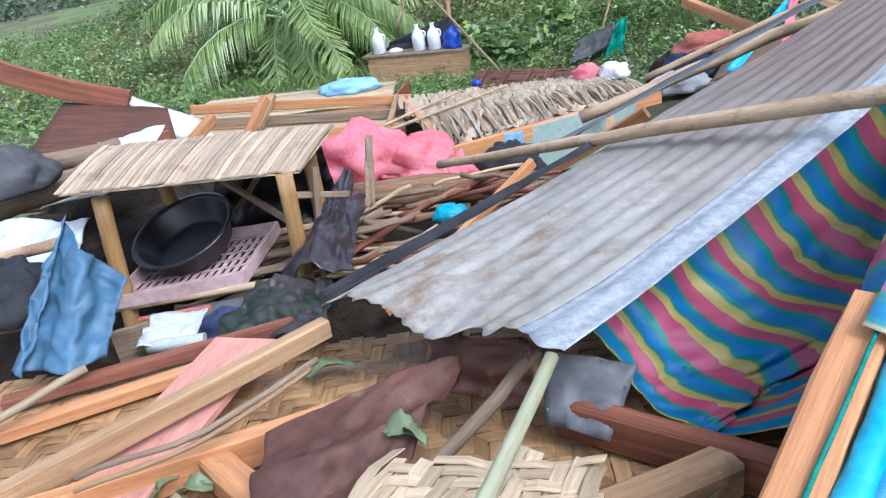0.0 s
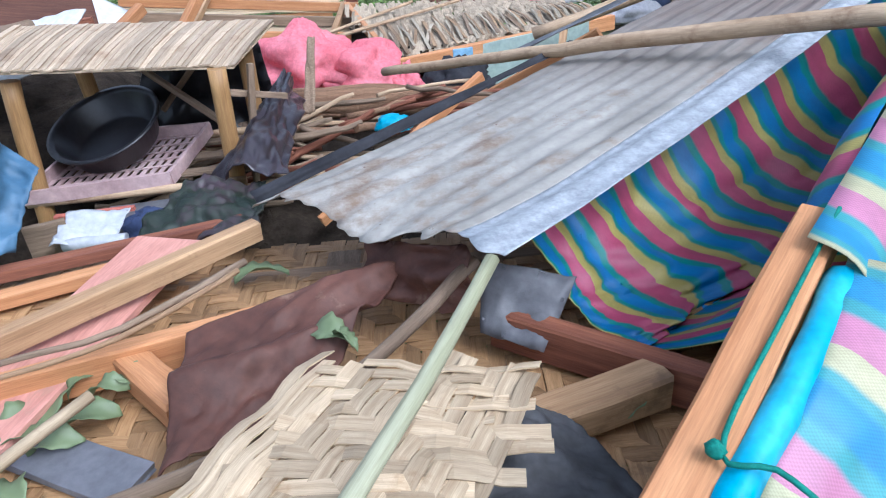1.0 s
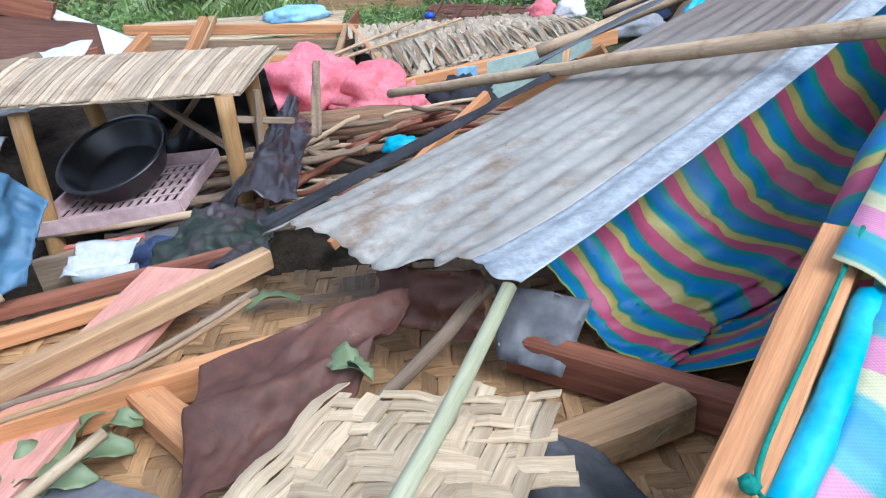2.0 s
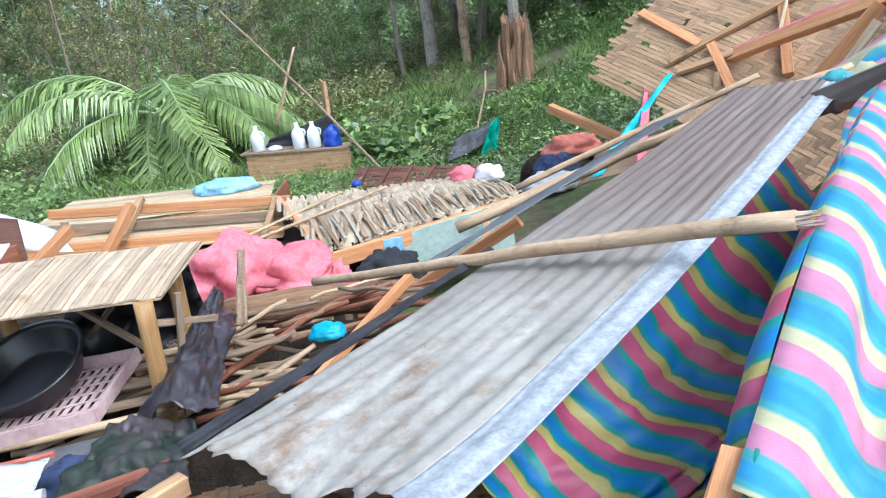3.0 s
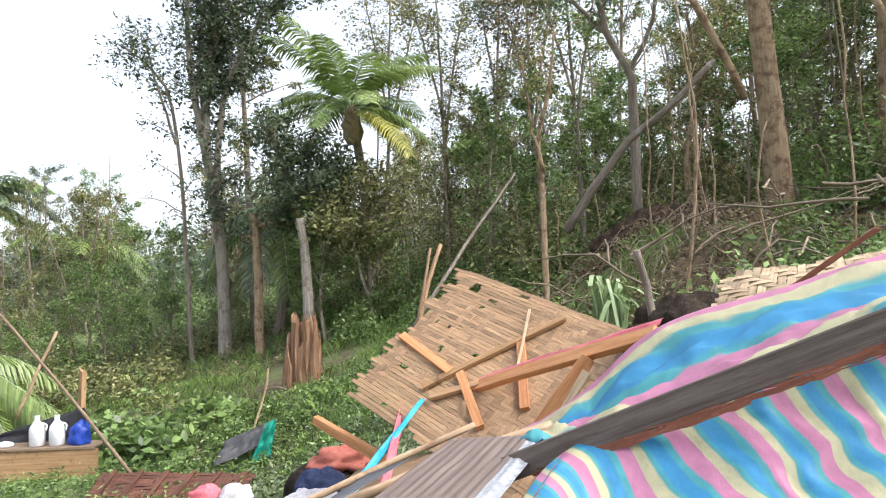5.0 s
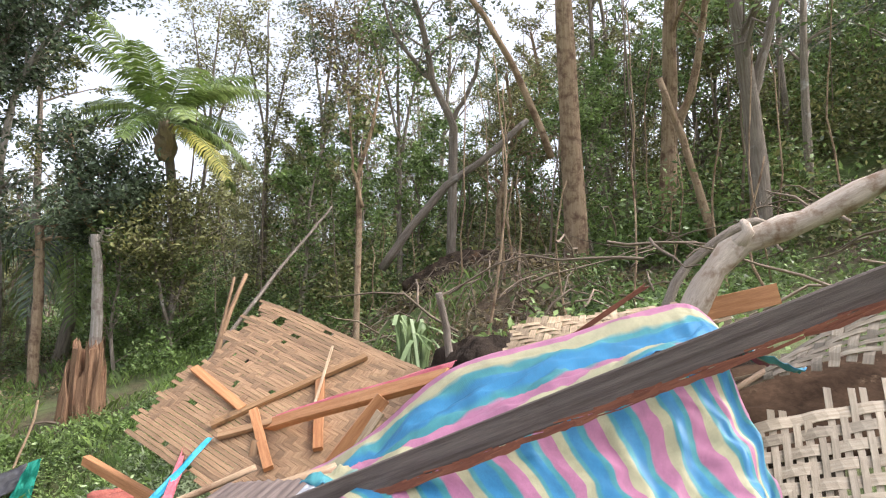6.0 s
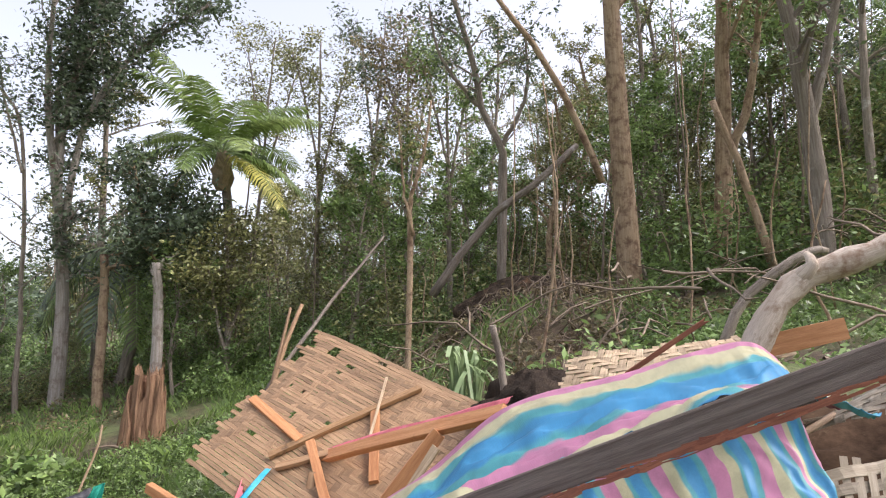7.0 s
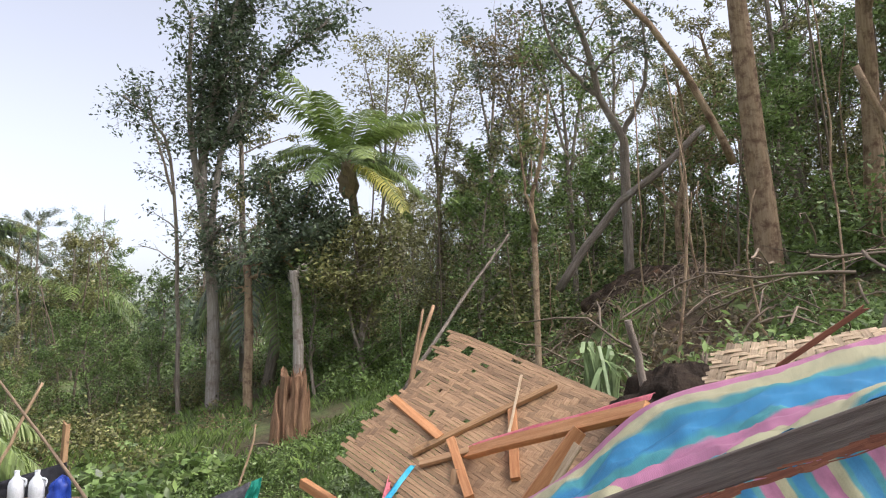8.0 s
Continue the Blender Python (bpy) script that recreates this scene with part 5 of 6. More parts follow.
part("cross_stud", lumber(Shape(), (-1.55, 5.4, 0.4), (-1.6, 6.3, 0.5), 0.06, 0.05), PALE, wall)
part("cross_stud", lumber(Shape(), (-0.55, 5.4, 0.22), (-0.5, 6.5, 0.28), 0.05, 0.04), PALE, wall)
stick("cane", [(-1.0, 5.0, 0.25), (0.1, 5.9, 0.36)], 0.014, 0.012, POLE, "thin pale cane lying over the wall frame", 6, 0.004)
back = thing("fallen_back_roof", "fallen tan mat roof sheet with dark hollow beneath", "roof", (-1.5, 7.8, -0.2))
BF = bilinear((-2.9, 6.9, 0.22), (-0.66, 7.5, 0.06), (-0.62, 8.1, 0.13), (-2.9, 8.4, 0.2))
for k in range(16):
    c = (k + 0.5) / 16
    part("slat", ribbon(Shape(), [BF(t, c) + V((0, 0, 0.01 * rng.random())) for t in (0, 0.33, 0.66, 1)], 0.1, (0, 1, 0), 0.006), STRIP, back)
part("rafter", lumber(Shape(), (-2.7, 6.95, 0.16), (-0.72, 7.52, 0.0), 0.05, 0.06), FRESH, back)
part("gable_board", lumber(Shape(), (-0.62, 7.5, -0.05), (-0.5, 8.2, -0.02), 0.03, 0.26), RED_OLD, back)
part("prop", lumber(Shape(), (-2.6, 7.2, -0.4), (-2.6, 7.2, 0.24), 0.06, 0.06), OLD, back)
heap("pale_blue_cloth", (-1.15, 7.95, 0.17), (0.32, 0.2, 0.1), BLUECL, "pale blue cloth lying on the fallen roof", "cloth", 7.0)

# ---- bench with jugs ----
bench = thing("wooden_bench", "tan wooden bench with a deep front board", "bench", (-0.45, 10.9, -0.5))
part("front_board", lumber(Shape(), (-1.2, 10.73, -0.13), (0.32, 10.33, -0.2), 0.03, 0.42), PALE, bench)
part("top", lumber(Shape(), (-1.22, 10.92, 0.095), (0.34, 10.52, 0.025), 0.44, 0.03), OLD, bench)
for p in ((-1.15, 10.75), (0.22, 10.42), (-1.1, 11.05), (0.28, 10.7)):
    part("leg", lumber(Shape(), (*p, -0.6), (*p, 0.0), 0.07, 0.07), OLD, bench)


def jug(x, y, z, h=0.36):
    s = Shape()
    prof = [(0.0, 0.0), (0.085, 0.0), (0.095, 0.02), (0.095, 0.55), (0.085, 0.68), (0.05, 0.82), (0.03, 0.9), (0.03, 1.0), (0.0, 1.0)]
    lathe(s, [(r * h / 0.36, q * h) for r, q in prof], (x, y, z), seg=20)
    root = thing("water_jug", "white plastic water jug standing on the bench", "jug", (x, y, z), "jugs on the bench")
    part("body", s, JUG, root, smooth=True)
    part("handle", tube(Shape(), curve([(x + 0.05, y - 0.03, z + h * 0.8), (x + 0.11, y - 0.05, z + h * 0.72), (x + 0.1, y - 0.05, z + h * 0.5)], 6), 0.012, 6), JUG, root, smooth=True)
    part("cap", lathe(Shape(), [(0.0, h), (0.034, h), (0.034, h * 1.06), (0.0, h * 1.06)], (x, y, z), seg=14), JUG, root)


jug(-1.0, 10.82, 0.1)
jug(-0.39, 10.68, 0.073)
jug(-0.16, 10.62, 0.065)
heap("blue_bag", (0.1, 10.56, 0.14), (0.14, 0.1, 0.2), ROYAL, "royal blue plastic bag on the bench", "bag", 3.0)
heap("white_bowl", (-0.76, 10.75, 0.11), (0.11, 0.1, 0.05), WHITEPAPER, "white upturned bowl on the bench", "bowl", 1.0, 0.05)
cloth("black_plastic_sheet", lambda u, v: bilinear((-1.0, 11.2, 0.0), (0.2, 11.0, 0.0), (0.15, 11.05, 0.46), (-0.85, 11.2, 0.2))(u, v), 14, 8, BLACKCL, "black plastic sheet behind the jugs", "sheet", 0.004, crease=0.05, freq=3)
timber("split_post", (0.08, 11.2, -0.5), (0.12, 11.22, 0.97), 0.09, 0.07, PALE, "pale broken post standing behind the bench", chip=0.04, category="post")
stick("leaning_cane", [(-1.3, 12.25, 2.2), (-0.3, 11.1, 1.0), (0.72, 9.85, -0.3)], 0.016, 0.022, OLD, "long tan stem leaning down past the bench", 10, 0.01)
stick("leaning_cane", [(-0.75, 11.8, 0.3), (-0.25, 11.9, 1.5)], 0.025, 0.02, POLE, "thin tan stem standing in the palm leaves", 6, 0.01)

# ---- fallen brown wall panel and washing ----
bp = thing("brown_wall_panel", "fallen brown woven wall panel with dark battens", "panel", (1.2, 9.3, -0.5))
BPF = bilinear((0.14, 9.0, -0.42), (1.75, 8.54, -0.44), (2.12, 9.16, -0.33), (0.39, 9.69, -0.17))
woven(bp, BPF, 12, 8, DARKRED, 0.01, 0.006, fill=0.95)
for k in range(6):
    u = 0.06 + 0.17 * k
    part("batten", lumber(Shape(), BPF(u, 0) + V((0, 0, 0.02)), BPF(u + 0.02, 1) + V((0, 0, 0.02)), 0.05, 0.03), DARKRED, bp)
cloth("black_sheet", lambda u, v: bilinear((1.7, 10.2, -0.42), (2.4, 10.25, -0.2), (2.48, 10.45, 0.06), (1.95, 10.5, -0.12))(u, v), 20, 14, GREYCL, "dark grey plastic sheet tilted on the grass", "sheet", 0.004, crease=0.04, freq=3)
cloth("green_cloth", lambda u, v: bilinear((2.2, 10.2, -0.45), (2.5, 10.2, -0.38), (2.6, 10.23, 0.14), (2.46, 10.23, 0.1))(u, v), 12, 16, GREENCL, "bright green net cloth hanging on a stick", "cloth", 0.004, crease=0.05, freq=3)
stick("washing_stick", [(2.35, 11.2, -0.4), (2.68, 11.4, 0.4), (2.74, 11.45, 0.75)], 0.018, 0.015, POLE, "thin pale stick in the grass", 5, 0.004)
heap("red_clothes", (2.72, 7.45, 0.08), (0.32, 0.26, 0.16), REDCL, "faded red clothes in a pile", "clothes", 2.0, 0.3)
heap("navy_clothes", (2.38, 7.05, -0.02), (0.24, 0.22, 0.15), NAVYCL, "navy blue clothes in a pile", "clothes", 5.0, 0.3)
heap("white_clothes", (2.2, 6.78, -0.1), (0.26, 0.2, 0.12), WHITECL, "white clothes in a pile", "clothes", 7.0, 0.3)
heap("clothes_pile_base", (2.7, 7.6, -0.2), (0.5, 0.5, 0.3), SOIL, "dark soil heap under the clothes", "soil", 7.0, 0.2)
timber("orange_beam", (2.32, 6.95, 0.64), (2.72, 5.85, 0.36), 0.07, 0.09, FRESH, "orange sawn beam end pointing out of the wreck")
timber("prop_block", (2.6, 5.9, -0.1), (2.6, 5.9, 0.35), 0.08, 0.08, OLD, "old timber prop under the beam")
cloth("tan_mat_piece", lambda u, v: bilinear((1.7, 4.6, 0.42), (2.2, 3.9, 0.7), (2.7, 4.6, 0.75), (2.3, 5.6, 0.45))(u, v), 8, 8, STRIP_BROWN, "tan bamboo mat piece beside the tin", "mat", 0.006, crease=0.02, freq=2)
cloth("aqua_ribbon", lambda u, v: bilinear((1.75, 4.5, 0.5), (1.85, 4.5, 0.5), (2.75, 5.2, 1.02), (2.7, 5.2, 1.02))(u, v), 4, 16, AQUA, "aqua plastic strip stretched to the rail", "strip", 0.002, crease=0.02, freq=3)
cloth("pink_ribbon", lambda u, v: bilinear((1.95, 4.2, 0.6), (2.02, 4.2, 0.6), (2.72, 5.5, 0.95), (2.66, 5.5, 0.98))(u, v), 4, 16, PINKNET, "pink net strip stretched to the rail", "strip", 0.002, crease=0.03, freq=3, seed=4)

# ---- fallen bamboo wall ----
big = thing("fallen_bamboo_wall", "fallen tan woven bamboo wall panel with frayed edges", "wall panel", (3.0, 5.0, 0.3))
PA, PB, PD = V((3.75, 6.35, 2.05)), V((4.19, 4.12, 1.41)), V((2.35, 5.88, 0.97))
PC = V((2.85, 3.75, 0.4))
panel0 = bilinear(PA, PB, PC, PD)


def panel_fn(u, v):
    return panel0(u, v) + V((-0.5, -0.33, 0.8)) * (0.05 * math.sin(2.5 * u + 1) * v + 0.02 * fbm(u * 2, v * 2))


def frayed(c, a, b):
    start = 0.10 * rng.random() + (0.06 if 0.35 < c < 0.5 else 0)
    gap = rng.random()
    if gap < 0.22:
        g = rng.uniform(0.1, 0.4)
        return [(start - 0.06, g), (g + rng.uniform(0.02, 0.06), b)]
    return [(start - 0.08, b)]


def upper_only(c, a, b):
    return [(0.02 + 0.05 * rng.random(), 1.0)] if c > 0.5 else [(rng.uniform(0.05, 0.3), rng.uniform(0.5, 0.95))] if rng.random() < 0.35 else []


woven(big, panel_fn, 46, 34, STRIP_BROWN, 0.03, 0.002, fill=0.95, cut=frayed, cut2=upper_only)
PN = V((-0.5, -0.33, 0.8))
for a, b, w, m in (((0.0, 0.58), (0.36, 0.64), 0.075, FRESH), ((0.30, 0.78), (0.62, 0.08), 0.06, STRIP_FLOOR), ((0.52, 0.3), (0.72, 0.62), 0.07, FRESH), ((0.4, 0.62), (0.62, 0.8), 0.07, FRESH), ((0.36, 0.8), (0.5, 0.62), 0.06, PALE)):
    part("batten", lumber(Shape(), panel_fn(*a) + PN * 0.03, panel_fn(*b) + PN * 0.03, w, 0.035, PN), m, big)
part("loose_splinter", lumber(Shape(), panel_fn(0.47, 0.12) + PN * 0.05, panel_fn(0.62, 0.5) + PN * 0.08, 0.02, 0.01, PN), STRIP, big)
part("strut", lumber(Shape(), (4.3, 4.9, 0.7), panel_fn(0.7, 0.2) - PN * 0.05, 0.06, 0.06), OLD, big)
part("strut", lumber(Shape(), (3.5, 6.4, 0.0), panel_fn(0.1, 0.3) - PN * 0.05, 0.06, 0.06), OLD, big)
timber("tarp_rail", (2.96, 5.95, 0.82), (3.3, 3.2, 1.56), 0.05, 0.1, RAIL, "orange sawn rail with the tarpaulin edge along its top", up=(0.5, 0.23, 0.61), bow=0.03)
timber("pale_plank", (2.95, 3.85, 0.95), (3.16, 3.7, 1.33), 0.11, 0.02, STRIP, "pale plank between the rail and the tarpaulin", up=(-0.6, -0.5, 0.6), category="board")
timber("short_prop", (2.75, 4.7, 0.4), (2.95, 4.9, 1.0), 0.07, 0.07, PALE, "short pale timber prop under the rail")
timber("red_prop", (2.75, 4.0, 0.7), (3.2, 3.7, 1.4), 0.06, 0.09, FRESH, "orange timber slanting under the rail")
cloth("tarp_edge_strip", lambda u, v: bilinear((2.985, 5.9, 0.865), (3.03, 5.9, 0.9), (3.37, 3.2, 1.645), (3.325, 3.2, 1.605))(u, v) + V((0.5, 0.23, 0.61)) * 0.035 * math.sin(math.pi * v), 4, 20, PINKNET, "pink tarpaulin hem along the rail", "hem", 0.002, crease=0.02, freq=3)
stick("panel_stick", [(3.14, 6.36, 1.2), (3.38, 6.55, 1.85), (3.62, 6.67, 2.34)], 0.03, 0.02, STRIP_BROWN, "split stake standing beside the bamboo wall", 5, 0.004)
stick("panel_stick", [(3.14, 6.4, 1.2), (3.48, 6.62, 2.3)], 0.022, 0.014, STRIP_BROWN, "thin split stake standing beside the bamboo wall", 5, 0.004)
stick("leaning_pole", [(3.3, 6.8, 1.45), (4.05, 7.1, 2.25), (4.64, 7.3, 2.87), (5.1, 7.5, 3.3)], 0.024, 0.012, BARK_GREY, "grey leaning stem behind the bamboo wall", 10, 0.01)

# ---- torn weave, hollow and dead wood on the right of the tarpaulin ----
tw = thing("torn_wall_weave", "torn greyed bamboo weave curling beside the tarpaulin", "wall panel", (3.4, 1.3, 0.6))
TW = bilinear((3.05, 1.72, 1.33), (3.95, 0.75, 1.56), (3.45, 0.55, 0.9), (2.75, 1.5, 0.85))


def tw_fn(u, v):
    return TW(u, v) + V((0.1, 0.05, 0.1)) * math.sin(1.6 * u + 0.5) * (1 - v)


woven(tw, tw_fn, 12, 30, STRIP_GREY, 0.04, 0.004, fill=0.66, cut=ragged(-0.08, 1.05, 0.1), cut2=ragged(-0.12, 1.0, 0.22), thick=0.003)
TW2 = bilinear((3.8, 1.62, 1.66), (4.15, 0.85, 2.05), (3.95, 0.85, 1.75), (3.75, 1.6, 1.62))
woven(tw, lambda u, v: TW2(u, v) + V((0, 0, 0.06 * math.sin(3 * u))), 6, 12, STRIP_GREY, 0.05, 0.006, fill=0.62, cut=ragged(-0.3, 1.05, 0.1), cut2=ragged(-0.05, 1.35, 0.3), thick=0.003)
# Very dark matt brown with lighter patches, for the hollow.
DARKMAT = surface("dark_brown_mat", (0.03, 0.018, 0.011), (0.1, 0.062, 0.038), 5.0, rough=1.0, spec=0.08, bump=0.6, stain=(0.16, 0.11, 0.07), stain_scale=9, stain_cut=0.66)
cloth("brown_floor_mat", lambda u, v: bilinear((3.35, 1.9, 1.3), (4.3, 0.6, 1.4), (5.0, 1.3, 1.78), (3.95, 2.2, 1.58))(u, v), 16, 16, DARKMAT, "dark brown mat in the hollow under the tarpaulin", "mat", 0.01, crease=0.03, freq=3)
stick("mat_pole", [(3.3, 1.75, 1.45), (3.95, 1.55, 1.72)], 0.016, 0.014, OLD, "grey pole in the hollow", 5, 0.004)
for k in range(12):
    u = k / 11
    p = V((3.35, 1.95, 1.5)).lerp(V((3.75, 1.72, 1.62)), u)
    solid("loose_strip", ribbon(Shape(), [p, p + V((0.06, -0.1, 0.01 + 0.02 * rng.random()))], 0.02, (1, 0, 0), 0.003), STRIP_GREY, "loose bamboo strip over the hollow", "strip", "loose strips")
ds = Shape()
tube(ds, curve([(4.5, 2.45, 1.75), (4.6, 2.36, 2.02), (4.76, 2.2, 2.34), (4.95, 1.9, 2.47), (5.2, 1.5, 2.72), (5.5, 0.95, 3.0)], 16, 0.008), [(0.092 - 0.035 * i / 16) * (1 + 0.12 * math.sin(i * 2.3)) for i in range(17)], 12, 0.12)
tube(ds, curve([(4.76, 2.2, 2.34), (4.74, 2.1, 2.42), (4.78, 2.15, 2.5)], 4, 0.003), [0.06, 0.05, 0.04, 0.03, 0.02], 8)
tube(ds, curve([(5.2, 1.5, 2.72), (5.2, 1.35, 2.6), (5.3, 1.2, 2.5)], 4), [0.05, 0.045, 0.04, 0.035, 0.03], 8)
solid("dead_branch", ds, BARK_WHITE, "thick bleached dead branch with a fork over the tarpaulin", "branch", smooth=True)
stick("split_branch", [(4.15, 1.35, 1.9), (4.6, 1.15, 2.2), (5.0, 0.9, 2.6)], 0.05, 0.06, BARK_WHITE, "pale split branch behind the weathered beam", 8, 0.01, category="branch")
stick("curled_branch", [(6.0, 3.5, 1.9), (6.15, 3.35, 2.35), (6.45, 3.0, 2.72), (6.6, 2.85, 2.75)], 0.05, 0.035, BARK_GREY, "grey curled branch behind the dead wood", 8, 0.01, category="branch")
stick("upright_stick", [(4.04, 3.95, 1.3), (4.05, 4.05, 1.62), (4.05, 4.1, 1.85), (4.0, 4.12, 2.09)], 0.032, 0.026, BARK_GREY, "grey crooked stick standing by the soil heap", 8, 0.006)
timber("orange_board", (4.55, 2.4, 1.93), (5.0, 2.05, 2.06), 0.03, 0.13, FRESH, "orange sawn board behind the tarpaulin ridge", category="board")
timber("broken_board", (4.1, 2.95, 1.78), (4.4, 2.6, 2.1), 0.07, 0.03, RED_OLD, "broken red board sticking up behind the ridge", chip=0.03, category="board")
mt = thing("pale_mat_edge", "pale bamboo mat edge behind the tarpaulin ridge", "mat", (4.2, 3.0, 1.4))
MT = bilinear((4.0, 3.45, 1.62), (4.9, 2.3, 1.9), (5.1, 2.6, 2.02), (4.2, 3.5, 1.86))
woven(mt, MT, 8, 24, STRIP, 0.03, 0.005, fill=0.85, cut2=ragged(-0.05, 1.2, 0.2))
heap("soil_mound", (4.45, 4.0, 1.38), (0.6, 0.45, 0.36), SOIL, "dark root soil heap beside the bamboo wall", "soil", 4.0, 0.2, 60, 30)
heap("soil_mound", (4.6, 2.6, 0.9), (0.8, 0.9, 1.0), SOIL, "dark soil bank under the tarpaulin ridge", "soil", 8.0, 0.15, 40, 20)

sl = thing("strap_leaf_plant", "broken plant with long pale green strap leaves", "plant", (4.45, 5.0, ground_z(4.45, 5.0)))
for k in range(26):
    a = rng.uniform(0, 6.28)
    o = V((4.45 + rng.uniform(-0.1, 0.1), 5.0 + rng.uniform(-0.15, 0.15), 1.2))
    e = V((math.cos(a), math.sin(a), 0))
    h = rng.uniform(0.45, 0.72)
    pts = curve([o, o + e * 0.1 + V((0, 0, h)), o + e * rng.uniform(0.25, 0.45) + V((0, 0, h * rng.uniform(0.35, 1.0)))], 7)
    part("leaf", ribbon(Shape(), pts, rng.uniform(0.02, 0.045), e.cross(V((0, 0, 1))), 0.003), PALELEAF, sl)

# ---- broken stump ----
st = thing("broken_stump", "splintered red-brown broken tree stump with a ragged top", "stump", (3.65, 12.75, -0.2))
for k in range(64):
    a = 2 * math.pi * k / 64 + rng.uniform(-0.2, 0.2)
    rr = rng.uniform(0.05, 0.34)
    h = rng.uniform(1.0, 1.6) if math.cos(a) > -0.2 else rng.uniform(0.5, 1.35)
    p = V((3.6 + rr * 1.1 * math.cos(a), 12.75 + rr * math.sin(a), -0.25))
    q = V((3.6 + rr * math.cos(a) + rng.uniform(-0.08, 0.14), 12.75 + rr * 0.95 * math.sin(a), h))
    thick = rng.choice((0.03, 0.04, 0.05, 0.07, 0.1))
    part("splinter", tube(Shape(), curve([p, p.lerp(q, 0.5), q], 7, 0.02), [thick * q2 * rng.uniform(0.8, 1.15) for q2 in (1.3, 1, 0.95, 0.85, 0.8, 0.65, 0.4, 0.05)], 5, 0.2), STUMPWOOD, st, smooth=True)
for k in range(9):
    a = 0.7 * k + rng.uniform(-0.2, 0.2)
    p = V((3.62 + 0.2 * math.cos(a), 12.72 + 0.2 * math.sin(a), -0.3))
    q = V((3.64 + 0.22 * math.cos(a) + rng.uniform(-0.05, 0.08), 12.72 + 0.2 * math.sin(a), rng.uniform(0.9, 1.5)))
    part("torn_slab", lumber(Shape(), p, q, rng.uniform(0.1, 0.2), rng.uniform(0.05, 0.1), (math.cos(a), math.sin(a), 0), 0.015, 7, chip=0.16), STUMPWOOD, st)
rs = Shape()
for k in range(40):
    a = rng.uniform(0, 6.28)
    p = V((3.7 + 0.3 * math.cos(a), 12.6 + 0.3 * math.sin(a), rng.uniform(-0.2, 0.35)))
    q = p + V((math.cos(a) * rng.uniform(0.2, 0.7), math.sin(a) * rng.uniform(0.2, 0.6) - 0.2, rng.uniform(-0.5, 0.15)))
    tube(rs, curve([p, p.lerp(q, 0.5) + V((0, 0, 0.08)), q], 5, 0.03), [0.03, 0.028, 0.024, 0.02, 0.014, 0.006], 5)
part("roots", rs, STEM, st, smooth=True)
heap("root_soil", (3.85, 12.2, -0.15), (0.75, 0.6, 0.38), SOIL, "dark clod of roots and soil at the stump", "soil", 2.0, 0.35, 48, 24)

# ---- palms ----
palm("fallen young coconut palm with bright green arching fronds", (-2.75, 13.6, 0), (-2.8, 13.55, 0.62), 0.14, 20, 3.3, 1.9, 1.5, (FROND, FROND_LIGHT, FROND), (0.25, -0.12, 0), 64, 0.045, (0.2, 1.1))
palm("tall distant coconut palm bending in the wind", (-5.0, 43.4, 0), (-5.9, 42.4, 7.5), 0.2, 20, 4.0, 1.7, 0.9, (LEAF_DARK, FROND), (0.3, 0, 0), 30, 0.12, (-0.5, 1.7))
palm("coconut palm with yellow-green fronds swept by wind", (6.2, 16.7, 0), (5.85, 16.3, 6.5), 0.12, 22, 2.5, 1.3, 0.7, (FROND, FROND_LIGHT, FROND), (0.12, -0.03, 0.05), 46, 0.055, (-0.5, 2.0), low=FROND_YEL)
palm("low coconut palm with drooping dark fronds among trunks", (4.6, 19.5, 0), (4.55, 19.3, 4.3), 0.14, 12, 3.2, 2.6, 1.2, (FROND, LEAF_DARK, FROND), (0, 0, 0), 34, 0.06, (-0.6, 0.4))
palm("half-hidden coconut palm behind the woods", (-1.0, 33.0, 0), (-0.6, 33.0, 4.2), 0.2, 12, 3.0, 1.8, 1.0, (FROND,), (0.3, 0, 0), 24, 0.08, (0.0, 0.8))

# ---- named trees ----
grown_tree("tall tree with a whitish lichen trunk and wind-combed dark crown",
           [([(3.07, 18.7, 0), (3.07, 18.77, 2.2), (2.93, 18.67, 4.1), (2.62, 18.43, 5.8), (2.24, 17.92, 7.84), (2.14, 17.0, 10.1)], 0.19, 0.04),
            ([(2.75, 18.5, 5.0), (2.68, 18.07, 7.2), (3.0, 17.3, 9.2), (3.24, 16.43, 11.0)], 0.09, 0.03),
            ([(2.9, 18.6, 4.6), (3.1, 17.9, 7.2), (3.91, 16.9, 8.77), (5.2, 15.9, 9.9)], 0.09, 0.03),
            ([(2.75, 18.5, 5.2), (2.5, 18.2, 8.0), (2.75, 17.2, 10.6)], 0.07, 0.03)],
           BARK_LICHEN, LEAF_DARK, 28, 1.0, 0.3, 38, 0.13, (0.75, -0.2, 0.5), 0.14)
grown_tree("thin half-bare grey tree beside the tall one",
           [([(2.3, 19.2, 0), (2.2, 19.0, 3.0), (1.81, 18.2, 6.9), (0.69, 18.0, 8.1)], 0.07, 0.02), ([(1.95, 18.4, 5.8), (1.5, 18.1, 7.2), (1.2, 18.0, 8.4)], 0.04, 0.015)],
           BARK_GREY, LEAF_DARK, 14, 0.9, 0.35, 16, 0.11, (-0.2, 0, 0.1), 0.12)
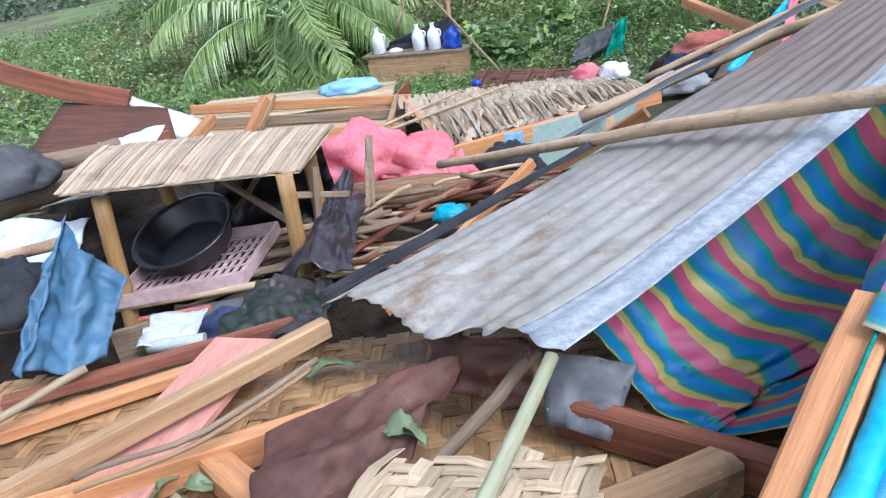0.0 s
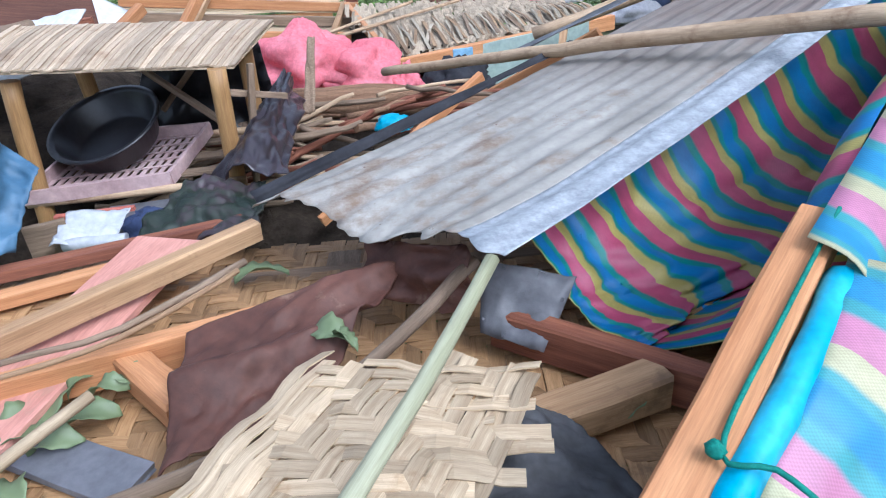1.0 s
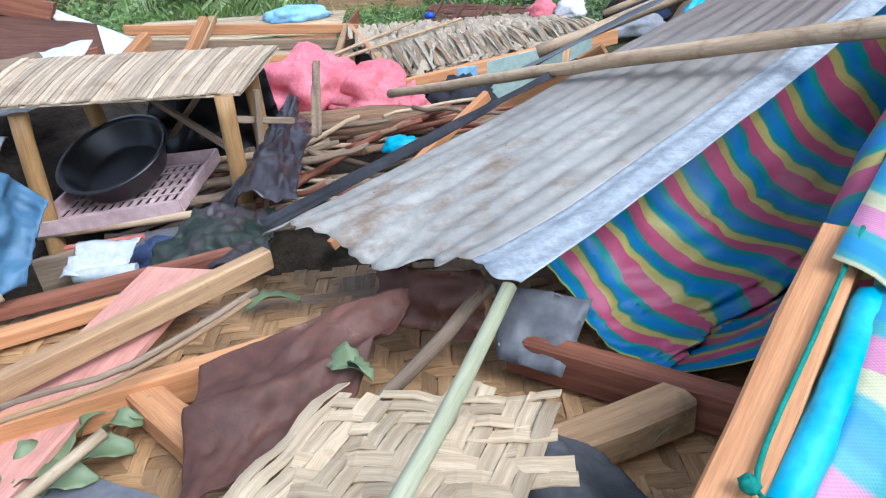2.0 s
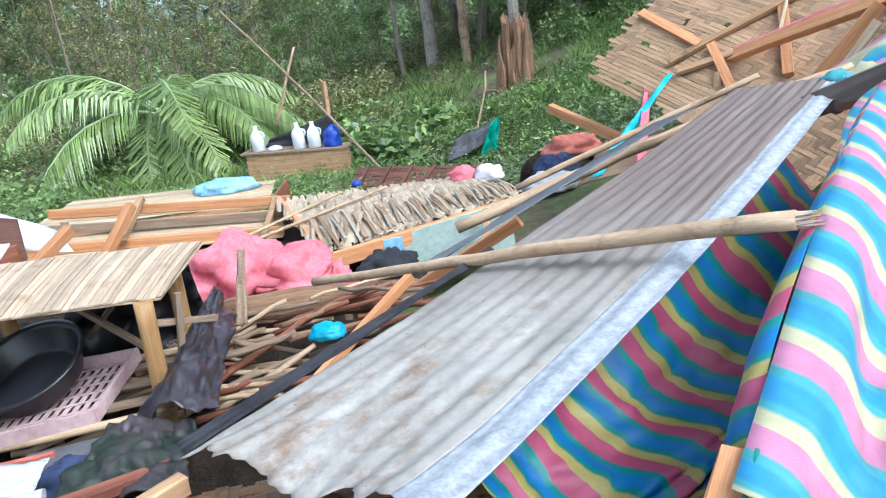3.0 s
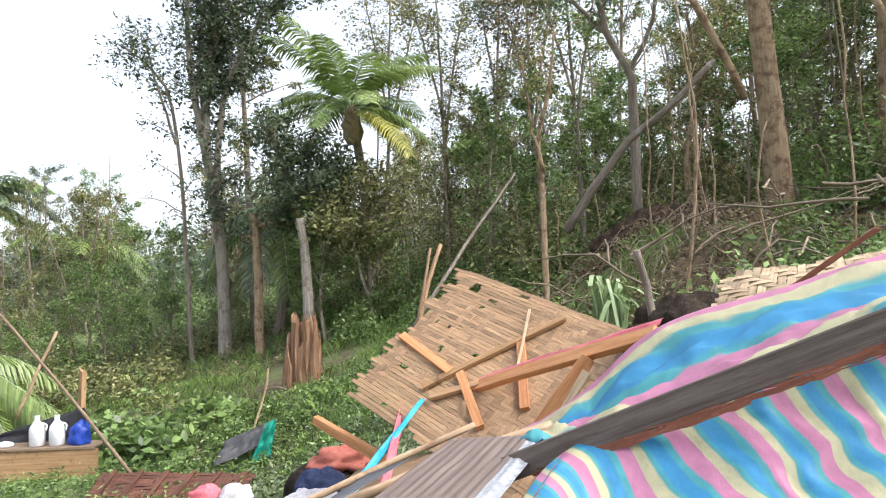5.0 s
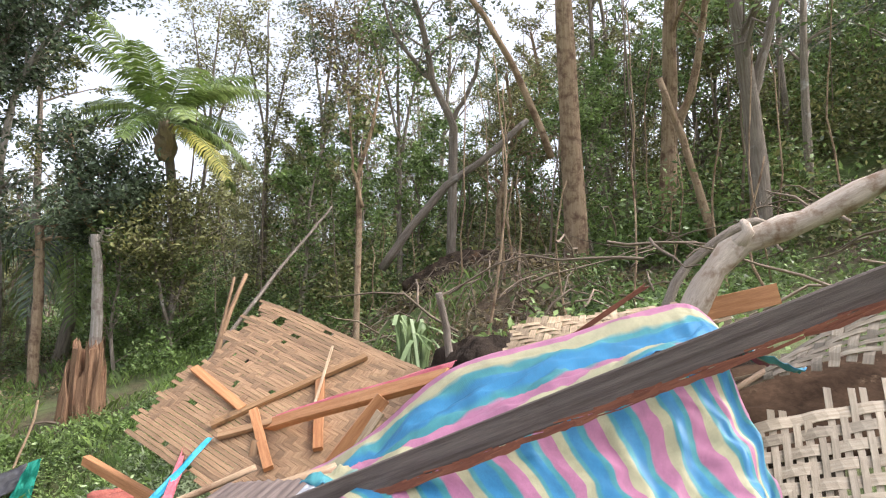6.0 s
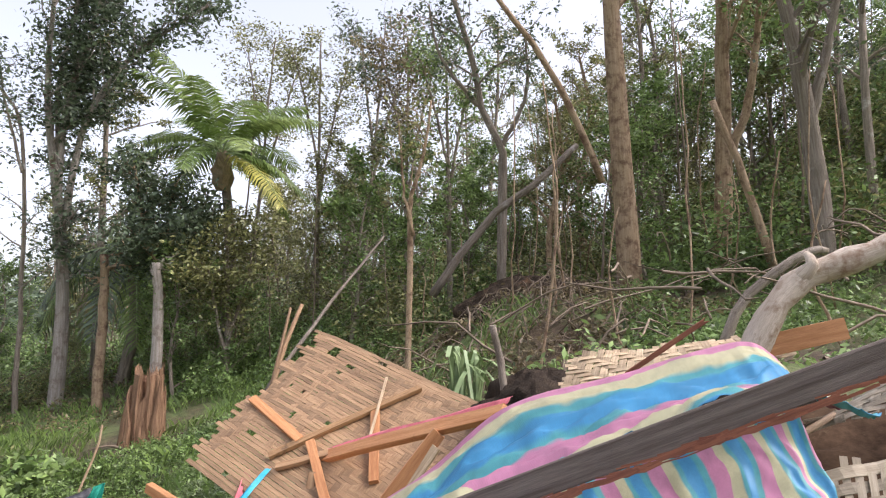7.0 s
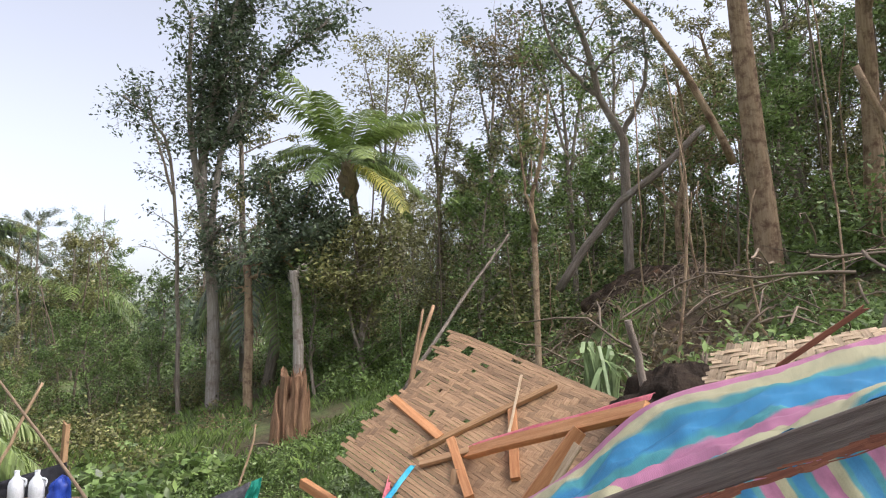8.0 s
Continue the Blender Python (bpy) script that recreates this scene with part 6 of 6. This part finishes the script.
grown_tree("dense dark-leaved tree in front of the palm",
           [([(4.85, 16.6, 0), (4.72, 16.5, 2.8), (4.68, 16.4, 3.7), (4.7, 16.0, 5.3)], 0.13, 0.05), ([(4.7, 16.4, 3.4), (4.2, 16.3, 4.6), (3.9, 16.3, 5.9)], 0.06, 0.02), ([(4.7, 16.4, 3.4), (5.05, 16.0, 4.2), (5.35, 15.8, 4.7)], 0.05, 0.02), ([(4.7, 16.4, 3.2), (4.4, 16.0, 3.8), (4.0, 15.8, 4.2)], 0.05, 0.02)],
           BARK, LEAF_DARK, 13, 0.8, 0.45, 48, 0.13, (0.1, 0, 0.2), 0.14)
grown_tree("olive leafy tree under the palm", [([(5.9, 15.4, 0), (5.85, 15.3, 2.6), (5.65, 15.2, 4.6)], 0.07, 0.03), ([(5.85, 15.3, 2.0), (6.2, 15.2, 3.4), (6.3, 15.1, 4.5)], 0.05, 0.02), ([(5.85, 15.3, 1.6), (5.5, 15.2, 2.8), (5.3, 15.1, 3.6)], 0.04, 0.02)],
           BARK_GREY, LEAF_OLIVE, 12, 0.75, 0.4, 40, 0.11, (0, 0, 0.2), 0.13)
grown_tree("pale leaning broken trunk among the palms", [([(4.41, 15.23, 1.39), (4.36, 15.25, 2.48), (4.24, 15.2, 3.6)], 0.13, 0.09)], BARK_LICHEN, LEAF, 3, 0.4, 0.8, 10, 0.1)
grown_tree("short red-brown trunk beside the tall tree", [([(3.59, 16.82, 0.81), (3.6, 16.85, 2.29), (3.53, 16.76, 3.88)], 0.12, 0.09)], BARK, LEAF_DARK, 4, 0.5, 0.7, 20, 0.11)
tree("slim grey tree beside the tall one", (4.3, 21.0, 0), (3.9, 20.4, 9.2), 0.16, BARK_GREY, LEAF_OLIVE, 13, 2.0, 0.35, 5200, 0.12, (0.4, 0), bend=0.15, spread=0.1)
tree("short broken grey trunk stub among leaves", (7.6, 18.9, 0), (7.35, 18.9, 3.2), 0.17, BARK_GREY, LEAF, 3, 0.6, 0.8, 120, 0.12)
grown_tree("slender forked sapling with pale bark", [([(6.35, 8.88, 0), (6.32, 8.76, 3.5), (6.26, 8.72, 3.93), (6.3, 8.4, 4.9), (6.35, 8.3, 5.6)], 0.055, 0.015), ([(6.34, 8.72, 3.6), (6.15, 8.7, 4.3), (6.02, 8.67, 5.3)], 0.03, 0.01)],
           BARK, LEAF_OLIVE, 7, 0.5, 0.6, 8, 0.08)
tree("big straight trunk with tan peeling bark", (12.09, 9.08, 0), (10.1, 8.12, 12.2), 0.31, BARK, LEAF, 9, 2.6, 0.62, 3200, 0.13, (0.2, 0), bend=0.05, spread=0.1)
grown_tree("tan forked trunk on the slope with broken limbs", [([(13.6, 8.36, 0), (13.5, 7.9, 5.4), (12.85, 7.4, 8.1), (12.4, 7.0, 10.5)], 0.22, 0.08), ([(13.45, 7.8, 5.7), (13.5, 7.2, 7.2), (13.2, 6.7, 9.4)], 0.11, 0.05)],
           BARK, LEAF, 9, 1.6, 0.6, 26, 0.12, (0, 0, 0.3), 0.16)
grown_tree("dark forked tree on the slope", [([(12.5, 5.5, 0), (12.3, 5.47, 4.2), (11.8, 5.37, 6.1), (11.0, 5.3, 7.9), (10.4, 5.2, 9.0)], 0.21, 0.06), ([(11.95, 5.4, 5.6), (12.1, 5.0, 7.2), (12.2, 4.7, 9.0)], 0.1, 0.04)],
           BARK_GREY, LEAF, 10, 1.5, 0.5, 24, 0.12, (0, 0, 0.3), 0.16)
tree("slim grey trunk on the slope", (12.9, 3.3, 0), (12.4, 3.1, 10.6), 0.12, BARK_GREY, LEAF, 10, 2.2, 0.5, 3000, 0.12, (0.1, 0), bend=0.15, spread=0.1)
grown_tree("dark crooked bare-limbed tree behind the bank",
           [([(10.4, 11.4, 0), (10.2, 11.06, 5.4), (10.06, 10.94, 6.16), (9.57, 11.0, 6.98), (9.22, 10.86, 7.84), (8.68, 10.73, 8.8), (8.5, 10.6, 9.6)], 0.11, 0.04), ([(9.57, 11.0, 6.98), (9.3, 11.2, 7.3), (8.7, 11.3, 8.0), (8.3, 11.2, 9.0)], 0.06, 0.02), ([(10.06, 10.94, 6.16), (10.2, 10.3, 7.2), (9.9, 10.0, 8.3)], 0.06, 0.02)],
           BARK_GREY, LEAF_DARK, 9, 0.9, 0.5, 14, 0.11, (-0.2, 0, 0.3), 0.13)
for label, x, y, h, lean, lm in (("tall thin forked tree with sparse olive crown", 9.6, 18.6, 8.4, (-0.6, -0.9), LEAF_OLIVE), ("thin multi-stemmed tree with a small dark crown", 10.2, 17.2, 8.6, (0.1, -1.0), LEAF_DARK),
                                ("slender tree with browned upper leaves", 10.3, 14.9, 7.6, (-0.4, -0.5), LEAF_BROWN), ("slender leafy tree beside the bank", 10.6, 13.4, 7.0, (-0.5, -0.4), LEAF), ("tall slim tree with olive leaves behind the palm", 8.2, 20.5, 9.4, (0.2, -0.8), LEAF_OLIVE)):
    z = ground_z(x, y)
    q = V((x + lean[0], y + lean[1], z + h))
    m = V((x, y, z)).lerp(q, 0.45)
    grown_tree(label, [([(x, y, z), m, q], 0.08, 0.02), ([m, m.lerp(q, 0.5) + V((0.5, 0.1, 0.1)), q + V((1.0, 0.2, -0.4))], 0.05, 0.015), ([m.lerp(q, 0.2), m.lerp(q, 0.6) + V((-0.45, 0, 0)), q + V((-0.9, -0.1, -0.6))], 0.04, 0.015)],
               BARK_GREY, lm, 11, 0.75, 0.35, 30, 0.105, (0.1, 0, 0.3), 0.12)
stick("broken_limb", [(10.8, 8.8, 5.1), (9.68, 8.9, 6.91), (8.66, 9.14, 8.11), (8.2, 9.4, 8.8)], 0.075, 0.035, BARK, "long broken limb hung against the big trunk", 10, 0.02, category="branch")
stick("leaning_log", [(8.42, 11.16, 2.9), (9.17, 10.37, 4.33), (9.84, 9.51, 5.18), (10.6, 9.3, 5.9)], 0.09, 0.06, BARK_GREY, "fallen tan trunk leaning on the bank", 10, 0.03, category="log")
stick("slope_branch", [(12.6, 6.5, 3.4), (12.2, 6.7, 4.9), (11.6, 6.9, 6.4)], 0.09, 0.06, BARK, "pale leaning limb on the slope", 8, 0.02, category="branch")
for k in range(26):
    x, y = rng.uniform(7.0, 13.5), rng.uniform(3.5, 13.0)
    if math.hypot(x, y) < 9.5:
        continue
    z, a, ln = ground_z(x, y), rng.uniform(0, 6.28), rng.uniform(0.8, 2.4)
    stick("hanging_vine", [(x, y, z), (x + 0.3 * math.cos(a), y + 0.3 * math.sin(a), z + ln), (x + 0.2 * math.cos(a + 1), y, z + ln * 2)], rng.uniform(0.012, 0.03), 0.01, BARK, "pale thin stem rising from the bank", 8, 0.04, group="bank stems", category="stem", seg=5)

# ---- woods: a few kinds, repeated ----
kinds = []
for k, (lm, bk, hgt) in enumerate([(LEAF_DARK, BARK_GREY, 9), (LEAF_OLIVE, BARK_GREY, 10), (LEAF, BARK_GREY, 8), (LEAF_BROWN, BARK, 8.5), (LEAF_OLIVE, BARK, 7)]):
    x, y = -30 - 3 * k, -40
    ob = tree(("wind-stripped slender forest tree with sparse dark leaves", "tall thin tree with olive windburnt leaves", "leafy green forest tree", "thin tree with browned leaves", "small olive tree with pale bark")[k],
              (x, y, 0), (x - 0.4, y, ground_z(x, y) + hgt), 0.1 + 0.01 * k, bk, lm, 16, 2.1, 0.3, 5200, 0.115, (0.35, 0), group="woods", bend=0.6, spread=0.095)
    kinds.append(ob)
spots = []
tries = 0
while len(spots) < 30 and tries < 4000:
    tries += 1
    x, y = rng.uniform(-16, 26), rng.uniform(9, 46)
    if math.hypot(x - 0.4, y) < 13 or y < 21.5 - 0.75 * max(0, x - 1.5) or (x < 2.0 and y < 22):
        continue
    if 0.08 < (x - 0.5) / y < 0.46 and y < 27 or x < 0.13 * y:
        continue
    if x > 13 and y < 6 or min([math.hypot(x - a, y - b) for a, b in spots] or [9]) < 1.5:
        continue
    spots.append((x, y))
for x, y in [(14.5, 5.5), (15, 10.5), (17.5, 7), (13, 0.5), (12.2, 11.5)]:
    spots.append((x, y))
for k, (x, y) in enumerate(spots):
    src = kinds[k % len(kinds)]
    far = 0.6 if x < 0.13 * y else 0.8 if x < 0.6 * y else 1.0
    sc = rng.uniform(0.65, 1.0) * far
    copy_thing(src, Matrix.Translation((x, y, ground_z(x, y) - 0.1)) @ Euler((rng.uniform(-0.08, 0.08), rng.uniform(-0.08, 0.08), rng.uniform(-0.6, 0.6))).to_matrix().to_4x4() @ Matrix.Scale(sc, 4))
for k, ob in enumerate(kinds):
    x, y = (20.0 + 2 * k, 30.0 - 3 * k)
    ob.location = (x, y, ground_z(x, y) - 0.1)


# leafy understorey trees, a few kinds, repeated
low = []
for k, (lm, hgt) in enumerate([(LEAF, 4.2), (LEAF_OLIVE, 5.0), (LEAF, 3.8), (LEAF_OLIVE, 4.6)]):
    x, y = -45.0 - 3 * k, -40.0
    low.append(tree(("bushy mid-green understorey tree in the woods", "olive leafy understorey tree in the woods", "bright green understorey tree in the woods", "taller olive-leaved understorey tree in the woods")[k],
                    (x, y, 0), (x - 0.2, y, ground_z(x, y) + hgt), 0.06, BARK_GREY, lm, 15, 1.6, 0.12, 5200, 0.11, (0.25, 0), group="understorey", bend=0.3, spread=0.1))
for k, ob in enumerate(low):
    x, y = 20.0 + 1.5 * k, 14.0 - 2 * k
    ob.location = (x, y, ground_z(x, y) - 0.1)
got = []
while len(got) < 42:
    x, y = rng.uniform(-12, 22), rng.uniform(0, 30)
    r = math.hypot(x - 0.4, y)
    if r < 12.8 or y < 19.5 - 0.8 * max(0, x) or (x < 2.4 and y < 21) or (7.5 < x < 12.6 and 6.5 < y < 11.5) or x < 0.1 * y or (0.05 < (x - 0.5) / y < 0.46 and y < 24):
        continue
    if min([math.hypot(x - a, y - b) for a, b in got] or [9]) < 1.1:
        continue
    got.append((x, y))
for k in range(34):
    x, y = rng.uniform(-6, 7.5), rng.uniform(15.2, 20.5)
    if y < 16.5 and x < 4.2 or 1.6 < x < 5.2 and y < 19.4:
        continue
    copy_thing(low[k % 4], Matrix.Translation((x, y, ground_z(x, y) - 0.1)) @ Euler((0, rng.uniform(-0.1, 0.1), rng.uniform(-3, 3))).to_matrix().to_4x4() @ Matrix.Scale(rng.uniform(0.35, 0.65), 4))
for x, y, sc in ((0.6, 22.0, 0.6), (2.1, 21.6, 0.8), (-0.6, 24.0, 0.6), (4.9, 15.7, 0.75), (5.9, 15.4, 0.62), (5.0, 17.3, 0.85), (6.8, 16.9, 0.6)):
    copy_thing(low[0 if x < 5.5 else 2], Matrix.Translation((x, y, ground_z(x, y) - 0.1)) @ Matrix.Scale(sc, 4))
for k in range(40):
    y = rng.uniform(22, 42)
    x = rng.uniform(-0.42, 0.06) * y
    if -0.21 < x / y < -0.09 and y < 41:
        continue
    copy_thing(low[k % 4] if k % 5 else kinds[k % 3], Matrix.Translation((x, y, ground_z(x, y) - 0.1)) @ Euler((0, rng.uniform(-0.1, 0.1), rng.uniform(-3, 3))).to_matrix().to_4x4() @ Matrix.Scale(rng.uniform(0.8, 1.25) * (1 if k % 5 else 0.7), 4))
for k in range(9):
    x, y = rng.uniform(16.0, 24.0), rng.uniform(1.0, 15.0)
    copy_thing(low[(0, 2, 1, 0)[k % 4]], Matrix.Translation((x, y, ground_z(x, y) - 0.1)) @ Euler((0, rng.uniform(-0.1, 0.1), rng.uniform(-3, 3))).to_matrix().to_4x4() @ Matrix.Scale(rng.uniform(0.8, 1.25), 4))
for k, (x, y) in enumerate(got):
    copy_thing(low[k % 4], Matrix.Translation((x, y, ground_z(x, y) - 0.1)) @ Euler((rng.uniform(-0.1, 0.1), rng.uniform(-0.1, 0.1), rng.uniform(-3, 3))).to_matrix().to_4x4() @ Matrix.Scale(rng.uniform(0.6, 1.15), 4))


def clumps(n, place, width, height, per):
    """Leaf places in dome-shaped clumps over the ground."""
    out = []
    got = 0
    while got < n:
        q = place()
        if q is None:
            continue
        x, y = q
        got += 1
        w, h = width * rng.uniform(0.6, 1.4), height * rng.uniform(0.5, 1.5)
        k = int(per * rng.uniform(0.6, 1.4))
        d = nrng.normal(size=(k, 3))
        d /= np.linalg.norm(d, axis=1)[:, None]
        d[:, 2] = np.abs(d[:, 2])
        rad = nrng.uniform(0.55, 1.05, size=(k, 1))
        out.append(np.array((x, y, ground_z(x, y))) + d * rad * (w, w, h) + nrng.normal(size=(k, 3)) * 0.06)
    return np.concatenate(out)


def zone(x0, x1, y0, y1, rule):
    def pick():
        x, y = rng.uniform(x0, x1), rng.uniform(y0, y1)
        return (x, y) if rule(x, y) else None
    return pick


clear_front = lambda x, y: not (x < 4.6 and y < 9.5) and not (x < 5.4 and y < 6.5) and math.hypot(x, y) > 5.5
leaf_cloud("undergrowth", clumps(360, zone(-9, 15, 12.0, 24, lambda x, y: (y > 15.5 or x > 4.5 or x < -3.5 or rng.random() < 0.25) and not (1.6 < x < 5.2 and y < 19.5)), 0.6, 0.55, 220), 0.1, LEAF, label="mixed green undergrowth at the edge of the woods", category="undergrowth", kind="stuff", base=(3, 17, 0))
leaf_cloud("undergrowth", clumps(260, zone(5, 20, 0, 15, lambda x, y: x - 5 > 0.1 * y and clear_front(x, y) and math.hypot(x - 9.3, y - 9) > 1.6), 0.5, 0.4, 220), 0.085, LEAF, label="green undergrowth on the right-hand slope", category="undergrowth", kind="stuff", base=(10, 7, 2))
leaf_cloud("shrubs", clumps(150, zone(-14, 24, 18, 40, lambda x, y: y > 24 - 0.6 * max(0, x)), 1.3, 1.3, 420), 0.15, LEAF, label="tall green shrubs inside the woods", category="shrubs", kind="stuff", base=(5, 28, 0))
leaf_cloud("shrubs", clumps(150, zone(8, 26, 3, 24, lambda x, y: math.hypot(x, y) > 13.5 and not (8 < x < 12.5 and 7 < y < 11)), 1.1, 1.5, 420), 0.13, LEAF_OLIVE, label="olive windburnt shrubs on the hillside", category="shrubs", kind="stuff", base=(15, 10, 3))
leaf_cloud("shrubs", clumps(210, zone(12.5, 26, -8, 9, lambda x, y: math.hypot(x, y) > 14.5), 1.2, 1.5, 440), 0.13, LEAF, label="dense green shrubs on the hillside", category="shrubs", kind="stuff", base=(16, 2, 4))
leaf_cloud("brush", clumps(260, zone(-9, 5, 12.6, 23, lambda x, y: (y > 15 or x < -3.2 or rng.random() < 0.3) and not (1.6 < x and y < 19.5)), 0.5, 0.6, 190), 0.095, LEAF_OLIVE, label="olive and brown brush between the trees", category="brush", kind="stuff", base=(-2, 17, 0))
leaf_cloud("dry_brush", clumps(130, zone(-6, 14, 7, 22, lambda x, y: y > 16 - 0.8 * max(0, x - 2) and math.hypot(x, y) > 8), 0.45, 0.4, 130), 0.085, LEAF_BROWN, label="dry brown brush among the green", category="brush", kind="stuff", base=(4, 15, 1))
leaf_cloud("leaf_debris", clumps(150, zone(1.3, 4.4, 6.6, 9.6, lambda x, y: x > 1.3 + 0.3 * (9 - y) and not (2.0 < x < 3.1 and y < 7.9)), 0.28, 0.16, 90), 0.1, WILTLEAF, label="torn green leaves and stalks strewn on the ground", category="leaves", kind="stuff", base=(2.8, 8.2, -0.3), aspect=0.25)
leaf_cloud("grassy_weeds", clumps(120, zone(-1.2, 3.2, 8.6, 11.4, lambda x, y: (y > 11.0 or x > 0.6) and (y > 9.9 or x > 2.2)), 0.25, 0.16, 110), 0.08, LEAF, label="low green weeds round the bench", category="weeds", kind="stuff", base=(1, 10, -0.3), aspect=0.3)
leaf_cloud("weeds", clumps(170, zone(-0.6, 5.2, 8.0, 12.2, lambda x, y: (x > 1.0 or y > 11.3) and not (2.2 < x < 2.9 and y < 10.5) and not (1.7 < x < 3.1 and 9.9 < y < 10.9)), 0.3, 0.2, 130), 0.07, LEAF, label="trodden green weeds round the wreck", category="weeds", kind="stuff", base=(2.5, 10, -0.3))
leaf_cloud("broad_leaf_bush", clumps(26, zone(0.2, 2.4, 10.6, 13.2, lambda x, y: True), 0.4, 0.42, 120), 0.16, LEAF, label="low bush with glossy broad leaves behind the bench", category="bush", kind="stuff", base=(1.3, 12.3, -0.3), aspect=0.6)
leaf_cloud("far_woods", clumps(240, zone(-60, 50, 45, 110, lambda x, y: True), 4.0, 5.0, 260), 0.6, LEAF_DARK, label="distant wooded hillside", category="woods", kind="stuff", base=(0, 70, 0))
leaf_cloud("leaf_litter", clumps(220, zone(7, 12, 6.5, 12, lambda x, y: math.hypot(x, y) > 9), 0.5, 0.12, 80), 0.1, LEAF_BROWN, label="brown leaf litter on the bank", category="litter", kind="stuff", base=(9, 9, 2.5))

leaf_cloud("undergrowth", clumps(170, zone(2.5, 12.5, 11.5, 18.5, lambda x, y: x > 5.0 and y > 17.2 - 0.55 * x and math.hypot(x - 3.6, y - 12.7) > 1.0 and math.hypot(x - 10.1, y - 9.8) > 2.0), 0.55, 0.8, 230), 0.1, LEAF, label="leafy green saplings and weeds before the trees", category="undergrowth", kind="stuff", base=(7, 14, 1))
leaf_cloud("weeds", clumps(120, zone(-3.2, 1.2, 8.5, 10.3, lambda x, y: True), 0.26, 0.1, 110), 0.075, LEAF, label="low trampled weeds between the fallen roof and the bench", category="weeds", kind="stuff", base=(-1, 9.4, -0.4), aspect=0.3)
leaf_cloud("undergrowth", clumps(400, zone(-22, -3.0, 7.5, 27, lambda x, y: not (x > -4.6 and y > 11.5 and y < 15)), 0.6, 0.55, 210), 0.1, LEAF, label="bright green undergrowth beyond the wreckage", category="undergrowth", kind="stuff", base=(-8, 13, -0.4))
gb = Shape()
for k in range(24000):
    x, y = rng.uniform(-6, 9), rng.uniform(8.4, 19)
    if rng.random() > 1.15 - (y - 9.8) / 14 or (x < 2.6 and y < 10.2) or (x < 1.0 and y < 11.1) or fbm(x * 0.7, y * 0.7, 4.0) < -0.12:
        continue
    z = ground_z(x, y)
    a = rng.uniform(0, 6.28)
    h = rng.uniform(0.08, 0.26)
    dx, dy, b = math.cos(a), math.sin(a), rng.uniform(0.3, 0.9) * h
    n = len(gb.v)
    gb.v += [(x - dy * 0.01, y + dx * 0.01, z), (x + dy * 0.01, y - dx * 0.01, z), (x + dx * b * 0.4 + dy * 0.006, y + dy * b * 0.4, z + h * 0.7), (x + dx * b, y + dy * b, z + h)]
    gb.f += [(n, n + 1, n + 2), (n, n + 2, n + 3)]
    gb.uv += [[(0, 0)] * 3] * 2
solid("grass", gb, GRASS, "bright green tufted grass on the slope", "grass", kind="stuff", origin=(2, 14, 0))

# thin stems, vines and bank twigs
for k in range(230):
    x, y = rng.uniform(-10, 22), rng.uniform(2, 34)
    if math.hypot(x, y) < 11.5 or y < 19 - 0.95 * max(0, x) or (x < 3 and y < 20):
        continue
    z, h = ground_z(x, y), rng.uniform(2.0, 6.5)
    lx, ly = rng.uniform(-0.7, 0.5), rng.uniform(-0.4, 0.4)
    r = rng.uniform(0.012, 0.04)
    stick("sapling", [(x, y, z - 0.1), (x + lx * 0.3, y + ly * 0.5, z + h * 0.5), (x + lx, y + ly, z + h)], r, r * 0.4, STEM, "thin bare sapling or vine in the woods", 6, 0.03, group="saplings", category="sapling", seg=5)
tg = Shape()
for k in range(150):
    x, y = rng.gauss(9.2, 1.3), rng.gauss(9.0, 1.0)
    z = ground_z(x, y)
    a, ln = rng.uniform(0, 6.28), rng.uniform(0.3, 1.3)
    e = V((x + math.cos(a) * ln, y + math.sin(a) * ln, 0))
    e.z = ground_z(e.x, e.y) + rng.uniform(0.0, 0.5)
    tube(tg, curve([(x, y, z), V((x, y, z)).lerp(e, 0.5) + V((0, 0, rng.uniform(0.1, 0.4))), e], 5, 0.03), [0.014, 0.012, 0.011, 0.009, 0.007, 0.004], 4, 0, False)
for k in range(110):
    x, y = rng.uniform(5.5, 14), rng.uniform(1, 8)
    if math.hypot(x, y) < 6:
        continue
    z = ground_z(x, y) + rng.uniform(0, 1.2)
    a, ln = rng.uniform(0, 6.28), rng.uniform(0.5, 2.0)
    e = V((x + math.cos(a) * ln, y + math.sin(a) * ln, z + rng.uniform(-0.4, 0.6)))
    tube(tg, curve([(x, y, z), V((x, y, z)).lerp(e, 0.5) + V((0, 0, rng.uniform(-0.1, 0.3))), e], 5, 0.03), [0.016, 0.015, 0.013, 0.011, 0.008, 0.004], 4, 0, False)
solid("bank_twigs", tg, STEM, "tangle of dry twigs and fallen branches on the bank", "twigs", kind="stuff", smooth=True, origin=(9, 8, 2))
BANK = surface("brown_root_bank", (0.03, 0.022, 0.016), (0.13, 0.095, 0.068), 6.0, spec=0.1, rough=1.0, bump=0.9, height=0.04, stain=(0.17, 0.09, 0.05), stain_scale=3, stain_cut=0.62)
heap("soil_bank", (10.15, 9.9, 2.48), (1.6, 0.8, 0.8), BANK, "dark exposed soil bank under the trees", "soil", 12.0, 0.14, 90, 40, -0.7)
